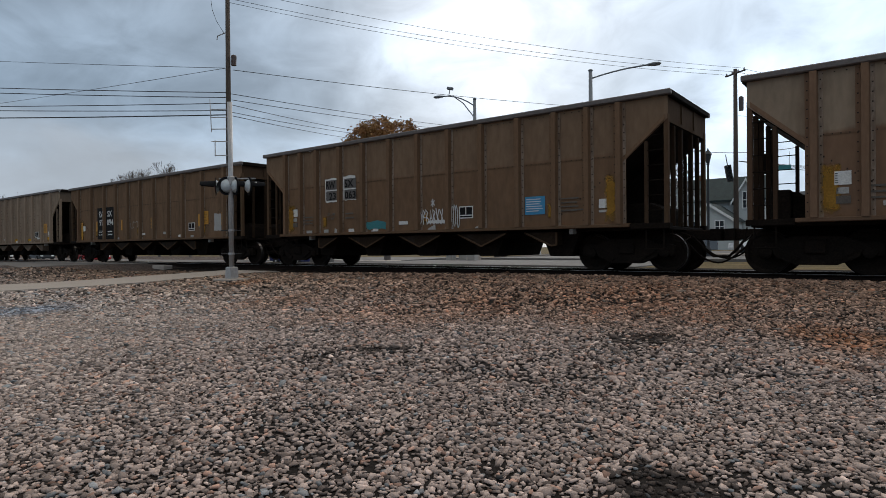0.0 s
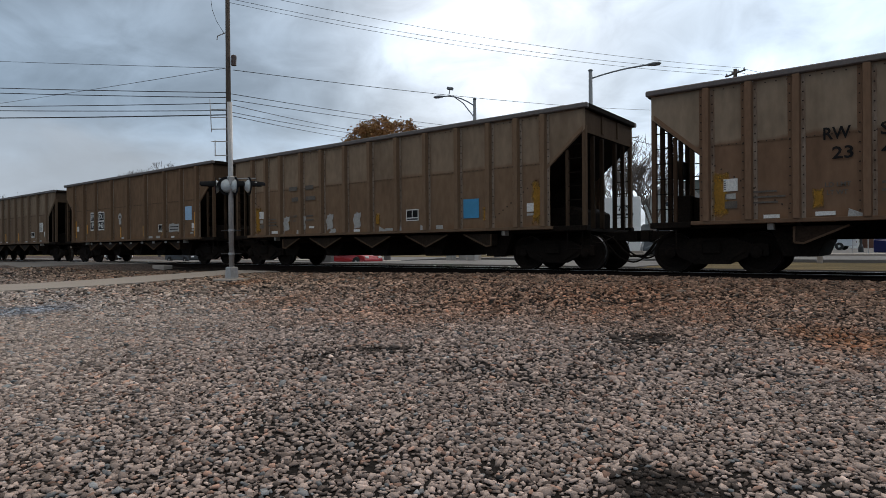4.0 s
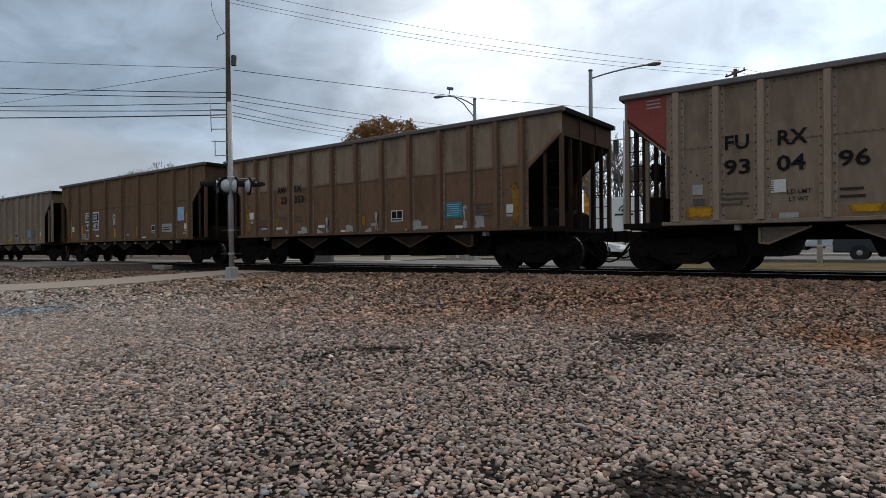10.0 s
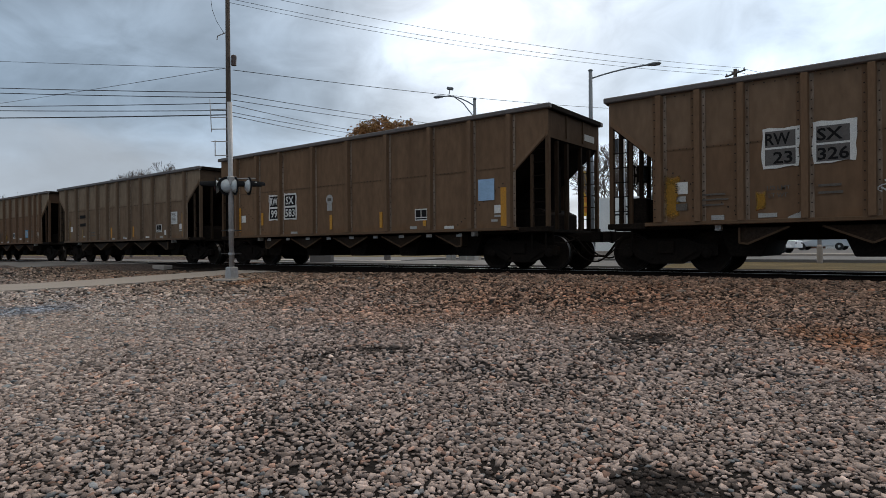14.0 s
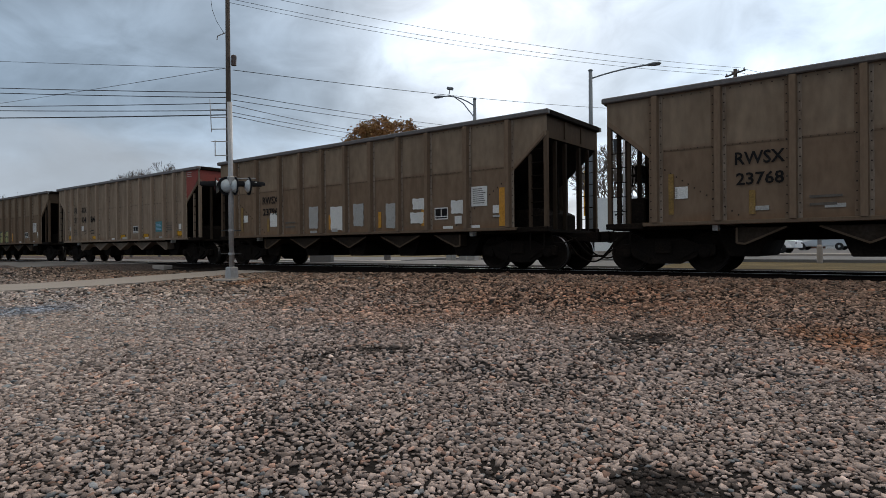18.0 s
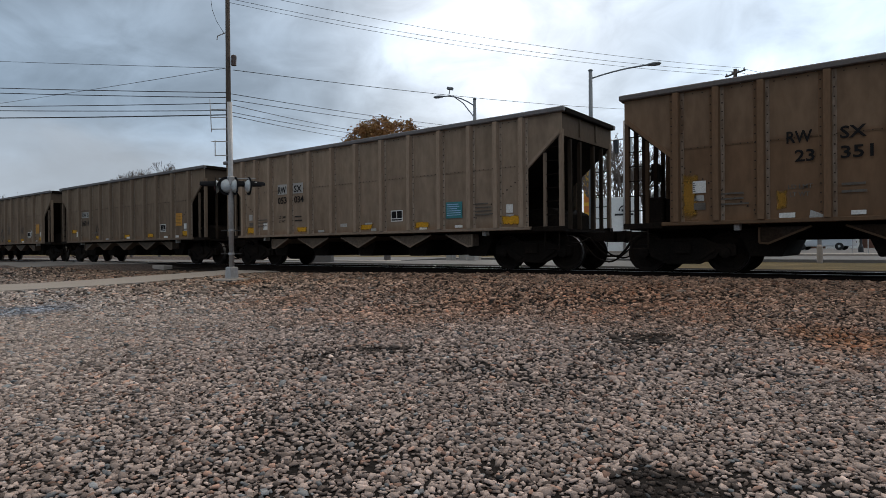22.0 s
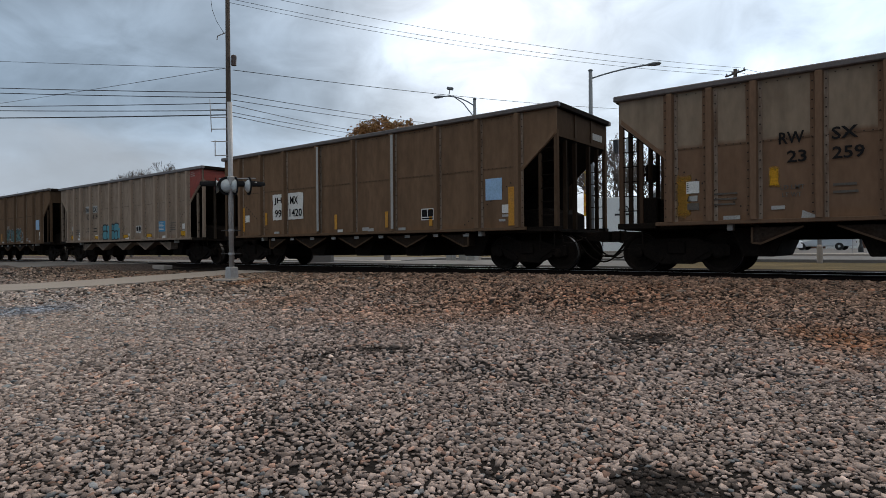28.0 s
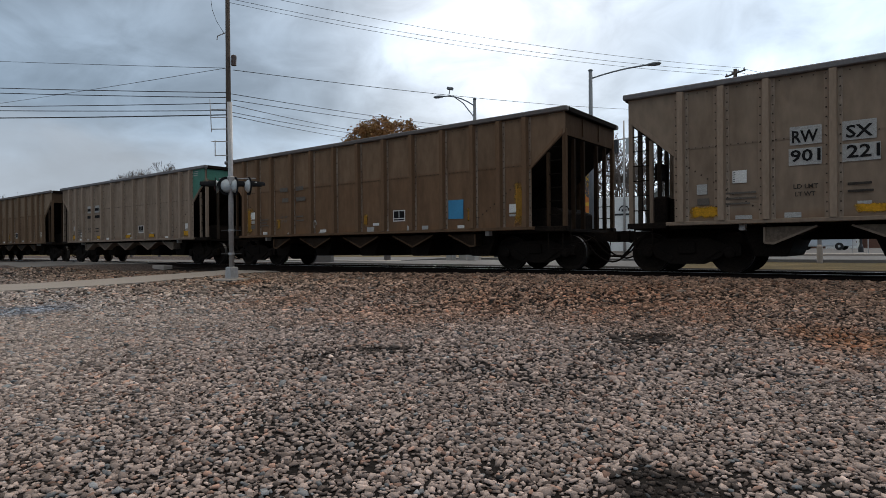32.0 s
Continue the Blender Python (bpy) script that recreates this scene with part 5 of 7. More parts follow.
        words(marks[2], 0.28, ink, car, X(3.27), 1.755, 0.38, FACE - 0.006); words(marks[3], 0.28, ink, car, X(4.11), 1.755, 0.53 if len(marks[3]) < 4 else 0.68, FACE - 0.006)
    elif style == "panel":
        P("patch", M_INK, 3.34, 5.3, 1.18, 2.78)
        words(marks[0], 0.30, M_INKW, car, X(3.55), 2.30, 0.56, FACE - 0.006); words(marks[1], 0.30, M_INKW, car, X(4.5), 2.30, 0.5, FACE - 0.006)
        words(marks[2], 0.32, M_INKW, car, X(3.6), 1.86, 0.46, FACE - 0.006); words(marks[3], 0.32, M_INKW, car, X(4.45), 1.86, 0.68, FACE - 0.006)
        words("LD LMT", 0.10, M_INKW, car, X(3.56), 1.52, 0.5, FACE - 0.006); words("LT WT", 0.10, M_INKW, car, X(3.56), 1.36, 0.42, FACE - 0.006)
        bars(car, M_INKW, X(4.5), X(5.0), 1.34, 1.64, 2, seed=n)
    elif style == "furx":
        words(marks[0], 0.30, M_INK, car, X(2.2), 2.60, 0.46); words(marks[1], 0.30, M_INK, car, X(3.18), 2.60, 0.52)
        for k, x in ((2, 2.18), (3, 3.16), (4, 4.2)):
            words(marks[k], 0.32, M_INK, car, X(x), 2.08, 0.5)
        load_data(car, M_SOFT, X(3.34), X(4.22), 1.47)
        bars(car, M_FAINT, X(2.1), X(2.7), 1.42, 1.75, 3, seed=n + 4)
    # small boards that nearly every car carries
    lb = 1.42 if kind == "wide" else 1.60
    lz = 1.64
    if style in ("light", "furx", "boxlight"):
        lb, lz = {"light": (2.42, 1.33), "furx": (3.05, 1.66), "boxlight": (2.25, 1.90)}[style]
        P("label_board", M_GREYV, 1.54, 1.75, 1.70, 1.92, "small white label"); P("label_board", M_FAINT, 1.55, 1.79, 1.48, 1.62, "small dark red label")
    if style == "greybox":
        lb, lz = 1.99, 1.36
    if kind == "fourteen" and style not in ("light", "furx", "boxlight"):
        lb, lz = 1.55, 1.74
        P("label_board", M_GREYV, 1.58, 1.78, 1.57, 1.69); P("label_board", M_FAINT, 1.57, 1.81, 1.38, 1.53, "small dark red label")
    P("label_board", M_WHITE, lb, lb + 0.27, lz, lz + 0.26, "small white label")
    bars(car, M_INK, X(lb + 0.01), X(lb + 0.06), lz + 0.02, lz + 0.24, 5, seed=n)
    box_x = 11.0 if kind == "twelve" else (10.2 if kind == "wide" else 9.95 if n == 2 else 8.86)
    if n == 2:
        box_x = 12.14
    P("inspection_stencil", M_WHITE, box_x, box_x + 0.48, 1.42, 1.76, "white-framed black inspection stencil")
    P("inspection_stencil", M_INK, box_x + 0.03, box_x + 0.225, 1.52, 1.73, y=FACE - 0.003); P("inspection_stencil", M_INK, box_x + 0.255, box_x + 0.45, 1.52, 1.73, y=FACE - 0.003)
    P("inspection_stencil", M_INK, box_x + 0.03, box_x + 0.45, 1.45, 1.49, y=FACE - 0.003)
    P("label_board", M_WHITE, 13.0, 13.2, 1.52, 1.74, "small white label")
    P("label_board", M_GREYV, 13.0, 13.22, 1.42, 1.48)
    if "stripes" in ex:
        P("reflector", M_YELLOW if n in (7, 8) or (kind == "wide" and n != 31) else M_OCHRE, 1.27 if kind == "wide" else 1.46, 1.38 if kind == "wide" else 1.57, 1.3, 2.2, "yellow reflective stripe"); P("reflector", M_YELLOW, 13.2, 13.38, 1.18, 2.2, "yellow reflective stripe")
        for x in ((2.67 if kind == "wide" and n != 31 else 3.08), 6.45, 8.75, 10.5):
            z = (1.5, 1.95) if x == 2.67 else (1.25, 1.74)
            P("reflector", M_OCHRE if x == 3.08 and n != 8 else M_YELLOW, x + (0.44 if n == 8 and x == 3.08 else 0), x + (0.56 if n == 8 and x == 3.08 else 0.12), z[0], z[1], "yellow reflective stripe")
    elif "ochrefoot" in ex or "ochre" in ex:
        z1 = 1.46
        for x in (1.42, 4.40, 7.55, 9.85, 12.86):
            P("paint_smear", M_SMEARY, x - 0.06, x + 0.06 + (0.6 if x in (1.42, 12.86) else 0.5), 1.53 if style == "greybox" and x == 1.42 else 1.19, 1.76 if style == "greybox" and x == 1.42 else z1 if x in (1.42, 12.86) else 1.38, "worn yellow paint panel")
    else:
        P("paint_smear", M_SMEARO, 1.30, 1.66, 1.15, 2.2, "worn yellow paint"); P("paint_smear", M_SMEARO, 13.14, 13.46, 1.15, 2.35, "worn yellow paint")
        for x in (3.18, 7.6, 11.65):
            P("paint_smear", M_SMEARY if x < 4 and n == 28 else M_SMEARO, x - 0.03, x + 0.17, 1.76 if x < 4 and n == 28 else 1.3, 2.2 if x < 4 and n == 28 else 1.72, "worn yellow paint")
    r = random.Random(n)
    for x in (2.3, 3.2, 4.4, 5.5, 6.6, 7.75, 8.0, 9.3, 10.0, 11.3, 12.3):
        if all(abs(x + 0.15 - q) > 0.3 for q in RIBS[kind]) and r.random() < (0.85 if "plates" in ex or "whitefoot" in ex else 0.55):
            z = r.choice((1.15, 1.15, 1.17, 1.32))
            P("data_plate", M_GREYV if r.random() < 0.6 else M_WHITE, x, x + r.uniform(0.22, 0.36), z, z + r.uniform(0.07, 0.11), "small pale data plate")
    if kind == "wide":
        for k in range(9):
            P("bracket_plate", M_GREYV, 2.95 + 1.09 * k, 3.15 + 1.09 * k, 0.92, 1.01, "small pale plate under the sill", y=-1.512)
    if "plates" in ex:
        for x in (3.72, 5.42, 7.72, 8.36, 9.40):
            bm = B()
            prism(bm, [(X(x), 1.138), (X(x + 0.3), 1.138), (X(x + 0.28), 1.17), (X(x + 0.02), 1.29)] if r.random() < 0.6 else [(X(x), 1.138), (X(x + 0.3), 1.138), (X(x + 0.28), 1.29), (X(x + 0.02), 1.17)], FACE, FACE + 0.01)
            bmesh.ops.recalc_face_normals(bm, faces=bm.faces)
            part("gusset", bm, M_GREYV, car, "pale gusset plate")
    if "whitefoot" in ex:
        for x, w, z1 in ((4.62, 0.32, 1.36), (5.9, 0.12, 1.66), (6.87, 0.33, 1.36), (8.2, 0.12, 1.74), (9.71, 0.38, 1.42), (11.6, 0.16, 1.76), (12.0, 0.31, 1.48)):
            P("paint_smear", M_GREYV, x, x + w, 1.15, z1, "flaking white paint patch", ragged=0.04)
    if "blue" in ex or "teal" in ex:
        m, ln = (M_BLUE, M_WHITE) if "blue" in ex else (M_TEAL, M_BLUEL)
        P("placard", m, 10.98, 11.56, 1.44, 1.90, "blue placard with white lines"); bars(car, ln, X(11.02), X(11.52), 1.5, 1.86, 6, seed=n)
        P("stencil", M_FAINT, 12.0, 12.6, 1.5, 1.53); bars(car, M_FAINT, X(12.0), X(12.55), 1.45, 1.85, 4, seed=n + 2)
    if "bluesq" in ex:
        P("placard", M_BLUE, 10.98, 11.5, 1.42, 1.95, "plain blue placard")
    if "pale" in ex:
        P("placard", M_BLUEL, 12.48, 13.0, 1.88, 2.46, "pale blue square placard")
        P("inspection_stencil", M_GREYV, 12.9, 13.1, 1.3, 1.36)
    if "bars" in ex:
        P("patch", M_GREYV, 11.12, 12.05, 1.42, 1.76, "smeared pale patch", ragged=0.03); bars(car, M_INK, X(11.2), X(11.95), 1.46, 1.68, 2, seed=n)
    if "emblem" in ex:
        bm = B(); tube(bm, (X(6.45), FACE - 0.004, 2.25), (X(6.45), FACE + 0.004, 2.25), 0.17, 0.17, 16)
        part("emblem", bm, M_GREYV, car, "round faded emblem"); P("emblem", M_GREYV, 6.33, 6.57, 1.88, 2.1, y=FACE - 0.001)
        P("patch", M_FAINT, 6.36, 6.54, 2.2, 2.3, y=FACE - 0.008)
    if "whitesheet" in ex:
        P("notice_sheet", M_WHITE, 12.30, 12.82, 1.74, 2.28, "white notice sheet"); bars(car, M_FAINT, X(12.35), X(12.77), 1.8, 2.24, 8, seed=n)
        P("label_board", M_WHITE, 11.72, 11.96, 1.28, 1.50, "small white label")
    if "yellowsheet" in ex:
        nx = 13.15 if n == 2 else 12.33
        P("notice_sheet", M_YELLOW, nx, nx + 0.51, 1.66, 2.20, "yellow notice sheet"); bars(car, M_OCHRE, X(nx + 0.05), X(nx + 0.46), 1.71, 2.15, 7, seed=n)
        if n == 2:
            P("patch", M_GREYV, 14.1, 14.58, 1.38, 2.06, "peeling grey sheet", ragged=0.02)
            for x in (1.4, 3.2, 5.95, 8.9, 12.9, 14.6):
                P("reflector", M_YELLOW, x, x + 0.13, 1.6 if x > 2 else 1.2, 2.1, "yellow reflective stripe")
    if "whiterib" in ex or "whiteribs" in ex:
        for x in ((5.74, 9.15) if "whiteribs" in ex else (9.15,)):
            P("rib_paint", M_GREYV, x - 0.05, x + 0.05, 1.2, 4.05, "whitewashed rib face", y=-(SIDE + RIB_DEEP + 0.006))
    if "redend" in ex:
        bm = B(); prism(bm, [(X(0.1), 3.98), (X(0.1), 3.45), (X(0.98), 2.70), (X(0.98), 3.98)], FACE, FACE + 0.01)
        part("paint_panel", bm, M_RED, car, "faded red end panel"); bars(car, M_GREYV, X(0.55), X(0.92), 3.68, 3.92, 3, seed=n)
    for key, m in (("redfront", M_RED), ("greenfront", M_GREEN), ("redend", M_RED)):
        if key in ex and key != "redend":
            bm = B(); prism(bm, [(X(14.55), 3.98), (X(14.55), 3.47), (X(13.66), 2.72), (X(13.66), 3.98)], FACE, FACE + 0.01)
            bmesh.ops.recalc_face_normals(bm, faces=bm.faces)
            part("paint_panel", bm, m, car, "faded coloured end panel"); bars(car, M_GREYV, X(13.72), X(14.1), 3.68, 3.92, 3, seed=n)
            bm = B(); box(bm, h - 0.045, h - 0.03, -1.5, 1.5, 3.5, 3.95); part("paint_panel", bm, m, car)
    if "tag" in ex:
        lettered(car, [(M_SPRAYW, 0.03)], "DEBARKX", X(7.42), X(8.35), 1.3, 1.72, "white spray-painted tag", -0.06)
        lettered(car, [(M_SPRAYW, 0.03)], "*", X(7.82), X(8.03), 1.8, 2.02, "white spray-painted star")
        scrawl(car, M_SPRAYW, X(8.6), X(8.88), 1.14, 1.85, 6, 4, 0.028)
    if "tagsmall" in ex:
        scrawl(car, M_GREYV, X(6.95), X(7.9), 1.62, 2.0, 7, 4, 0.02)
    if "tags" in ex:
        for k, (x, w, z0, z1, g) in enumerate(((5.2, 0.85, 1.6, 1.84, "SEMK"), (6.42, 0.65, 1.36, 1.66, "WMV"), (7.48, 0.68, 1.38, 1.72, "XAO"), (9.78, 0.62, 1.28, 1.62, "WMA"))):
            lettered(car, [(M_SPRAYW, 0.03)], g, X(x), X(x + w), z0, z1, "white spray-painted tag", 0.08)
            scrawl(car, M_SPRAYW, X(x), X(x + w), z0 - 0.06, z0 + 0.12, 20 + k, 3, 0.022)
    if "tagone" in ex:
        scrawl(car, M_SPRAYW, X(4.95), X(5.3), 1.3, 1.6, 27, 3, 0.03)
    if "tagmid" in ex:
        lettered(car, [(M_SOFT, 0.045)], "XEE", X(4.29), X(5.07), 1.42, 1.93, "faded black spray-painted tag", 0.1)
    if "smear" in ex:
        P("paint_smear", M_TEAL, 5.2, 6.05, 1.22, 1.46, "teal paint smear", ragged=0.03)
    if "tagdim" in ex:
        scrawl(car, M_FAINT, X(5.3), X(7.0), 1.3, 1.8, 31, 7, 0.05)
    if "patches" in ex:
        for k, x in enumerate((3.0, 3.9, 5.3, 6.6)):
            P("patch", M_GREYV, x, x + 0.3, 1.25, 1.75, "faded pale patch", ragged=0.05)
    if "peeled" in ex:
        for x, w, z0, z1 in ((3.26, 0.58, 1.42, 1.92), (5.45, 0.46, 1.3, 2.05), (6.55, 0.68, 1.22, 2.0), (7.64, 0.45, 1.32, 2.04), (9.08, 0.38, 1.22, 1.98), (10.17, 0.52, 1.74, 2.07), (10.08, 0.5, 1.33, 1.66), (11.6, 0.5, 1.56, 1.94)):
            P("patch", M_GREYV if w < 0.48 else M_WHITE, x, x + w, z0, z1, "torn pale sheet", ragged=0.02)
    if "yellowtag" in ex:
        bubbles(car, M_SPRAYK, M_SPRAYY, X(6.15), X(8.47), 1.15, 1.92, ((0.1, 0.73, 0.11, 0.22), (0.28, 0.72, 0.1, 0.2), (0.45, 0.74, 0.09, 0.2), (0.12, 0.28, 0.13, 0.26), (0.3, 0.27, 0.11, 0.26), (0.47, 0.3, 0.13, 0.28), (0.74, 0.64, 0.15, 0.34), (0.7, 0.27, 0.09, 0.25), (0.89, 0.27, 0.11, 0.25)), "pale yellow spray-painted bubble forms")
        lettered(car, [(M_YELLOW, 0.05)], "T", X(7.02), X(7.32), 1.25, 1.72, "ochre spray stroke")
        lettered(car, [(M_SPRAYK, 0.02)], "CE", X(6.2), X(6.95), 1.25, 1.8, "black spray lines"); lettered(car, [(M_SPRAYK, 0.02)], "VV", X(7.75), X(8.1), 1.6, 1.8, "black spray lines")
        P("rib_paint", M_SPRAYY, 7.24, 7.36, 1.2, 1.85, y=-(SIDE + RIB_DEEP + 0.006))
    if "blacktag" in ex:
        lettered(car, [(M_SPRAYK, 0.06)], "CEMKO", X(3.3), X(7.4), 1.27, 2.08, "black spray-painted outline letters", 0.12)
        lettered(car, [(M_SPRAYK, 0.05)], "GEMVA", X(3.5), X(7.1), 1.2, 1.92, "black spray-painted inner lines", 0.2)
        lettered(car, [(M_SPRAYK, 0.035)], "AAR", X(2.73), X(3.3), 1.25, 1.62, "black spray-painted small letters")
        lettered(car, [(M_SPRAYK, 0.03)], "WKTE", X(7.45), X(8.4), 1.65, 2.15, "black spray-painted signature", 0.1)
        lettered(car, [(M_SPRAYK, 0.04)], "AROS", X(9.9), X(10.78), 1.68, 2.1, "black spray-painted signature", 0.05)
        lettered(car, [(M_SPRAYW, 0.035)], "WERBO", X(11.45), X(12.2), 1.5, 1.9, "white spray-painted signature", 0.1); scrawl(car, M_SPRAYW, X(11.8), X(12.0), 1.95, 2.05, 54, 1, 0.03)
    if "turqtag" in ex:
        bubbles(car, M_SPRAYK, M_SPRAYT, X(5.33), X(7.45), 1.16, 1.95, ((0.11, 0.72, 0.11, 0.2), (0.31, 0.72, 0.11, 0.2), (0.5, 0.72, 0.09, 0.22), (0.12, 0.27, 0.12, 0.26), (0.33, 0.25, 0.11, 0.25), (0.52, 0.27, 0.1, 0.26), (0.72, 0.72, 0.13, 0.26), (0.7, 0.25, 0.1, 0.25), (0.89, 0.3, 0.1, 0.3)), "turquoise spray-painted bubble forms")
        lettered(car, [(M_SPRAYK, 0.03)], "*", X(6.75), X(6.97), 1.63, 1.86, "black spray star"); lettered(car, [(M_SPRAYK, 0.022)], "SEVR", X(5.45), X(7.2), 1.22, 1.6, "black spray lines"); lettered(car, [(M_SPRAYK, 0.02)], "VTI", X(7.5), X(7.9), 1.55, 1.75, "small black spray letters")
        P("rib_paint", M_SPRAYT, 6.19, 6.31, 1.2, 1.85, y=-(SIDE + RIB_DEEP + 0.006)); P("rib_paint", M_SPRAYT, 7.32, 7.44, 1.2, 1.7, y=-(SIDE + RIB_DEEP + 0.006))
    if "greentag" in ex:
        lettered(car, [(M_SPRAYW, 0.31), (M_SPRAYK, 0.28), (M_SPRAYG, 0.15)], "WICK", X(7.42), X(10.0), 1.33, 1.92, "green spray-painted angular letters edged in white", 0.02)
        lettered(car, [(M_SPRAYW, 0.02)], "IADS", X(7.5), X(7.95), 2.08, 2.24, "thin white spray letters"); lettered(car, [(M_GREYV, 0.02)], "VATOR", X(10.85), X(11.25), 1.22, 1.4, "thin pale spray letters")
        lettered(car, [(M_SPRAYW, 0.09), (M_SPRAYK, 0.06)], "T", X(10.15), X(10.52), 1.3, 1.7, "black spray-painted cone edged in white")
        P("rib_paint", M_SPRAYG, 9.04, 9.16, 1.2, 1.9, y=-(SIDE + RIB_DEEP + 0.006))


FADE = {3: 1.12, 10: 1.1, 20: 1.1, 23: 1.05, 24: 0.75, 25: 0.86, 26: 0.9, 30: 1.1, 31: 0.92}     # how light a car's coat is beside others of its class


def paint_car(car, paint, fade=1.0):
    light = paint in (GREY, PALE)
    paint = (paint[0] * fade, paint[1] * fade, paint[2] * fade, paint[3])
    # parts under the body and at its ends have their shade put into these factors
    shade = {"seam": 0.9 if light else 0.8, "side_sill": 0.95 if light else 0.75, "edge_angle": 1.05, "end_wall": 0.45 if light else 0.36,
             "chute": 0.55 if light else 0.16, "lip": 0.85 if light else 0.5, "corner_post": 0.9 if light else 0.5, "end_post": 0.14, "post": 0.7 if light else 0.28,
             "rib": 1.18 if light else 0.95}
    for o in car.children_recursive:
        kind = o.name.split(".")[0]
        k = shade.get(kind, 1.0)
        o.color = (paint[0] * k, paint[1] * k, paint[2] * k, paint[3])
        if kind == "top_chord":                  # the chord's colour is mixed towards grey
            o.color = (0.06 + paint[0] * 0.36, 0.06 + paint[1] * 0.42, 0.06 + paint[2] * 0.55, 1)


def build_train():
    cut_letters([w for c in CARS.values() for w in c[3] if w[0] != "#"] + ["LD LMT", "LT WT"])
    base = {k: make_car(k) for k in RIBS}
    train = {}
    for n, (kind, paint, style, marks, extras) in CARS.items():
        if n == 2:
            car = make_car(kind, 1.35)
        elif base.get(kind) is not None and kind not in {CARS[k][0] for k in CARS if k < n and k != 2}:
            car = base[kind]
        else:
            car = copy_thing(base[kind], pose(0, 0, RAIL))
        train[n] = (car, kind, paint, style, marks, extras)
    for n, (car, kind, paint, style, marks, extras) in train.items():
        mark_car(car, n, kind, style, marks, extras)
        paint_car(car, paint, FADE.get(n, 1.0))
        text = LABEL[paint]
        for key, more in (("yellowtag", "and yellow graffiti"), ("blacktag", "and black graffiti"), ("turqtag", "and turquoise graffiti"), ("greentag", "and green graffiti"), ("peeled", "and torn pale sheets"), ("redfront", "and red end panels"), ("redend", "and red end panels"), ("greenfront", "and green end panels")):
            if key in extras.split():
                text += " " + more
                break
        tagged(car, text)
    return {n: t[0] for n, t in train.items()}


TRAIN = build_train()


# ---- crossing signal ----
def signal_mast():
    x, y = -15.5, -5.22
    z = float(ground_height(x, y))
    t = thing("crossing_signal", pose(x, y, z), "grey tubular crossing signal mast with four round flashing light heads", "crossing signal")
    part("foundation", bevel(box(B(), -0.42, 0.42, -0.34, 0.34, -0.2, 0.07), 0.03), M_CONC, t, "weathered concrete foundation").rotation_euler = (0, 0, 0.4)
    fl = B()
    prism(fl, [(-0.15, 0.06), (0.15, 0.06), (0.12, 0.40), (-0.12, 0.40)], -0.13, 0.13)
    part("base_casting", bevel(fl, 0.015), M_GALV, t, "grey cast base")
    part("mast", tube(B(), (0, 0, 0.38), (-0.03, 0, 5.15), 0.075, 0.07, 14), M_GALV, t, smooth=True)
    for zz in (0.75, 1.42):
        part("clamp", lathe(B(), [(0.09, zz), (0.09, zz + 0.06)], 14, "z"), M_GALV, t)
        part("clamp_rod", tube(B(), (-0.24, -0.18, zz + 0.03), (0.22, 0.17, zz + 0.03), 0.016, 0.016, 6), M_BLKP, t)
    right, fore = Vector((0.79, 0.613, 0)), Vector((-0.613, 0.79, 0))
    arm = B()
    tube(arm, -right * 0.55 + Vector((0, 0, 2.82)), right * 0.75 + Vector((0, 0, 2.82)), 0.03, 0.03, 8)
    tube(arm, -right * 0.35 + Vector((0, 0, 2.94)), right * 0.72 + Vector((0, 0, 2.94)), 0.022, 0.022, 8)
    bevel(box(arm, -0.12, 0.12, -0.12, 0.12, 2.74, 3.0), 0.02)
    part("crossarm", arm, M_GALV, t)
    for off, back, way in ((-0.46, 0.05, right * -0.95 - fore * 0.30), (-0.10, -0.10, fore * 0.62 - right * 0.78), (0.15, -0.06, fore * 0.60 + right * 0.80), (0.52, 0.0, right * 0.82 + fore * 0.57)):
        way = way.normalized()
        c = right * off + fore * back + Vector((0, 0, 2.72))
        turn = way.to_track_quat("Y", "Z").to_matrix().to_4x4()
        head = part("lamp_head", lathe(B(), [(0.04, -0.12), (0.12, -0.10), (0.185, -0.04), (0.19, -0.013)], 18), M_HOOD, t, "aluminium lamp housing", smooth=True)
        head.matrix_basis = Matrix.Translation(c) @ turn
        d = part("target", lathe(B(), [(0.02, -0.012), (0.265, -0.012), (0.265, 0.0), (0.02, 0.0)], 24), M_VISOR, head, "round target disc")
        part("lens", lathe(B(), [(0.15, 0.002), (0.13, 0.02), (0.05, 0.035)], 18), M_LENS, head, "dark red lens")
        hood = B()
        n = 10
        ring = [(math.cos(math.pi * k / n) * 0.165, math.sin(math.pi * k / n) * 0.165) for k in range(n + 1)]
        for (ax, az), (bx, bz) in zip(ring, ring[1:]):
            v = [hood.verts.new(q) for q in ((ax, 0, az), (bx, 0, bz), (bx, 0.42, bz * 0.7 + 0.02), (ax, 0.42, az * 0.7 + 0.02))]
            hood.faces.new(v)
        bmesh.ops.remove_doubles(hood, verts=hood.verts, dist=0.001)
        bmesh.ops.solidify(hood, geom=hood.faces[:], thickness=0.006)
        part("hood", hood, M_VISOR, head, "black lamp hood")
    rk = B()
    for zz in (4.02, 4.38, 4.72, 4.95):
        tube(rk, (-0.05, 0, zz), Vector((-0.05, 0, zz)) - right * 0.52, 0.014, 0.014, 6)
    tube(rk, -right * 0.52 + Vector((-0.05, 0, 4.3)), -right * 0.56 + Vector((-0.05, 0, 5.25)), 0.014, 0.010, 6)
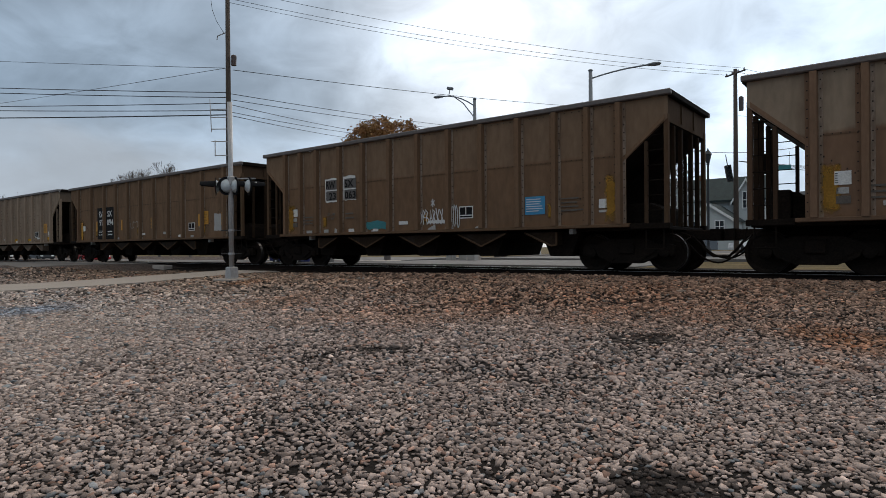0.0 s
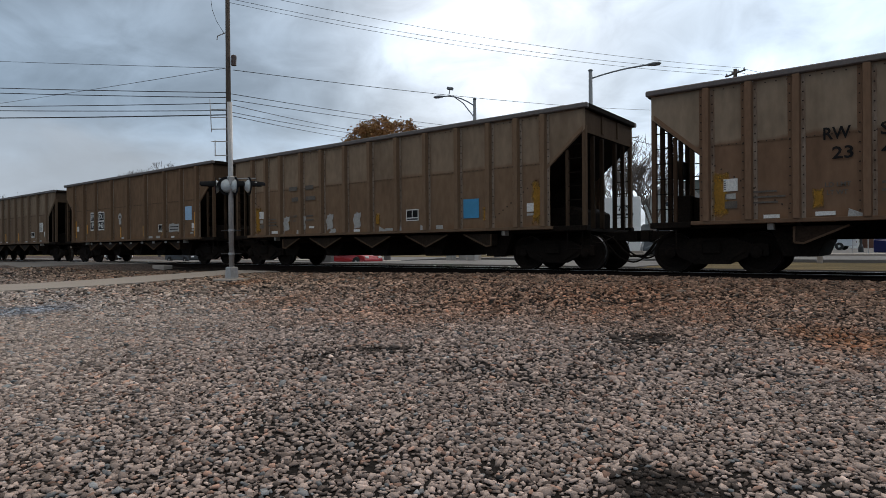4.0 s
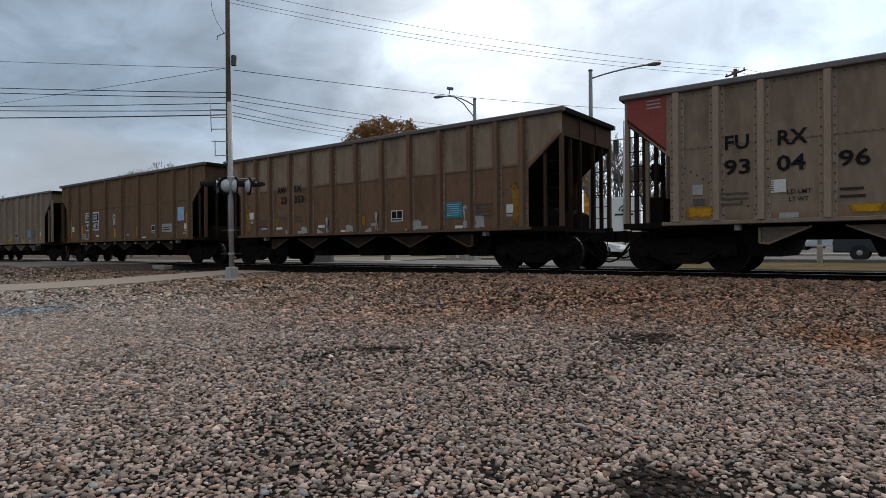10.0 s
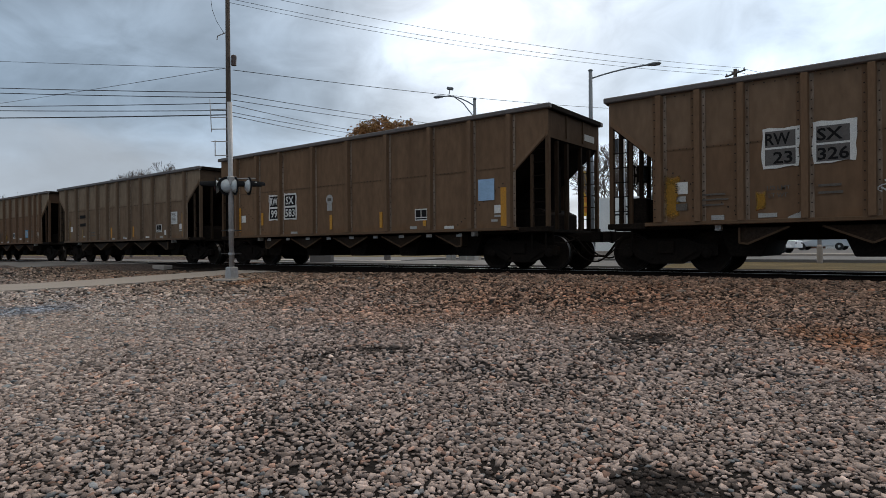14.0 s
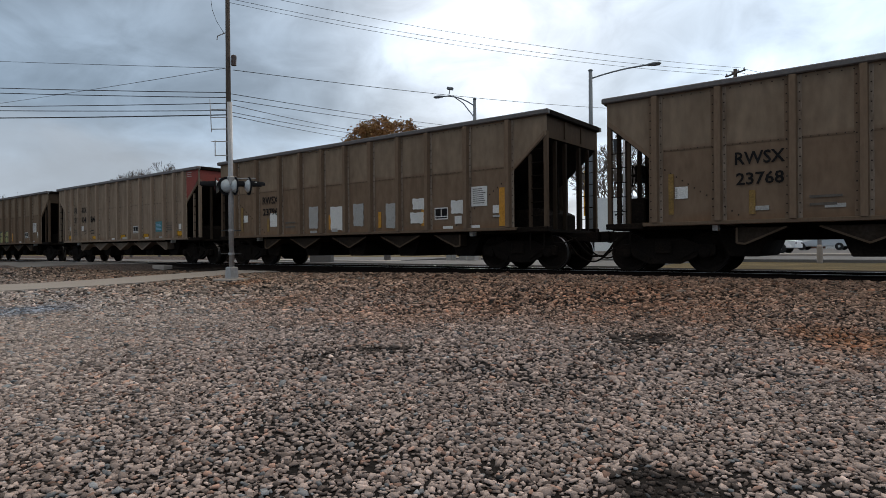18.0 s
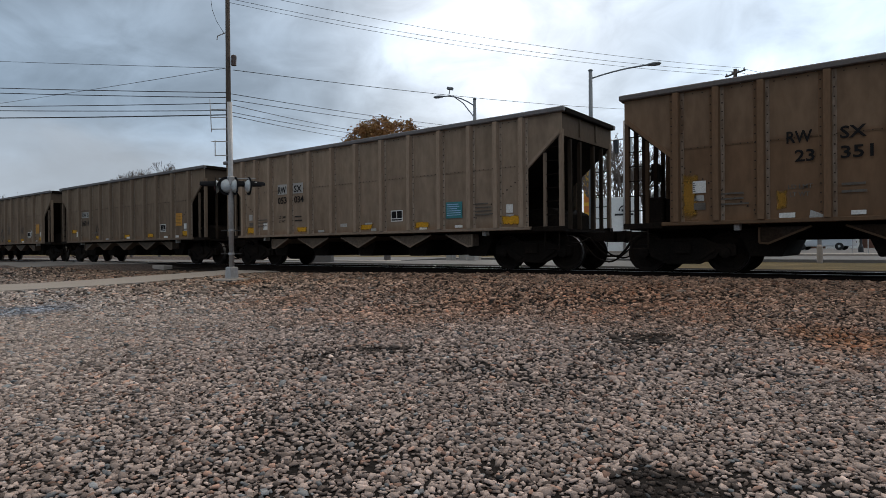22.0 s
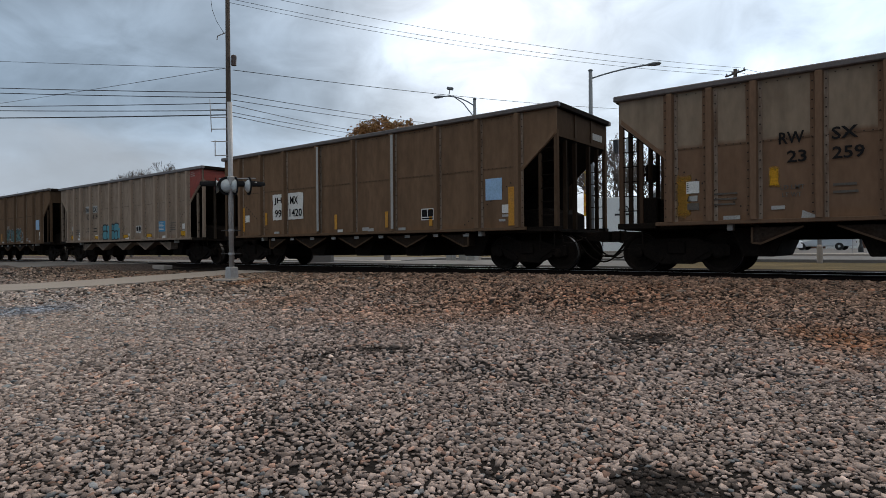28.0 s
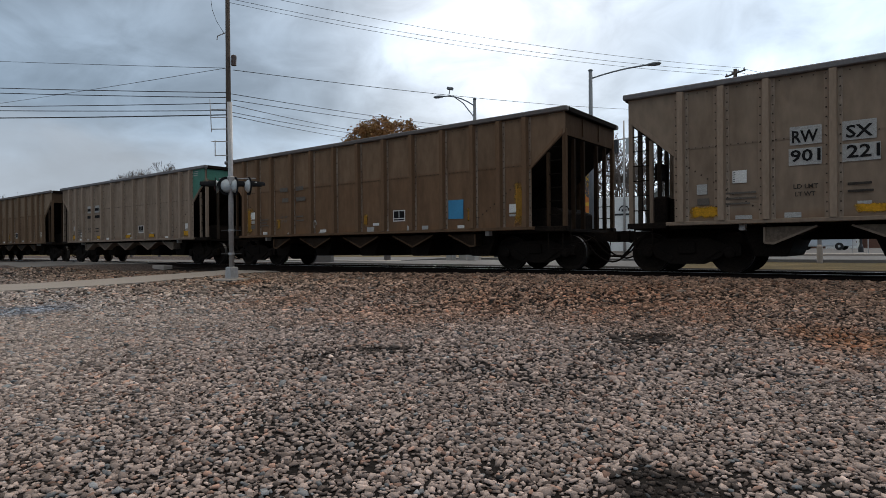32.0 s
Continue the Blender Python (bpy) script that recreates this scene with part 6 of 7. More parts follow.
    tube(rk, -right * 0.42 + Vector((-0.05, 0, 3.6)), -right * 0.42 + Vector((-0.05, 0, 4.05)), 0.014, 0.014, 6)
    tube(rk, (-0.05, 0, 3.62), Vector((-0.05, 0, 3.62)) - right * 0.42, 0.014, 0.014, 6)
    part("bracket", rk, M_GALV, t, "thin steel side brackets")


signal_mast()


# ---- poles, lamps and wires ----
def utility_pole(x, y, top, label, arms=((0.0, 2.4),), gear=()):
    z = 0.33
    t = thing("utility_pole", pose(x, y, z), label, "utility pole", "utility poles")
    part("pole", tube(B(), (0, 0, -0.5), (0, 0, top - z), 0.17, 0.11, 12), M_WOODP, t, smooth=True)
    for dz, w in arms:
        a = B()
        bevel(box(a, -w / 2, w / 2, -0.05, 0.05, top - z - 0.31 + dz, top - z - 0.22 + dz), 0.01)
        o = part("crossarm", a, M_WOODP, t)
        o.rotation_euler = (0, 0, -0.6)
        for k in (-0.45, -0.15, 0.15, 0.45):
            i = part("insulator", lathe(B(), [(0.03, 0), (0.05, 0.04), (0.05, 0.1), (0.02, 0.14)], 8, "z"), M_GALV, o)
            i.matrix_basis = pose(k * w, 0, top - z - 0.22 + dz)
    for zz, s in gear:
        g = part("transformer", lathe(B(), [(0.02, zz - s), (0.14, zz - s), (0.15, zz + s * 0.8), (0.06, zz + s)], 10, "z"), M_RUSTY, t, "small rusty grey pole-top can")
        g.matrix_basis = pose(0.3, 0.15, 0)
    return t


pole_near = utility_pole(-29.0, 3.4, 16.0, "tall dark wooden utility pole carrying many cables", ((0.0, 2.4),), ((10.85, 0.28),))
part("switch_gear", pipe(B(), [(-0.1, 0, 12.4), (-0.5, -0.3, 12.2), (-0.55, -0.3, 12.0)], 0.03), M_GALV, pole_near)
part("jumper_cable", pipe(B(), [(-0.71 + 0.06 * k * k, -0.55 + 0.047 * k * k, 14.2 - 0.62 * k) for k in range(4)], 0.013, 5), M_WIRE, pole_near)
utility_pole(-8.75, 26.1, 12.1, "dark wooden utility pole with one crossarm and a can", ((0.0, 1.6),), ((9.6, 0.45),))


def street_lamp(x, y, top, arm, label, camera_box=False):
    z = 0.33
    t = thing("street_lamp", pose(x, y, z), label, "street lamp", "street lamps")
    part("base", bevel(box(B(), -0.22, 0.22, -0.22, 0.22, -0.1, 0.5), 0.02), M_CONC, t, "concrete lamp base")
    part("column", tube(B(), (0, 0, 0.4), (0, 0, top - z), 0.13, 0.085, 12), M_LAMP, t, smooth=True)
    part("cap", lathe(B(), [(0.10, top - z), (0.11, top - z + 0.05), (0.03, top - z + 0.1)], 12, "z"), M_LAMP, t)
    a = B()
    pts = [Vector((0, 0, top - z - 0.35))] + [Vector((arm[0] * k, arm[1] * k, top - z - 0.35 + arm[2] * (1 - (1 - k) ** 2))) for k in (0.2, 0.4, 0.6, 0.8, 1.0)]
    pipe(a, pts, 0.035, 8)
    if camera_box:
        pipe(a, [Vector((0, 0, top - z - 1.0)), Vector((arm[0] * 0.35, arm[1] * 0.35, top - z - 0.35 + arm[2] * 0.3)), Vector((arm[0] * 0.62, arm[1] * 0.62, top - z - 0.35 + arm[2] * 0.84))], 0.03, 8)
    part("arm", a, M_LAMP, t)
    e = pts[-1]
    h = B()
    d = Vector((arm[0], arm[1], 0)).normalized()
    lathe(h, [(0.03, -0.1), (0.10, 0.0), (0.15, 0.25), (0.12, 0.48), (0.02, 0.56)], 12, "x")
    for v in h.verts:
        v.co.z *= 0.55
    o = part("lamp_head", h, M_LAMP, t, "grey cobra lamp head", smooth=True)
    o.matrix_basis = Matrix.Translation(e) @ d.to_track_quat("X", "Z").to_matrix().to_4x4()
    if camera_box:
        c = B()
        tube(c, (0, 0, 0), (0, 0, 0.35), 0.025, 0.025, 8)
        bevel(box(c, -0.18, 0.18, -0.08, 0.08, 0.3, 0.45), 0.02)
        o = part("traffic_camera", c, M_LAMP, t, "small grey traffic camera")
        o.matrix_basis = Matrix.Translation(pts[-2] + Vector((0, 0, 0.05))) @ pose(0, 0, 0, 0, 12, 20)


street_lamp(-11.74, 11.11, 9.15, (2.5, 0.5, 0.28), "grey steel street lamp with a long side arm")
street_lamp(-18.84, 11.93, 9.1, (-1.9, -0.4, 0.75), "grey steel street lamp with a braced arm and camera", True)

WIRES = [(-46.84, -6.02, 10.95, -29.1, 3.33, 9.47, 0.05), (-46.84, -6.02, 10.65, -29.1, 3.32, 9.2, 0.05), (-46.85, -6.03, 9.69, -29.1, 3.32, 8.89, 0.05),
         (-46.85, -6.03, 9.5, -29.11, 3.32, 8.5, 0.05), (-46.85, -6.03, 9.0, -29.11, 3.32, 8.27, 0.05), (-65.05, -2.42, 17.08, -29.09, 3.33, 10.78, 0.05),
         (-78.09, 0.11, 14.63, -29.09, 3.33, 10.78, 0.1)]
WIRES_FAR = [(-28.86, 3.51, 9.39, -36.47, 32.43, 13.18, 0.1), (-28.86, 3.51, 9.07, -37.36, 31.74, 12.91, 0.1), (-28.86, 3.51, 8.8, -43.12, 27.27, 12.64, 0.1),
             (-28.87, 3.51, 8.41, -43.12, 27.26, 12.36, 0.1), (-28.87, 3.5, 8.22, -43.12, 27.26, 11.8, 0.1), (-28.81, 3.56, 10.68, -22.89, 61.98, 17.81, 0.5)]
WIRES_STREET = [(-28.93, 3.47, 14.3, -9.29, 25.68, 11.74, 0.55), (-28.93, 3.47, 14.51, -8.87, 26.01, 11.95, 0.55), (-28.93, 3.47, 15.03, -8.28, 26.47, 12.16, 0.55),
                (-8.7, 26.14, 11.95, 4.12, 25.96, 7.07, 0.3), (-8.33, 26.43, 12.12, 4.13, 25.96, 7.77, 0.3), (-8.71, 26.12, 9.18, 4.67, 31.45, 7.97, 0.2)]
WIRES_BACK = [(-13.78, 50.05, 9.42, 9.59, 80.86, 9.96, 0.6), (-13.78, 50.05, 9.42, 9.59, 80.86, 9.43, 0.6), (-13.78, 50.05, 9.42, 9.59, 80.85, 8.91, 0.6), (-13.78, 50.05, 9.42, 9.58, 80.85, 7.99, 0.6)]


def wire(w, r):
    a, b, sag = Vector(w[:3]), Vector(w[3:6]), w[6]
    n = 14
    bm = B()
    pipe(bm, [a.lerp(b, k / n) - Vector((0, 0, sag * 4 * (k / n) * (1 - k / n))) for k in range(n + 1)], r, 5)
    tagged(part("overhead_cable", bm, M_WIRE), "thin black overhead cable strung between poles", "cable", "overhead cables")


for k, w in enumerate(WIRES):
    wire(w, 0.032 if k == 4 else 0.022 if k < 5 else 0.014)
for w in WIRES_FAR:
    wire(w, 0.018)
for w in WIRES_STREET:
    wire(w, 0.011)
for w in WIRES_BACK:
    wire(w, 0.03)


# ---- trees ----
def limbs(bm, base, way, length, r, depth, rng, tips, spread=0.55):
    end = base + way * length
    tube(bm, base, end, r, r * 0.62, 6 if r > 0.04 else 4, False)
    tips.append((end, r))
    if depth == 0:
        return
    for k in range(rng.choice((2, 3))):
        d = (way + Vector((rng.uniform(-1, 1), rng.uniform(-1, 1), rng.uniform(-0.35, 0.75))) * spread).normalized()
        limbs(bm, end - way * length * rng.uniform(0, 0.25), d, length * rng.uniform(0.62, 0.85), max(r * 0.64, 0.016), depth - 1, rng, tips, spread)


def tree(x, y, height, label, seed, leaves=0, depth=5, trunk=0.28, first=0.28, spread=0.55, leaf=0.16, ground_z=0.33):
    rng = random.Random(seed)
    t = thing("tree", pose(x, y, ground_z), label, "tree", "trees beyond the street")
    bm = B()
    tube(bm, (0, 0, -1.2), (0, 0, height * first), trunk, trunk * 0.8, 10, False)
    part("trunk", bm, M_BARK, t)
    tips = []
    bm = B()
    for k in range(4 if leaves else 3):
        a = k * 6.28 / (4 if leaves else 3) + rng.uniform(-0.4, 0.4)
        limbs(bm, Vector((0, 0, height * first * 0.96)), Vector((math.cos(a) * 0.55, math.sin(a) * 0.55, 1)).normalized(), height * (1 - first) * 0.30, trunk * 0.6, depth, rng, tips, spread)
    part("branching", bm, M_BARK, t)
    if leaves:
        bm = B()
        pick = [p[0] for p in tips if p[1] < trunk * 0.3]
        clumps = [rng.choice(pick) for k in range(leaves // 60)]
        while len(clumps) < leaves // 24:         # fill out a rounded crown with uneven gaps
            q = Vector((rng.uniform(-1, 1), rng.uniform(-1, 1), rng.uniform(-1, 1)))
            if 0.45 < q.length < 1.0 and noise.noise(q * 2.4) > -0.12:
                clumps.append(Vector((q.x * 4.45, q.y * 4.45, height * 0.735 + q.z * height * 0.25)))
        for k in range(leaves):
            c = rng.choice(clumps) + Vector((rng.gauss(0, 0.26), rng.gauss(0, 0.26), rng.gauss(0, 0.2)))
            n = Vector((rng.gauss(0, 1), rng.gauss(0, 1), rng.gauss(0, 1))).normalized()
            u = n.orthogonal().normalized(); w = n.cross(u)
            s = leaf * rng.uniform(0.6, 1.3)
            bm.faces.new([bm.verts.new(c + q) for q in (u * s, w * s * 0.6, -u * s, -w * s * 0.6)])
        tagged(part("crown", bm, M_LEAF, t), "russet and green autumn leaves", kind="stuff")
    return t


tree(-41.3, 28.9, 13.9, "round-crowned tree in russet autumn leaf", 5, 24000, 4, 0.35, 0.5, 0.35, 0.14)
tree(-17.8, 27.9, 8.9, "bare branching street tree without leaves", 7, 0, 6, 0.2, 0.22, 0.8)
tree(-18.6, 32.0, 8.2, "bare branching street tree without leaves", 9, 0, 6, 0.19, 0.22, 0.8)
tree(-15.6, 30.5, 8.4, "small bare street tree without leaves", 15, 0, 6, 0.13, 0.25, 0.8)
tree(-19.8, 36.5, 11.5, "bare branching tree with many fine twigs", 17, 0, 6, 0.2, 0.24, 0.75)
tree(-22.6, 40.0, 11.5, "bare branching tree with many fine twigs", 19, 0, 6, 0.2, 0.24, 0.75)
tree(-20.6, 46.0, 10.5, "bare tree beside the houses", 12, 0, 5, 0.2, 0.3, 0.5)
for k, (x, y, h) in enumerate(((-100.7, 36.2, 15.2), (-96.0, 39.0, 14.3), (-104.0, 33.0, 14.4), (-108.0, 42.0, 15.6), (-90.0, 41.0, 13.3))):
    tree(x, y, h, "bare treetop far beyond the crossing", 30 + k, 0, 7, 0.25, 0.4, 0.6)
tree(-143.0, 26.0, 13.2, "dark bare tree in the far distance", 41, 0, 5, 0.3, 0.4, 0.6)


# ---- houses and roadside things ----
def window(parent, x, y, z, w, h):
    f = B()
    for a in ((-w / 2 - 0.08, -w / 2, -h / 2, h / 2), (w / 2, w / 2 + 0.08, -h / 2, h / 2), (-w / 2 - 0.08, w / 2 + 0.08, h / 2, h / 2 + 0.1), (-w / 2 - 0.08, w / 2 + 0.08, -h / 2 - 0.1, -h / 2), (-0.03, 0.03, -h / 2, h / 2), (-w / 2, w / 2, -0.03, 0.03)):
        box(f, a[0], a[1], -0.07, 0.02, a[2], a[3])
    o = part("window", f, M_TRIMW, parent, "white window frame")
    o.matrix_basis = pose(x, y, z)
    g = part("pane", box(B(), -w / 2, w / 2, -0.02, 0.01, -h / 2, h / 2), M_GLASS, o)
    return o


def house(x, y, w, d, eave, ridge, label, wall=M_SIDING, roof=M_ROOF, turn=0.0, porch=True):
    """A gabled house, its gable end towards the street."""
    t = thing("house", pose(x, y, 0.33, 0, 0, turn), label, "house", "houses beyond the street")
    part("wall", prism(B(), [(-w / 2, 0), (w / 2, 0), (w / 2, eave), (0, ridge), (-w / 2, eave)], 0, d), wall, t)
    o = 0.45
    sl = (ridge - eave) / (w / 2)
    for s in (-1, 1):
        part("roof", prism(B(), [(0, ridge + 0.02), (0, ridge + 0.24), (s * (w / 2 + o), eave - sl * o + 0.22), (s * (w / 2 + o), eave - sl * o)], -0.5, d + 0.5), roof, t)
        part("bargeboard", prism(B(), [(0, ridge - 0.12), (0, ridge + 0.26), (s * (w / 2 + o), eave - sl * o + 0.24), (s * (w / 2 + o), eave - sl * o - 0.14)], -0.58, -0.505), M_TRIMW, t)
    for k in range(8):
        part("siding_board", box(B(), -w / 2 - 0.02, w / 2 + 0.02, -0.02, 0, 3.2 + k * 0.28, 3.22 + k * 0.28), M_TRIMW, t)
    window(t, -0.5, -0.03, eave - 0.1, 0.75, 1.3); window(t, 0.5, -0.03, eave - 0.1, 0.75, 1.3)
    window(t, -w * 0.28, -0.03, 1.8, 1.0, 1.4); window(t, w * 0.28, -0.03, 1.8, 1.0, 1.4)
    if porch:
        part("porch_roof", prism(B(), [(-2.2, 2.7), (0, 3.5), (0, 3.3), (-2.2, 2.5)], -w / 2 - 0.3, w / 2 + 0.3, "x"), roof, t)
        part("porch_beam", box(B(), -w / 2 - 0.2, w / 2 + 0.2, -2.1, -1.95, 2.35, 2.55), M_TRIMW, t)
        for k in (-1, -0.35, 0.35, 1):
            part("porch_column", box(B(), k * w / 2 - 0.12, k * w / 2 + 0.12, -2.12, -1.9, 0, 2.35), M_TRIMW, t)
    return t


house(-24.0, 62.0, 6.2, 9, 6.4, 8.9, "pale grey two-storey house with a white-trimmed gable")
M_GREENROOF = material("dark_green_shingles", (0.028, 0.04, 0.04), 0.9, grain=25, vary=0.35, bump=0.4)


def long_house():
    """A house whose ridge runs along the street, with a cross gable and a gabled porch."""
    t = thing("house", pose(-19.3, 66.0, 0.33), "grey house with a dark green roof, cross gable and porch", "house", "houses beyond the street")
    part("wall", box(B(), -5.0, 5.0, 0, 9, 0, 6.4), M_SIDING, t)
    part("roof", prism(B(), [(-0.6, 6.1), (-0.6, 6.35), (4.5, 9.6), (9.6, 6.35), (9.6, 6.1), (4.5, 9.3)], -5.5, 5.5, "x"), M_GREENROOF, t)

    def gable(name, x, y0, y1, w, eave, ridge):
        g = part(name, prism(B(), [(x - w / 2, 0), (x + w / 2, 0), (x + w / 2, eave), (x, ridge), (x - w / 2, eave)], y0, y1), M_SIDING, t)
        sl = (ridge - eave) / (w / 2)
        for s in (-1, 1):
            e = s * (w / 2 + 0.35)
            part("gable_roof", prism(B(), [(x, ridge + 0.03), (x, ridge + 0.2), (x + e, eave - sl * 0.35 + 0.18), (x + e, eave - sl * 0.35)], y0 - 0.3, y1), M_GREENROOF, g)
            part("bargeboard", prism(B(), [(x, ridge - 0.1), (x, ridge + 0.22), (x + e, eave - sl * 0.35 + 0.2), (x + e, eave - sl * 0.35 - 0.12)], y0 - 0.38, y0 - 0.305), M_TRIMW, g)
    gable("cross_gable", 3.5, -1.2, 4.0, 2.7, 6.3, 8.6)
    gable("porch", 0.4, -6.0, -0.01, 5.2, 3.7, 5.5)
    window(t, 3.5, -1.23, 6.2, 0.7, 1.9)
    for x in (-1.0, 1.6):
        window(t, x, -6.03, 2.9, 0.9, 1.3)
    for x in (-3.6, -2.2):
        window(t, x, -0.03, 4.6, 0.9, 1.4)
    part("chimney", box(B(), -3.4, -2.7, 4.2, 4.9, 8.6, 10.1), M_BRICK, t)


long_house()
tb = thing("dark_building", pose(-1.0, 86.0, 0.33), "low brown brick building with a dark shingled roof", "building")
part("wall", box(B(), -16, 14, 0, 14, 0, 5.4), M_BRICK, tb)
part("roof", prism(B(), [(-0.6, 5.4), (7.0, 9.0), (14.6, 5.4)], -16.5, 14.5, "x"), M_ROOF, tb)
part("chimney", box(B(), 0.5, 1.4, 6.2, 7.1, 8.0, 10.2), M_BRICK, tb)
for k in range(6):
    window(tb, -12 + 4.6 * k, -0.03, 2.4, 1.3, 1.6)
house(-7.4, 80.0, 3.6, 5, 3.2, 5.3, "small white cottage with a steep gable", M_TRIMW, M_ROOF, 0, False)


def sign_wall():
    t = thing("monument_sign", pose(-17.2, 26.9, 0.33, 0, 0, 12), "long white monument sign with a dark arched emblem", "sign")
    part("panel", bevel(box(B(), -1.5, 1.95, 0, 0.5, 0.35, 4.25), 0.03), M_TRIMW, t)
    part("plinth", bevel(box(B(), -1.7, 2.15, -0.1, 0.6, -0.1, 0.36), 0.03), M_CONC, t)
    e = B()
    for k in range(10):
        a, b = math.pi * k / 10, math.pi * (k + 1) / 10
        tube(e, (0.85 + 0.34 * math.cos(a), -0.03, 3.25 + 0.36 * math.sin(a)), (0.85 + 0.34 * math.cos(b), -0.03, 3.25 + 0.36 * math.sin(b)), 0.045, 0.045, 6)
    box(e, 0.2, 1.5, -0.03, 0.0, 2.92, 3.06)
    box(e, 0.68, 1.02, -0.03, 0.0, 3.2, 3.36)
    part("emblem", e, M_BLKP, t, "dark arched emblem over a bar")


sign_wall()
yt = thing("yellow_sign", pose(-23.34, 36.28, 0.33), "tall yellow pylon sign with blank panels", "sign")
part("panel", bevel(box(B(), -0.32, 0.32, -0.15, 0.15, 3.5, 7.6), 0.03), M_SIGNY, yt)
for z in (3.8, 4.7, 5.6):
    part("writing", box(B(), -0.22, 0.22, -0.165, -0.152, z, z + 0.6), plain("orange_panel", (0.5, 0.16, 0.03)), yt)
part("post", tube(B(), (0, 0, 0), (0, 0, 3.6), 0.12, 0.12, 10), M_GALV, yt)


def traffic_signal():
    t = thing("traffic_signal", pose(-4.86, 31.6, 0.33), "black signal head and blank street sign hung on a span cable", "traffic signal", "traffic signals")
    part("pole", tube(B(), (0, 0, 0), (0, 0, 8.4), 0.13, 0.09, 12), M_GALV, t, smooth=True)
    part("span_cable", pipe(B(), [(-11.45 * k / 12, -4.6 * k / 12, 7.4 + 1.1 * k / 12 - 3.4 * (k / 12) * (1 - k / 12)) for k in range(13)], 0.02, 5), M_WIRE, t)
    part("street_sign", box(B(), -2.6, -1.5, -0.86, -0.82, 5.75, 6.05), M_TEAL, t, "blank teal street sign")
    for x in (-2.5, -1.6):
        part("hanger", tube(B(), (x, -0.84, 6.0), (x, -0.84, 6.95), 0.015, 0.015, 5), M_WIRE, t)
    hd = part("signal_head", bevel(box(B(), -0.2, 0.2, -0.14, 0.14, -1.15, 0), 0.03), M_BLKP, t, "three-light signal head")
    hd.matrix_basis = pose(-5.15, -2.05, 6.2, 0, -9, 25)
    part("hanger", tube(B(), (0, 0, -0.02), (0, 0, 0.75), 0.03, 0.03, 6), M_BLKP, hd)
    for i in range(3):
        part("visor", tube(B(), (0, -0.12, -0.2 - 0.36 * i), (0, -0.34, -0.21 - 0.36 * i), 0.13, 0.13, 12, False), M_BLKP, hd)
    part("signal_head", bevel(box(B(), -0.5, -0.14, -0.44, -0.16, 2.75, 3.85), 0.03), M_SIGNY, t, "yellow three-light signal head")
    m = thing("traffic_signal", pose(-16.31, 27.0, 0.33), "grey signal mast with a short arm and box", "traffic signal", "traffic signals")
    part("pole", tube(B(), (0, 0, 0), (0, 0, 9.7), 0.10, 0.05, 12), M_GALV, m, smooth=True)
    part("mast_arm", tube(B(), (-1.1, 0.2, 8.42), (1.1, -0.2, 8.38), 0.05, 0.05, 8), M_GALV, m)
    hd = part("signal_head", bevel(box(B(), -0.2, 0.2, -0.15, 0.15, -1.1, 0), 0.03), M_HOOD, m, "pale signal box")
    hd.matrix_basis = pose(0.45, -0.2, 8.4)
    part("hanger", tube(B(), (0, 0.1, -0.05), (0, 0.1, 0.1), 0.04, 0.04, 6), M_BLKP, hd)
    hd = part("signal_head", bevel(box(B(), -0.17, 0.17, -0.14, 0.14, -1.0, 0), 0.03), M_BLKP, m, "dark signal box")
    hd.matrix_basis = pose(-0.6, 0.05, 8.4)


traffic_signal()


def lantern(x, y, h):
    t = thing("lantern_post", pose(x, y, 0.33), "black cast lantern post in an old style", "street lamp", "lantern posts")
    part("post", lathe(B(), [(0.18, 0), (0.16, 0.5), (0.08, 0.7), (0.06, h - 1.0), (0.11, h - 0.95), (0.05, h - 0.9)], 10, "z"), M_BLKP, t)
    part("lantern", lathe(B(), [(0.10, h - 0.9), (0.2, h - 0.4), (0.24, h - 0.38), (0.05, h - 0.1), (0.02, h)], 8, "z"), M_BLKP, t)
    part("globe", lathe(B(), [(0.08, h - 0.85), (0.17, h - 0.42)], 8, "z"), M_TRIMW, t)


lantern(-9.6, 22.9, 6.5)
lantern(-2.84, 35.7, 4.9)
for x, y, w, d, h, lab, m in ((-19.9, 11.1, 0.42, 0.4, 0.62, "small pale utility cabinet", M_GREYV), (-19.3, 11.5, 0.5, 0.4, 0.55, "small pale utility cabinet", M_GREYV), (-18.3, 10.9, 0.45, 0.4, 0.6, "small pale utility cabinet", M_GREYV),
                              (-7.25, 12.0, 0.42, 0.4, 0.85, "small dark utility pedestal", M_BLKP)):
    t = thing("utility_cabinet", pose(x, y, 0.33), lab, "utility cabinet", "utility cabinets")
    part("body", bevel(box(B(), -w / 2, w / 2, -d / 2, d / 2, -0.1, h), 0.03), m, t)
    part("lid", bevel(box(B(), -w / 2 - 0.03, w / 2 + 0.03, -d / 2 - 0.03, d / 2 + 0.03, h, h + 0.06), 0.02), m, t)
bo = part("bollard", lathe(B(), [(0.10, -0.1), (0.10, 0.62), (0.08, 0.67), (0.03, 0.7)], 14, "z"), M_CONC)
bo.matrix_basis = pose(-2.77, 11.5, 0.33)
tagged(bo, "pale round-topped bollard beside the street", "bollard")
lw = part("low_wall", bevel(box(B(), -29.2, -27.3, 9.0, 9.3, -0.5, 0.7), 0.03), M_ROAD)
pd = part("concrete_pad", bevel(box(B(), -26.4, -25.4, -2.1, -1.7, 0.1, 0.37), 0.02), M_CONC)
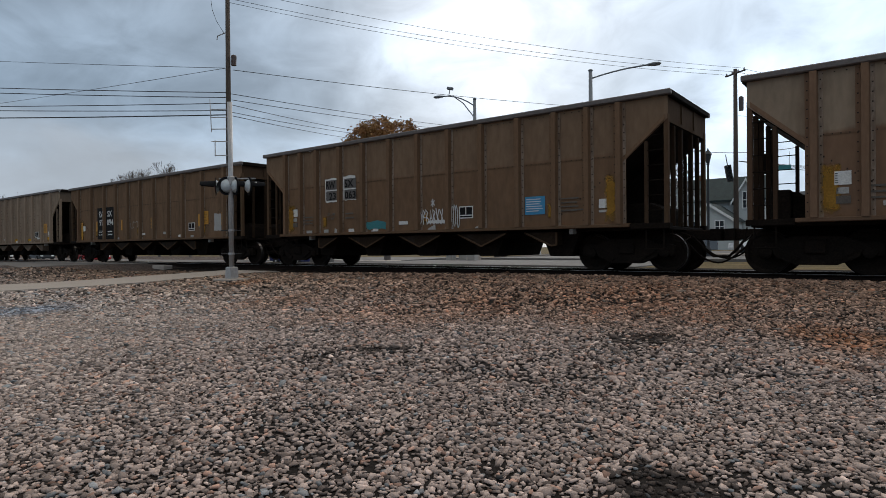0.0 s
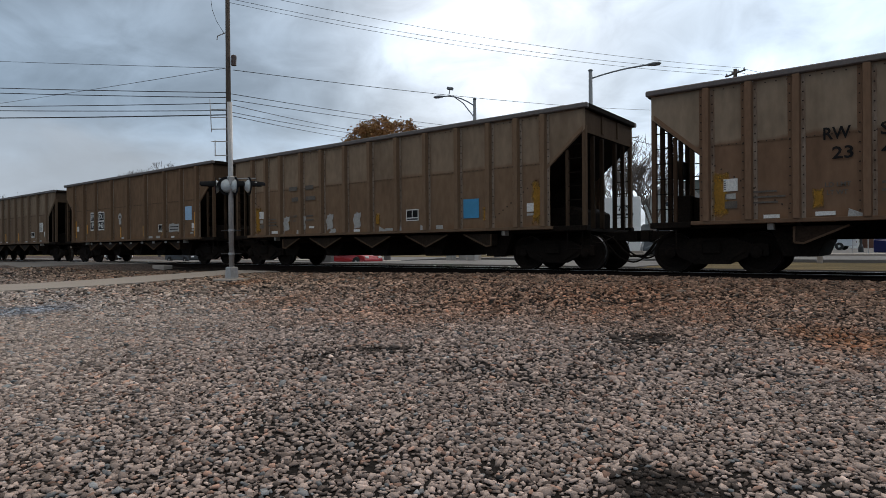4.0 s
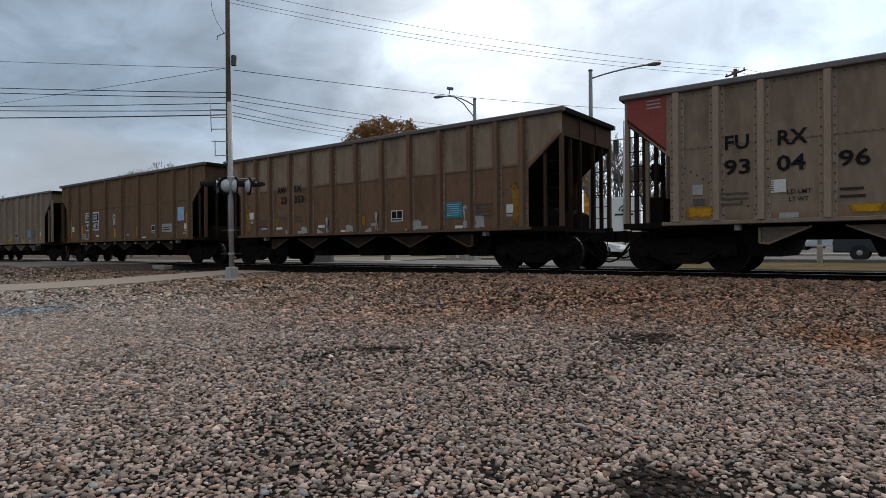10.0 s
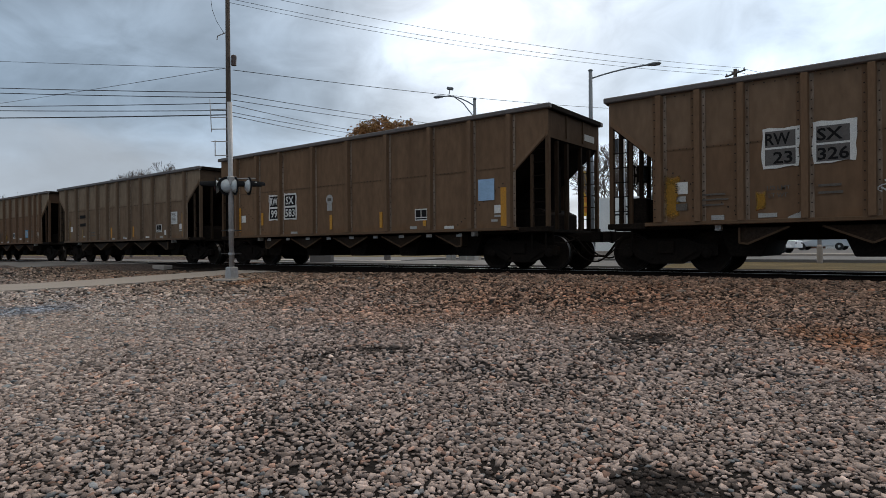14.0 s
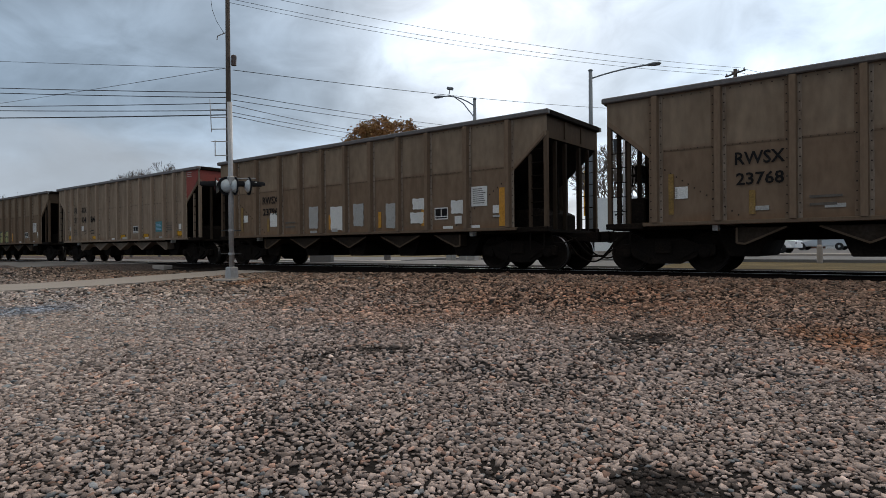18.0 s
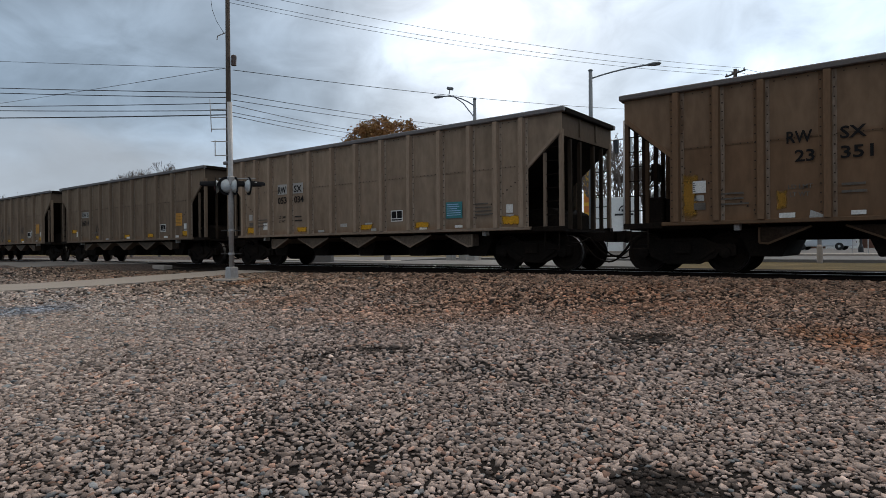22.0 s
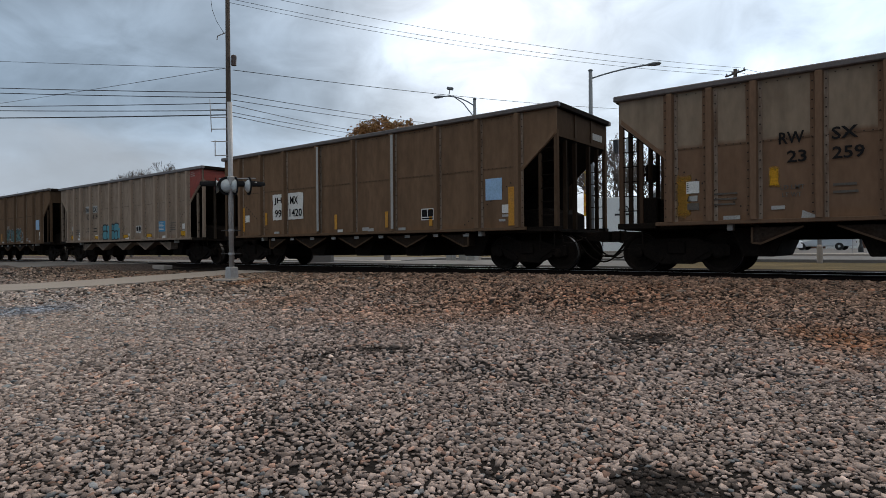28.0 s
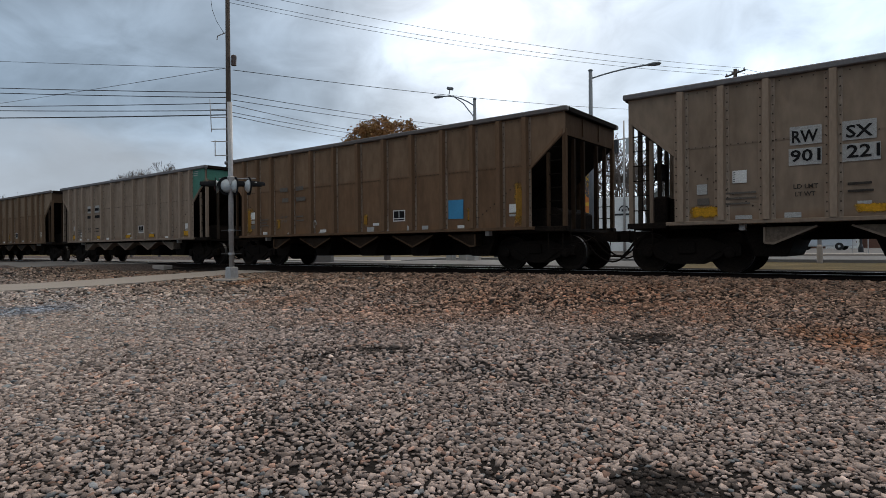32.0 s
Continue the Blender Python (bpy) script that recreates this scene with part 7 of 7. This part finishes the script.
tagged(pd, "small pale concrete pad beside the track", "concrete pad")
tagged(lw, "low pale concrete wall beside the street", "wall")
for x, y in ((-2.2, 31.0), (-3.2, 34.0)):
    t = thing("road_sign", pose(x, y, 0.33), "white rectangular road sign seen on a thin post", "road sign", "road signs")
    part("post", tube(B(), (0, 0, 0), (0, 0, 3.0), 0.035, 0.035, 6), M_GALV, t)
    part("plate", bevel(box(B(), -0.32, 0.32, -0.05, -0.03, 1.7, 2.6), 0.004), M_TRIMW, t)


# ---- motor vehicles ----
def motor_car(name, m, paint, label, tall=1.45, long=4.5, suv=False):
    """Built along +x, its nose at +x."""
    t = thing(name, m, label, "car", "cars on the street")
    h = long / 2
    roof = tall
    belt = tall * 0.62
    if suv:
        outline = [(-h, 0.35), (-h, belt), (-h * 0.94, roof * 0.97), (h * 0.12, roof), (h * 0.42, belt + 0.06), (h * 0.95, belt - 0.10), (h, 0.5), (h, 0.32)]
        cabin = [(-h * 0.88, belt), (-h * 0.86, roof * 0.92), (h * 0.10, roof * 0.94), (h * 0.36, belt)]
    else:
        outline = [(-h, 0.35), (-h, belt * 0.95), (-h * 0.72, belt + 0.02), (-h * 0.42, roof * 0.98), (h * 0.10, roof), (h * 0.45, belt + 0.02), (h * 0.93, belt * 0.82), (h, 0.5), (h, 0.3)]
        cabin = [(-h * 0.62, belt), (-h * 0.38, roof * 0.92), (h * 0.08, roof * 0.94), (h * 0.36, belt)]
    bm = B()
    prism(bm, outline, -0.88, 0.88)
    for v in bm.verts:
        if v.co.z > belt:
            v.co.y *= 0.80
    bmesh.ops.recalc_face_normals(bm, faces=bm.faces)
    part("body", bevel(bm, 0.05, 2), paint, t, smooth=False)
    for s in (-1, 1):
        g = B()
        prism(g, cabin, s * 0.86, s * 0.90)
        for v in g.verts:
            if v.co.z > belt + 0.05:
                v.co.y *= 0.83
        bmesh.ops.recalc_face_normals(g, faces=g.faces)
        part("side_window", g, M_GLASS, t)
        for x in (-h * 0.60, h * 0.62):
            tyre = part("wheel", lathe(B(), [(0.2, -0.1), (0.32, -0.1), (0.34, -0.06), (0.34, 0.06), (0.32, 0.1), (0.2, 0.1)], 20), M_TYRE, t, "black tyre")
            tyre.matrix_basis = pose(x, s * 0.82, 0.34)
            part("rim", lathe(B(), [(0.22, -0.06), (0.22, 0.08), (0.05, 0.11)] if s > 0 else [(0.05, -0.11), (0.22, -0.08), (0.22, 0.06)], 12), M_RIM, tyre)
        part("headlight", bevel(box(B(), h - 0.14, h - 0.02, s * 0.62 - 0.16, s * 0.62 + 0.16, 0.58, 0.72), 0.02), M_TRIMW, t)
        part("taillight", bevel(box(B(), -h - 0.005, -h + 0.1, s * 0.66 - 0.14, s * 0.66 + 0.14, 0.62, 0.8), 0.02), M_LENS, t)
    part("windscreen", prism(B(), [(cabin[3][0] + 0.12, belt + 0.04), (cabin[2][0] + 0.10, roof * 0.93), (cabin[2][0] + 0.02, roof * 0.93), (cabin[3][0] + 0.02, belt + 0.04)], -0.62, 0.62), M_GLASS, t)
    return t


P_WHITE, P_GREYC, P_SILV = plain("white_car_paint", (0.7, 0.7, 0.7), 0.3), plain("grey_car_paint", (0.12, 0.13, 0.14), 0.3, 0.3), plain("silver_car_paint", (0.45, 0.46, 0.47), 0.3, 0.4)
P_BLUE, P_RED, P_BLACK = plain("blue_car_paint", (0.009, 0.014, 0.075), 0.3), plain("red_car_paint", (0.32, 0.015, 0.02), 0.3), plain("black_car_paint", (0.018, 0.019, 0.02), 0.3)
STREET = 0.354
motor_car("sedan", pose(-8.5, 33.7, 0.46, 0, 0, 172), P_WHITE, "white sedan standing on the side street")
motor_car("sport_utility", pose(-12.0, 25.0, 0.40, 0, 0, 205), P_GREYC, "dark grey sport utility standing in the car park", 1.75, 4.5, True)
motor_car("minivan", pose(-6.5, 50.0, 0.53, 0, 0, 172), P_SILV, "silver minivan standing on the side street", 1.75, 4.9, True)
motor_car("sedan", pose(-28.5, 32.0, float(ground_height(-28.5, 32.0)) + 0.03, 0, 0, 10), P_SILV, "silver sedan parked beyond the street")
blue_car = motor_car("hatchback", pose(-6.1, 15.0, STREET), P_BLUE, "dark blue car driving along the street", 1.5, 4.3)
red_car = motor_car("sedan", pose(-14.8, 14.6, STREET), P_RED, "red sedan driving along the street")
black_car = motor_car("sport_utility", pose(-15.6, 15.0, STREET), P_BLACK, "black sport utility driving along the street", 1.75, 4.6, True)
white_car = motor_car("sedan", pose(-30.2, 15.0, STREET), P_WHITE, "white sedan driving along the street")


# ---- everything that moves ----
# S: the place of car n's trailing end at n seconds, were all cars of one length
S_ROWS = [(0.0, -4.07), (1.0, -4.18), (2.0, -4.33), (3.0, -4.52), (6.0, -4.92), (8.0, -5.11), (10.0, -5.30), (12.0, -5.49), (14.0, -5.68), (17.0, -5.74), (19.0, -5.74), (21.0, -5.63), (23.0, -5.41), (23.4, -5.37), (23.5, -5.36), (23.6, -5.94), (23.7, -5.95), (24.0, -5.95), (25.0, -5.83), (28.0, -5.44), (30.0, -5.30), (32.0, -5.21)]


def trailing_end(n, s, t):
    return s - (n - t) * PITCH + (1.35 if n < 2 else 0.0)


def drive(ob, x, t0, speed, y):
    walk(ob, [(t * 0.5, pose(x + speed * (t * 0.5 - t0), y, float(ground_height(x + speed * (t * 0.5 - t0), y)) + 0.024)) for t in range(65)])


def motions():
    for n, car in TRAIN.items():
        half = car["half"]
        walk(car, [(t, pose(trailing_end(n, s, t) + half, 0, RAIL)) for t, s in S_ROWS])
    # wheels turn once in 2.87 m; all sets share two rows of keys, one for each end of a truck
    first = {}
    for car in TRAIN.values():
        for tr in car.children:
            if tr.name.split(".")[0] != "truck":
                continue
            for ws in tr.children:
                if ws.name.split(".")[0] != "wheelset":
                    continue
                x = round(ws.matrix_basis.translation.x, 2)
                if x not in first:
                    steps = int(32 * FPS)
                    walk(ws, [(k / FPS, pose(x, 0, 0.457) @ Matrix.Rotation(k / FPS * PITCH / 0.457, 4, "Y")) for k in range(steps + 1)])
                    first[x] = ws
                else:
                    ws.rotation_mode = "QUATERNION"
                    ws.animation_data_create()
                    ws.animation_data.action = first[x].animation_data.action
                    ws.animation_data.action_slot = first[x].animation_data.action_slot
    drive(blue_car, -17.6, 2.1, 9.75, 15.0)
    drive(red_car, -4.25, 6.6, 10.45, 14.6)
    drive(black_car, -15.6, 8.3, 9.0, 15.0)
    drive(white_car, -39.4, 8.0, 11.3, 22.3)


motions()
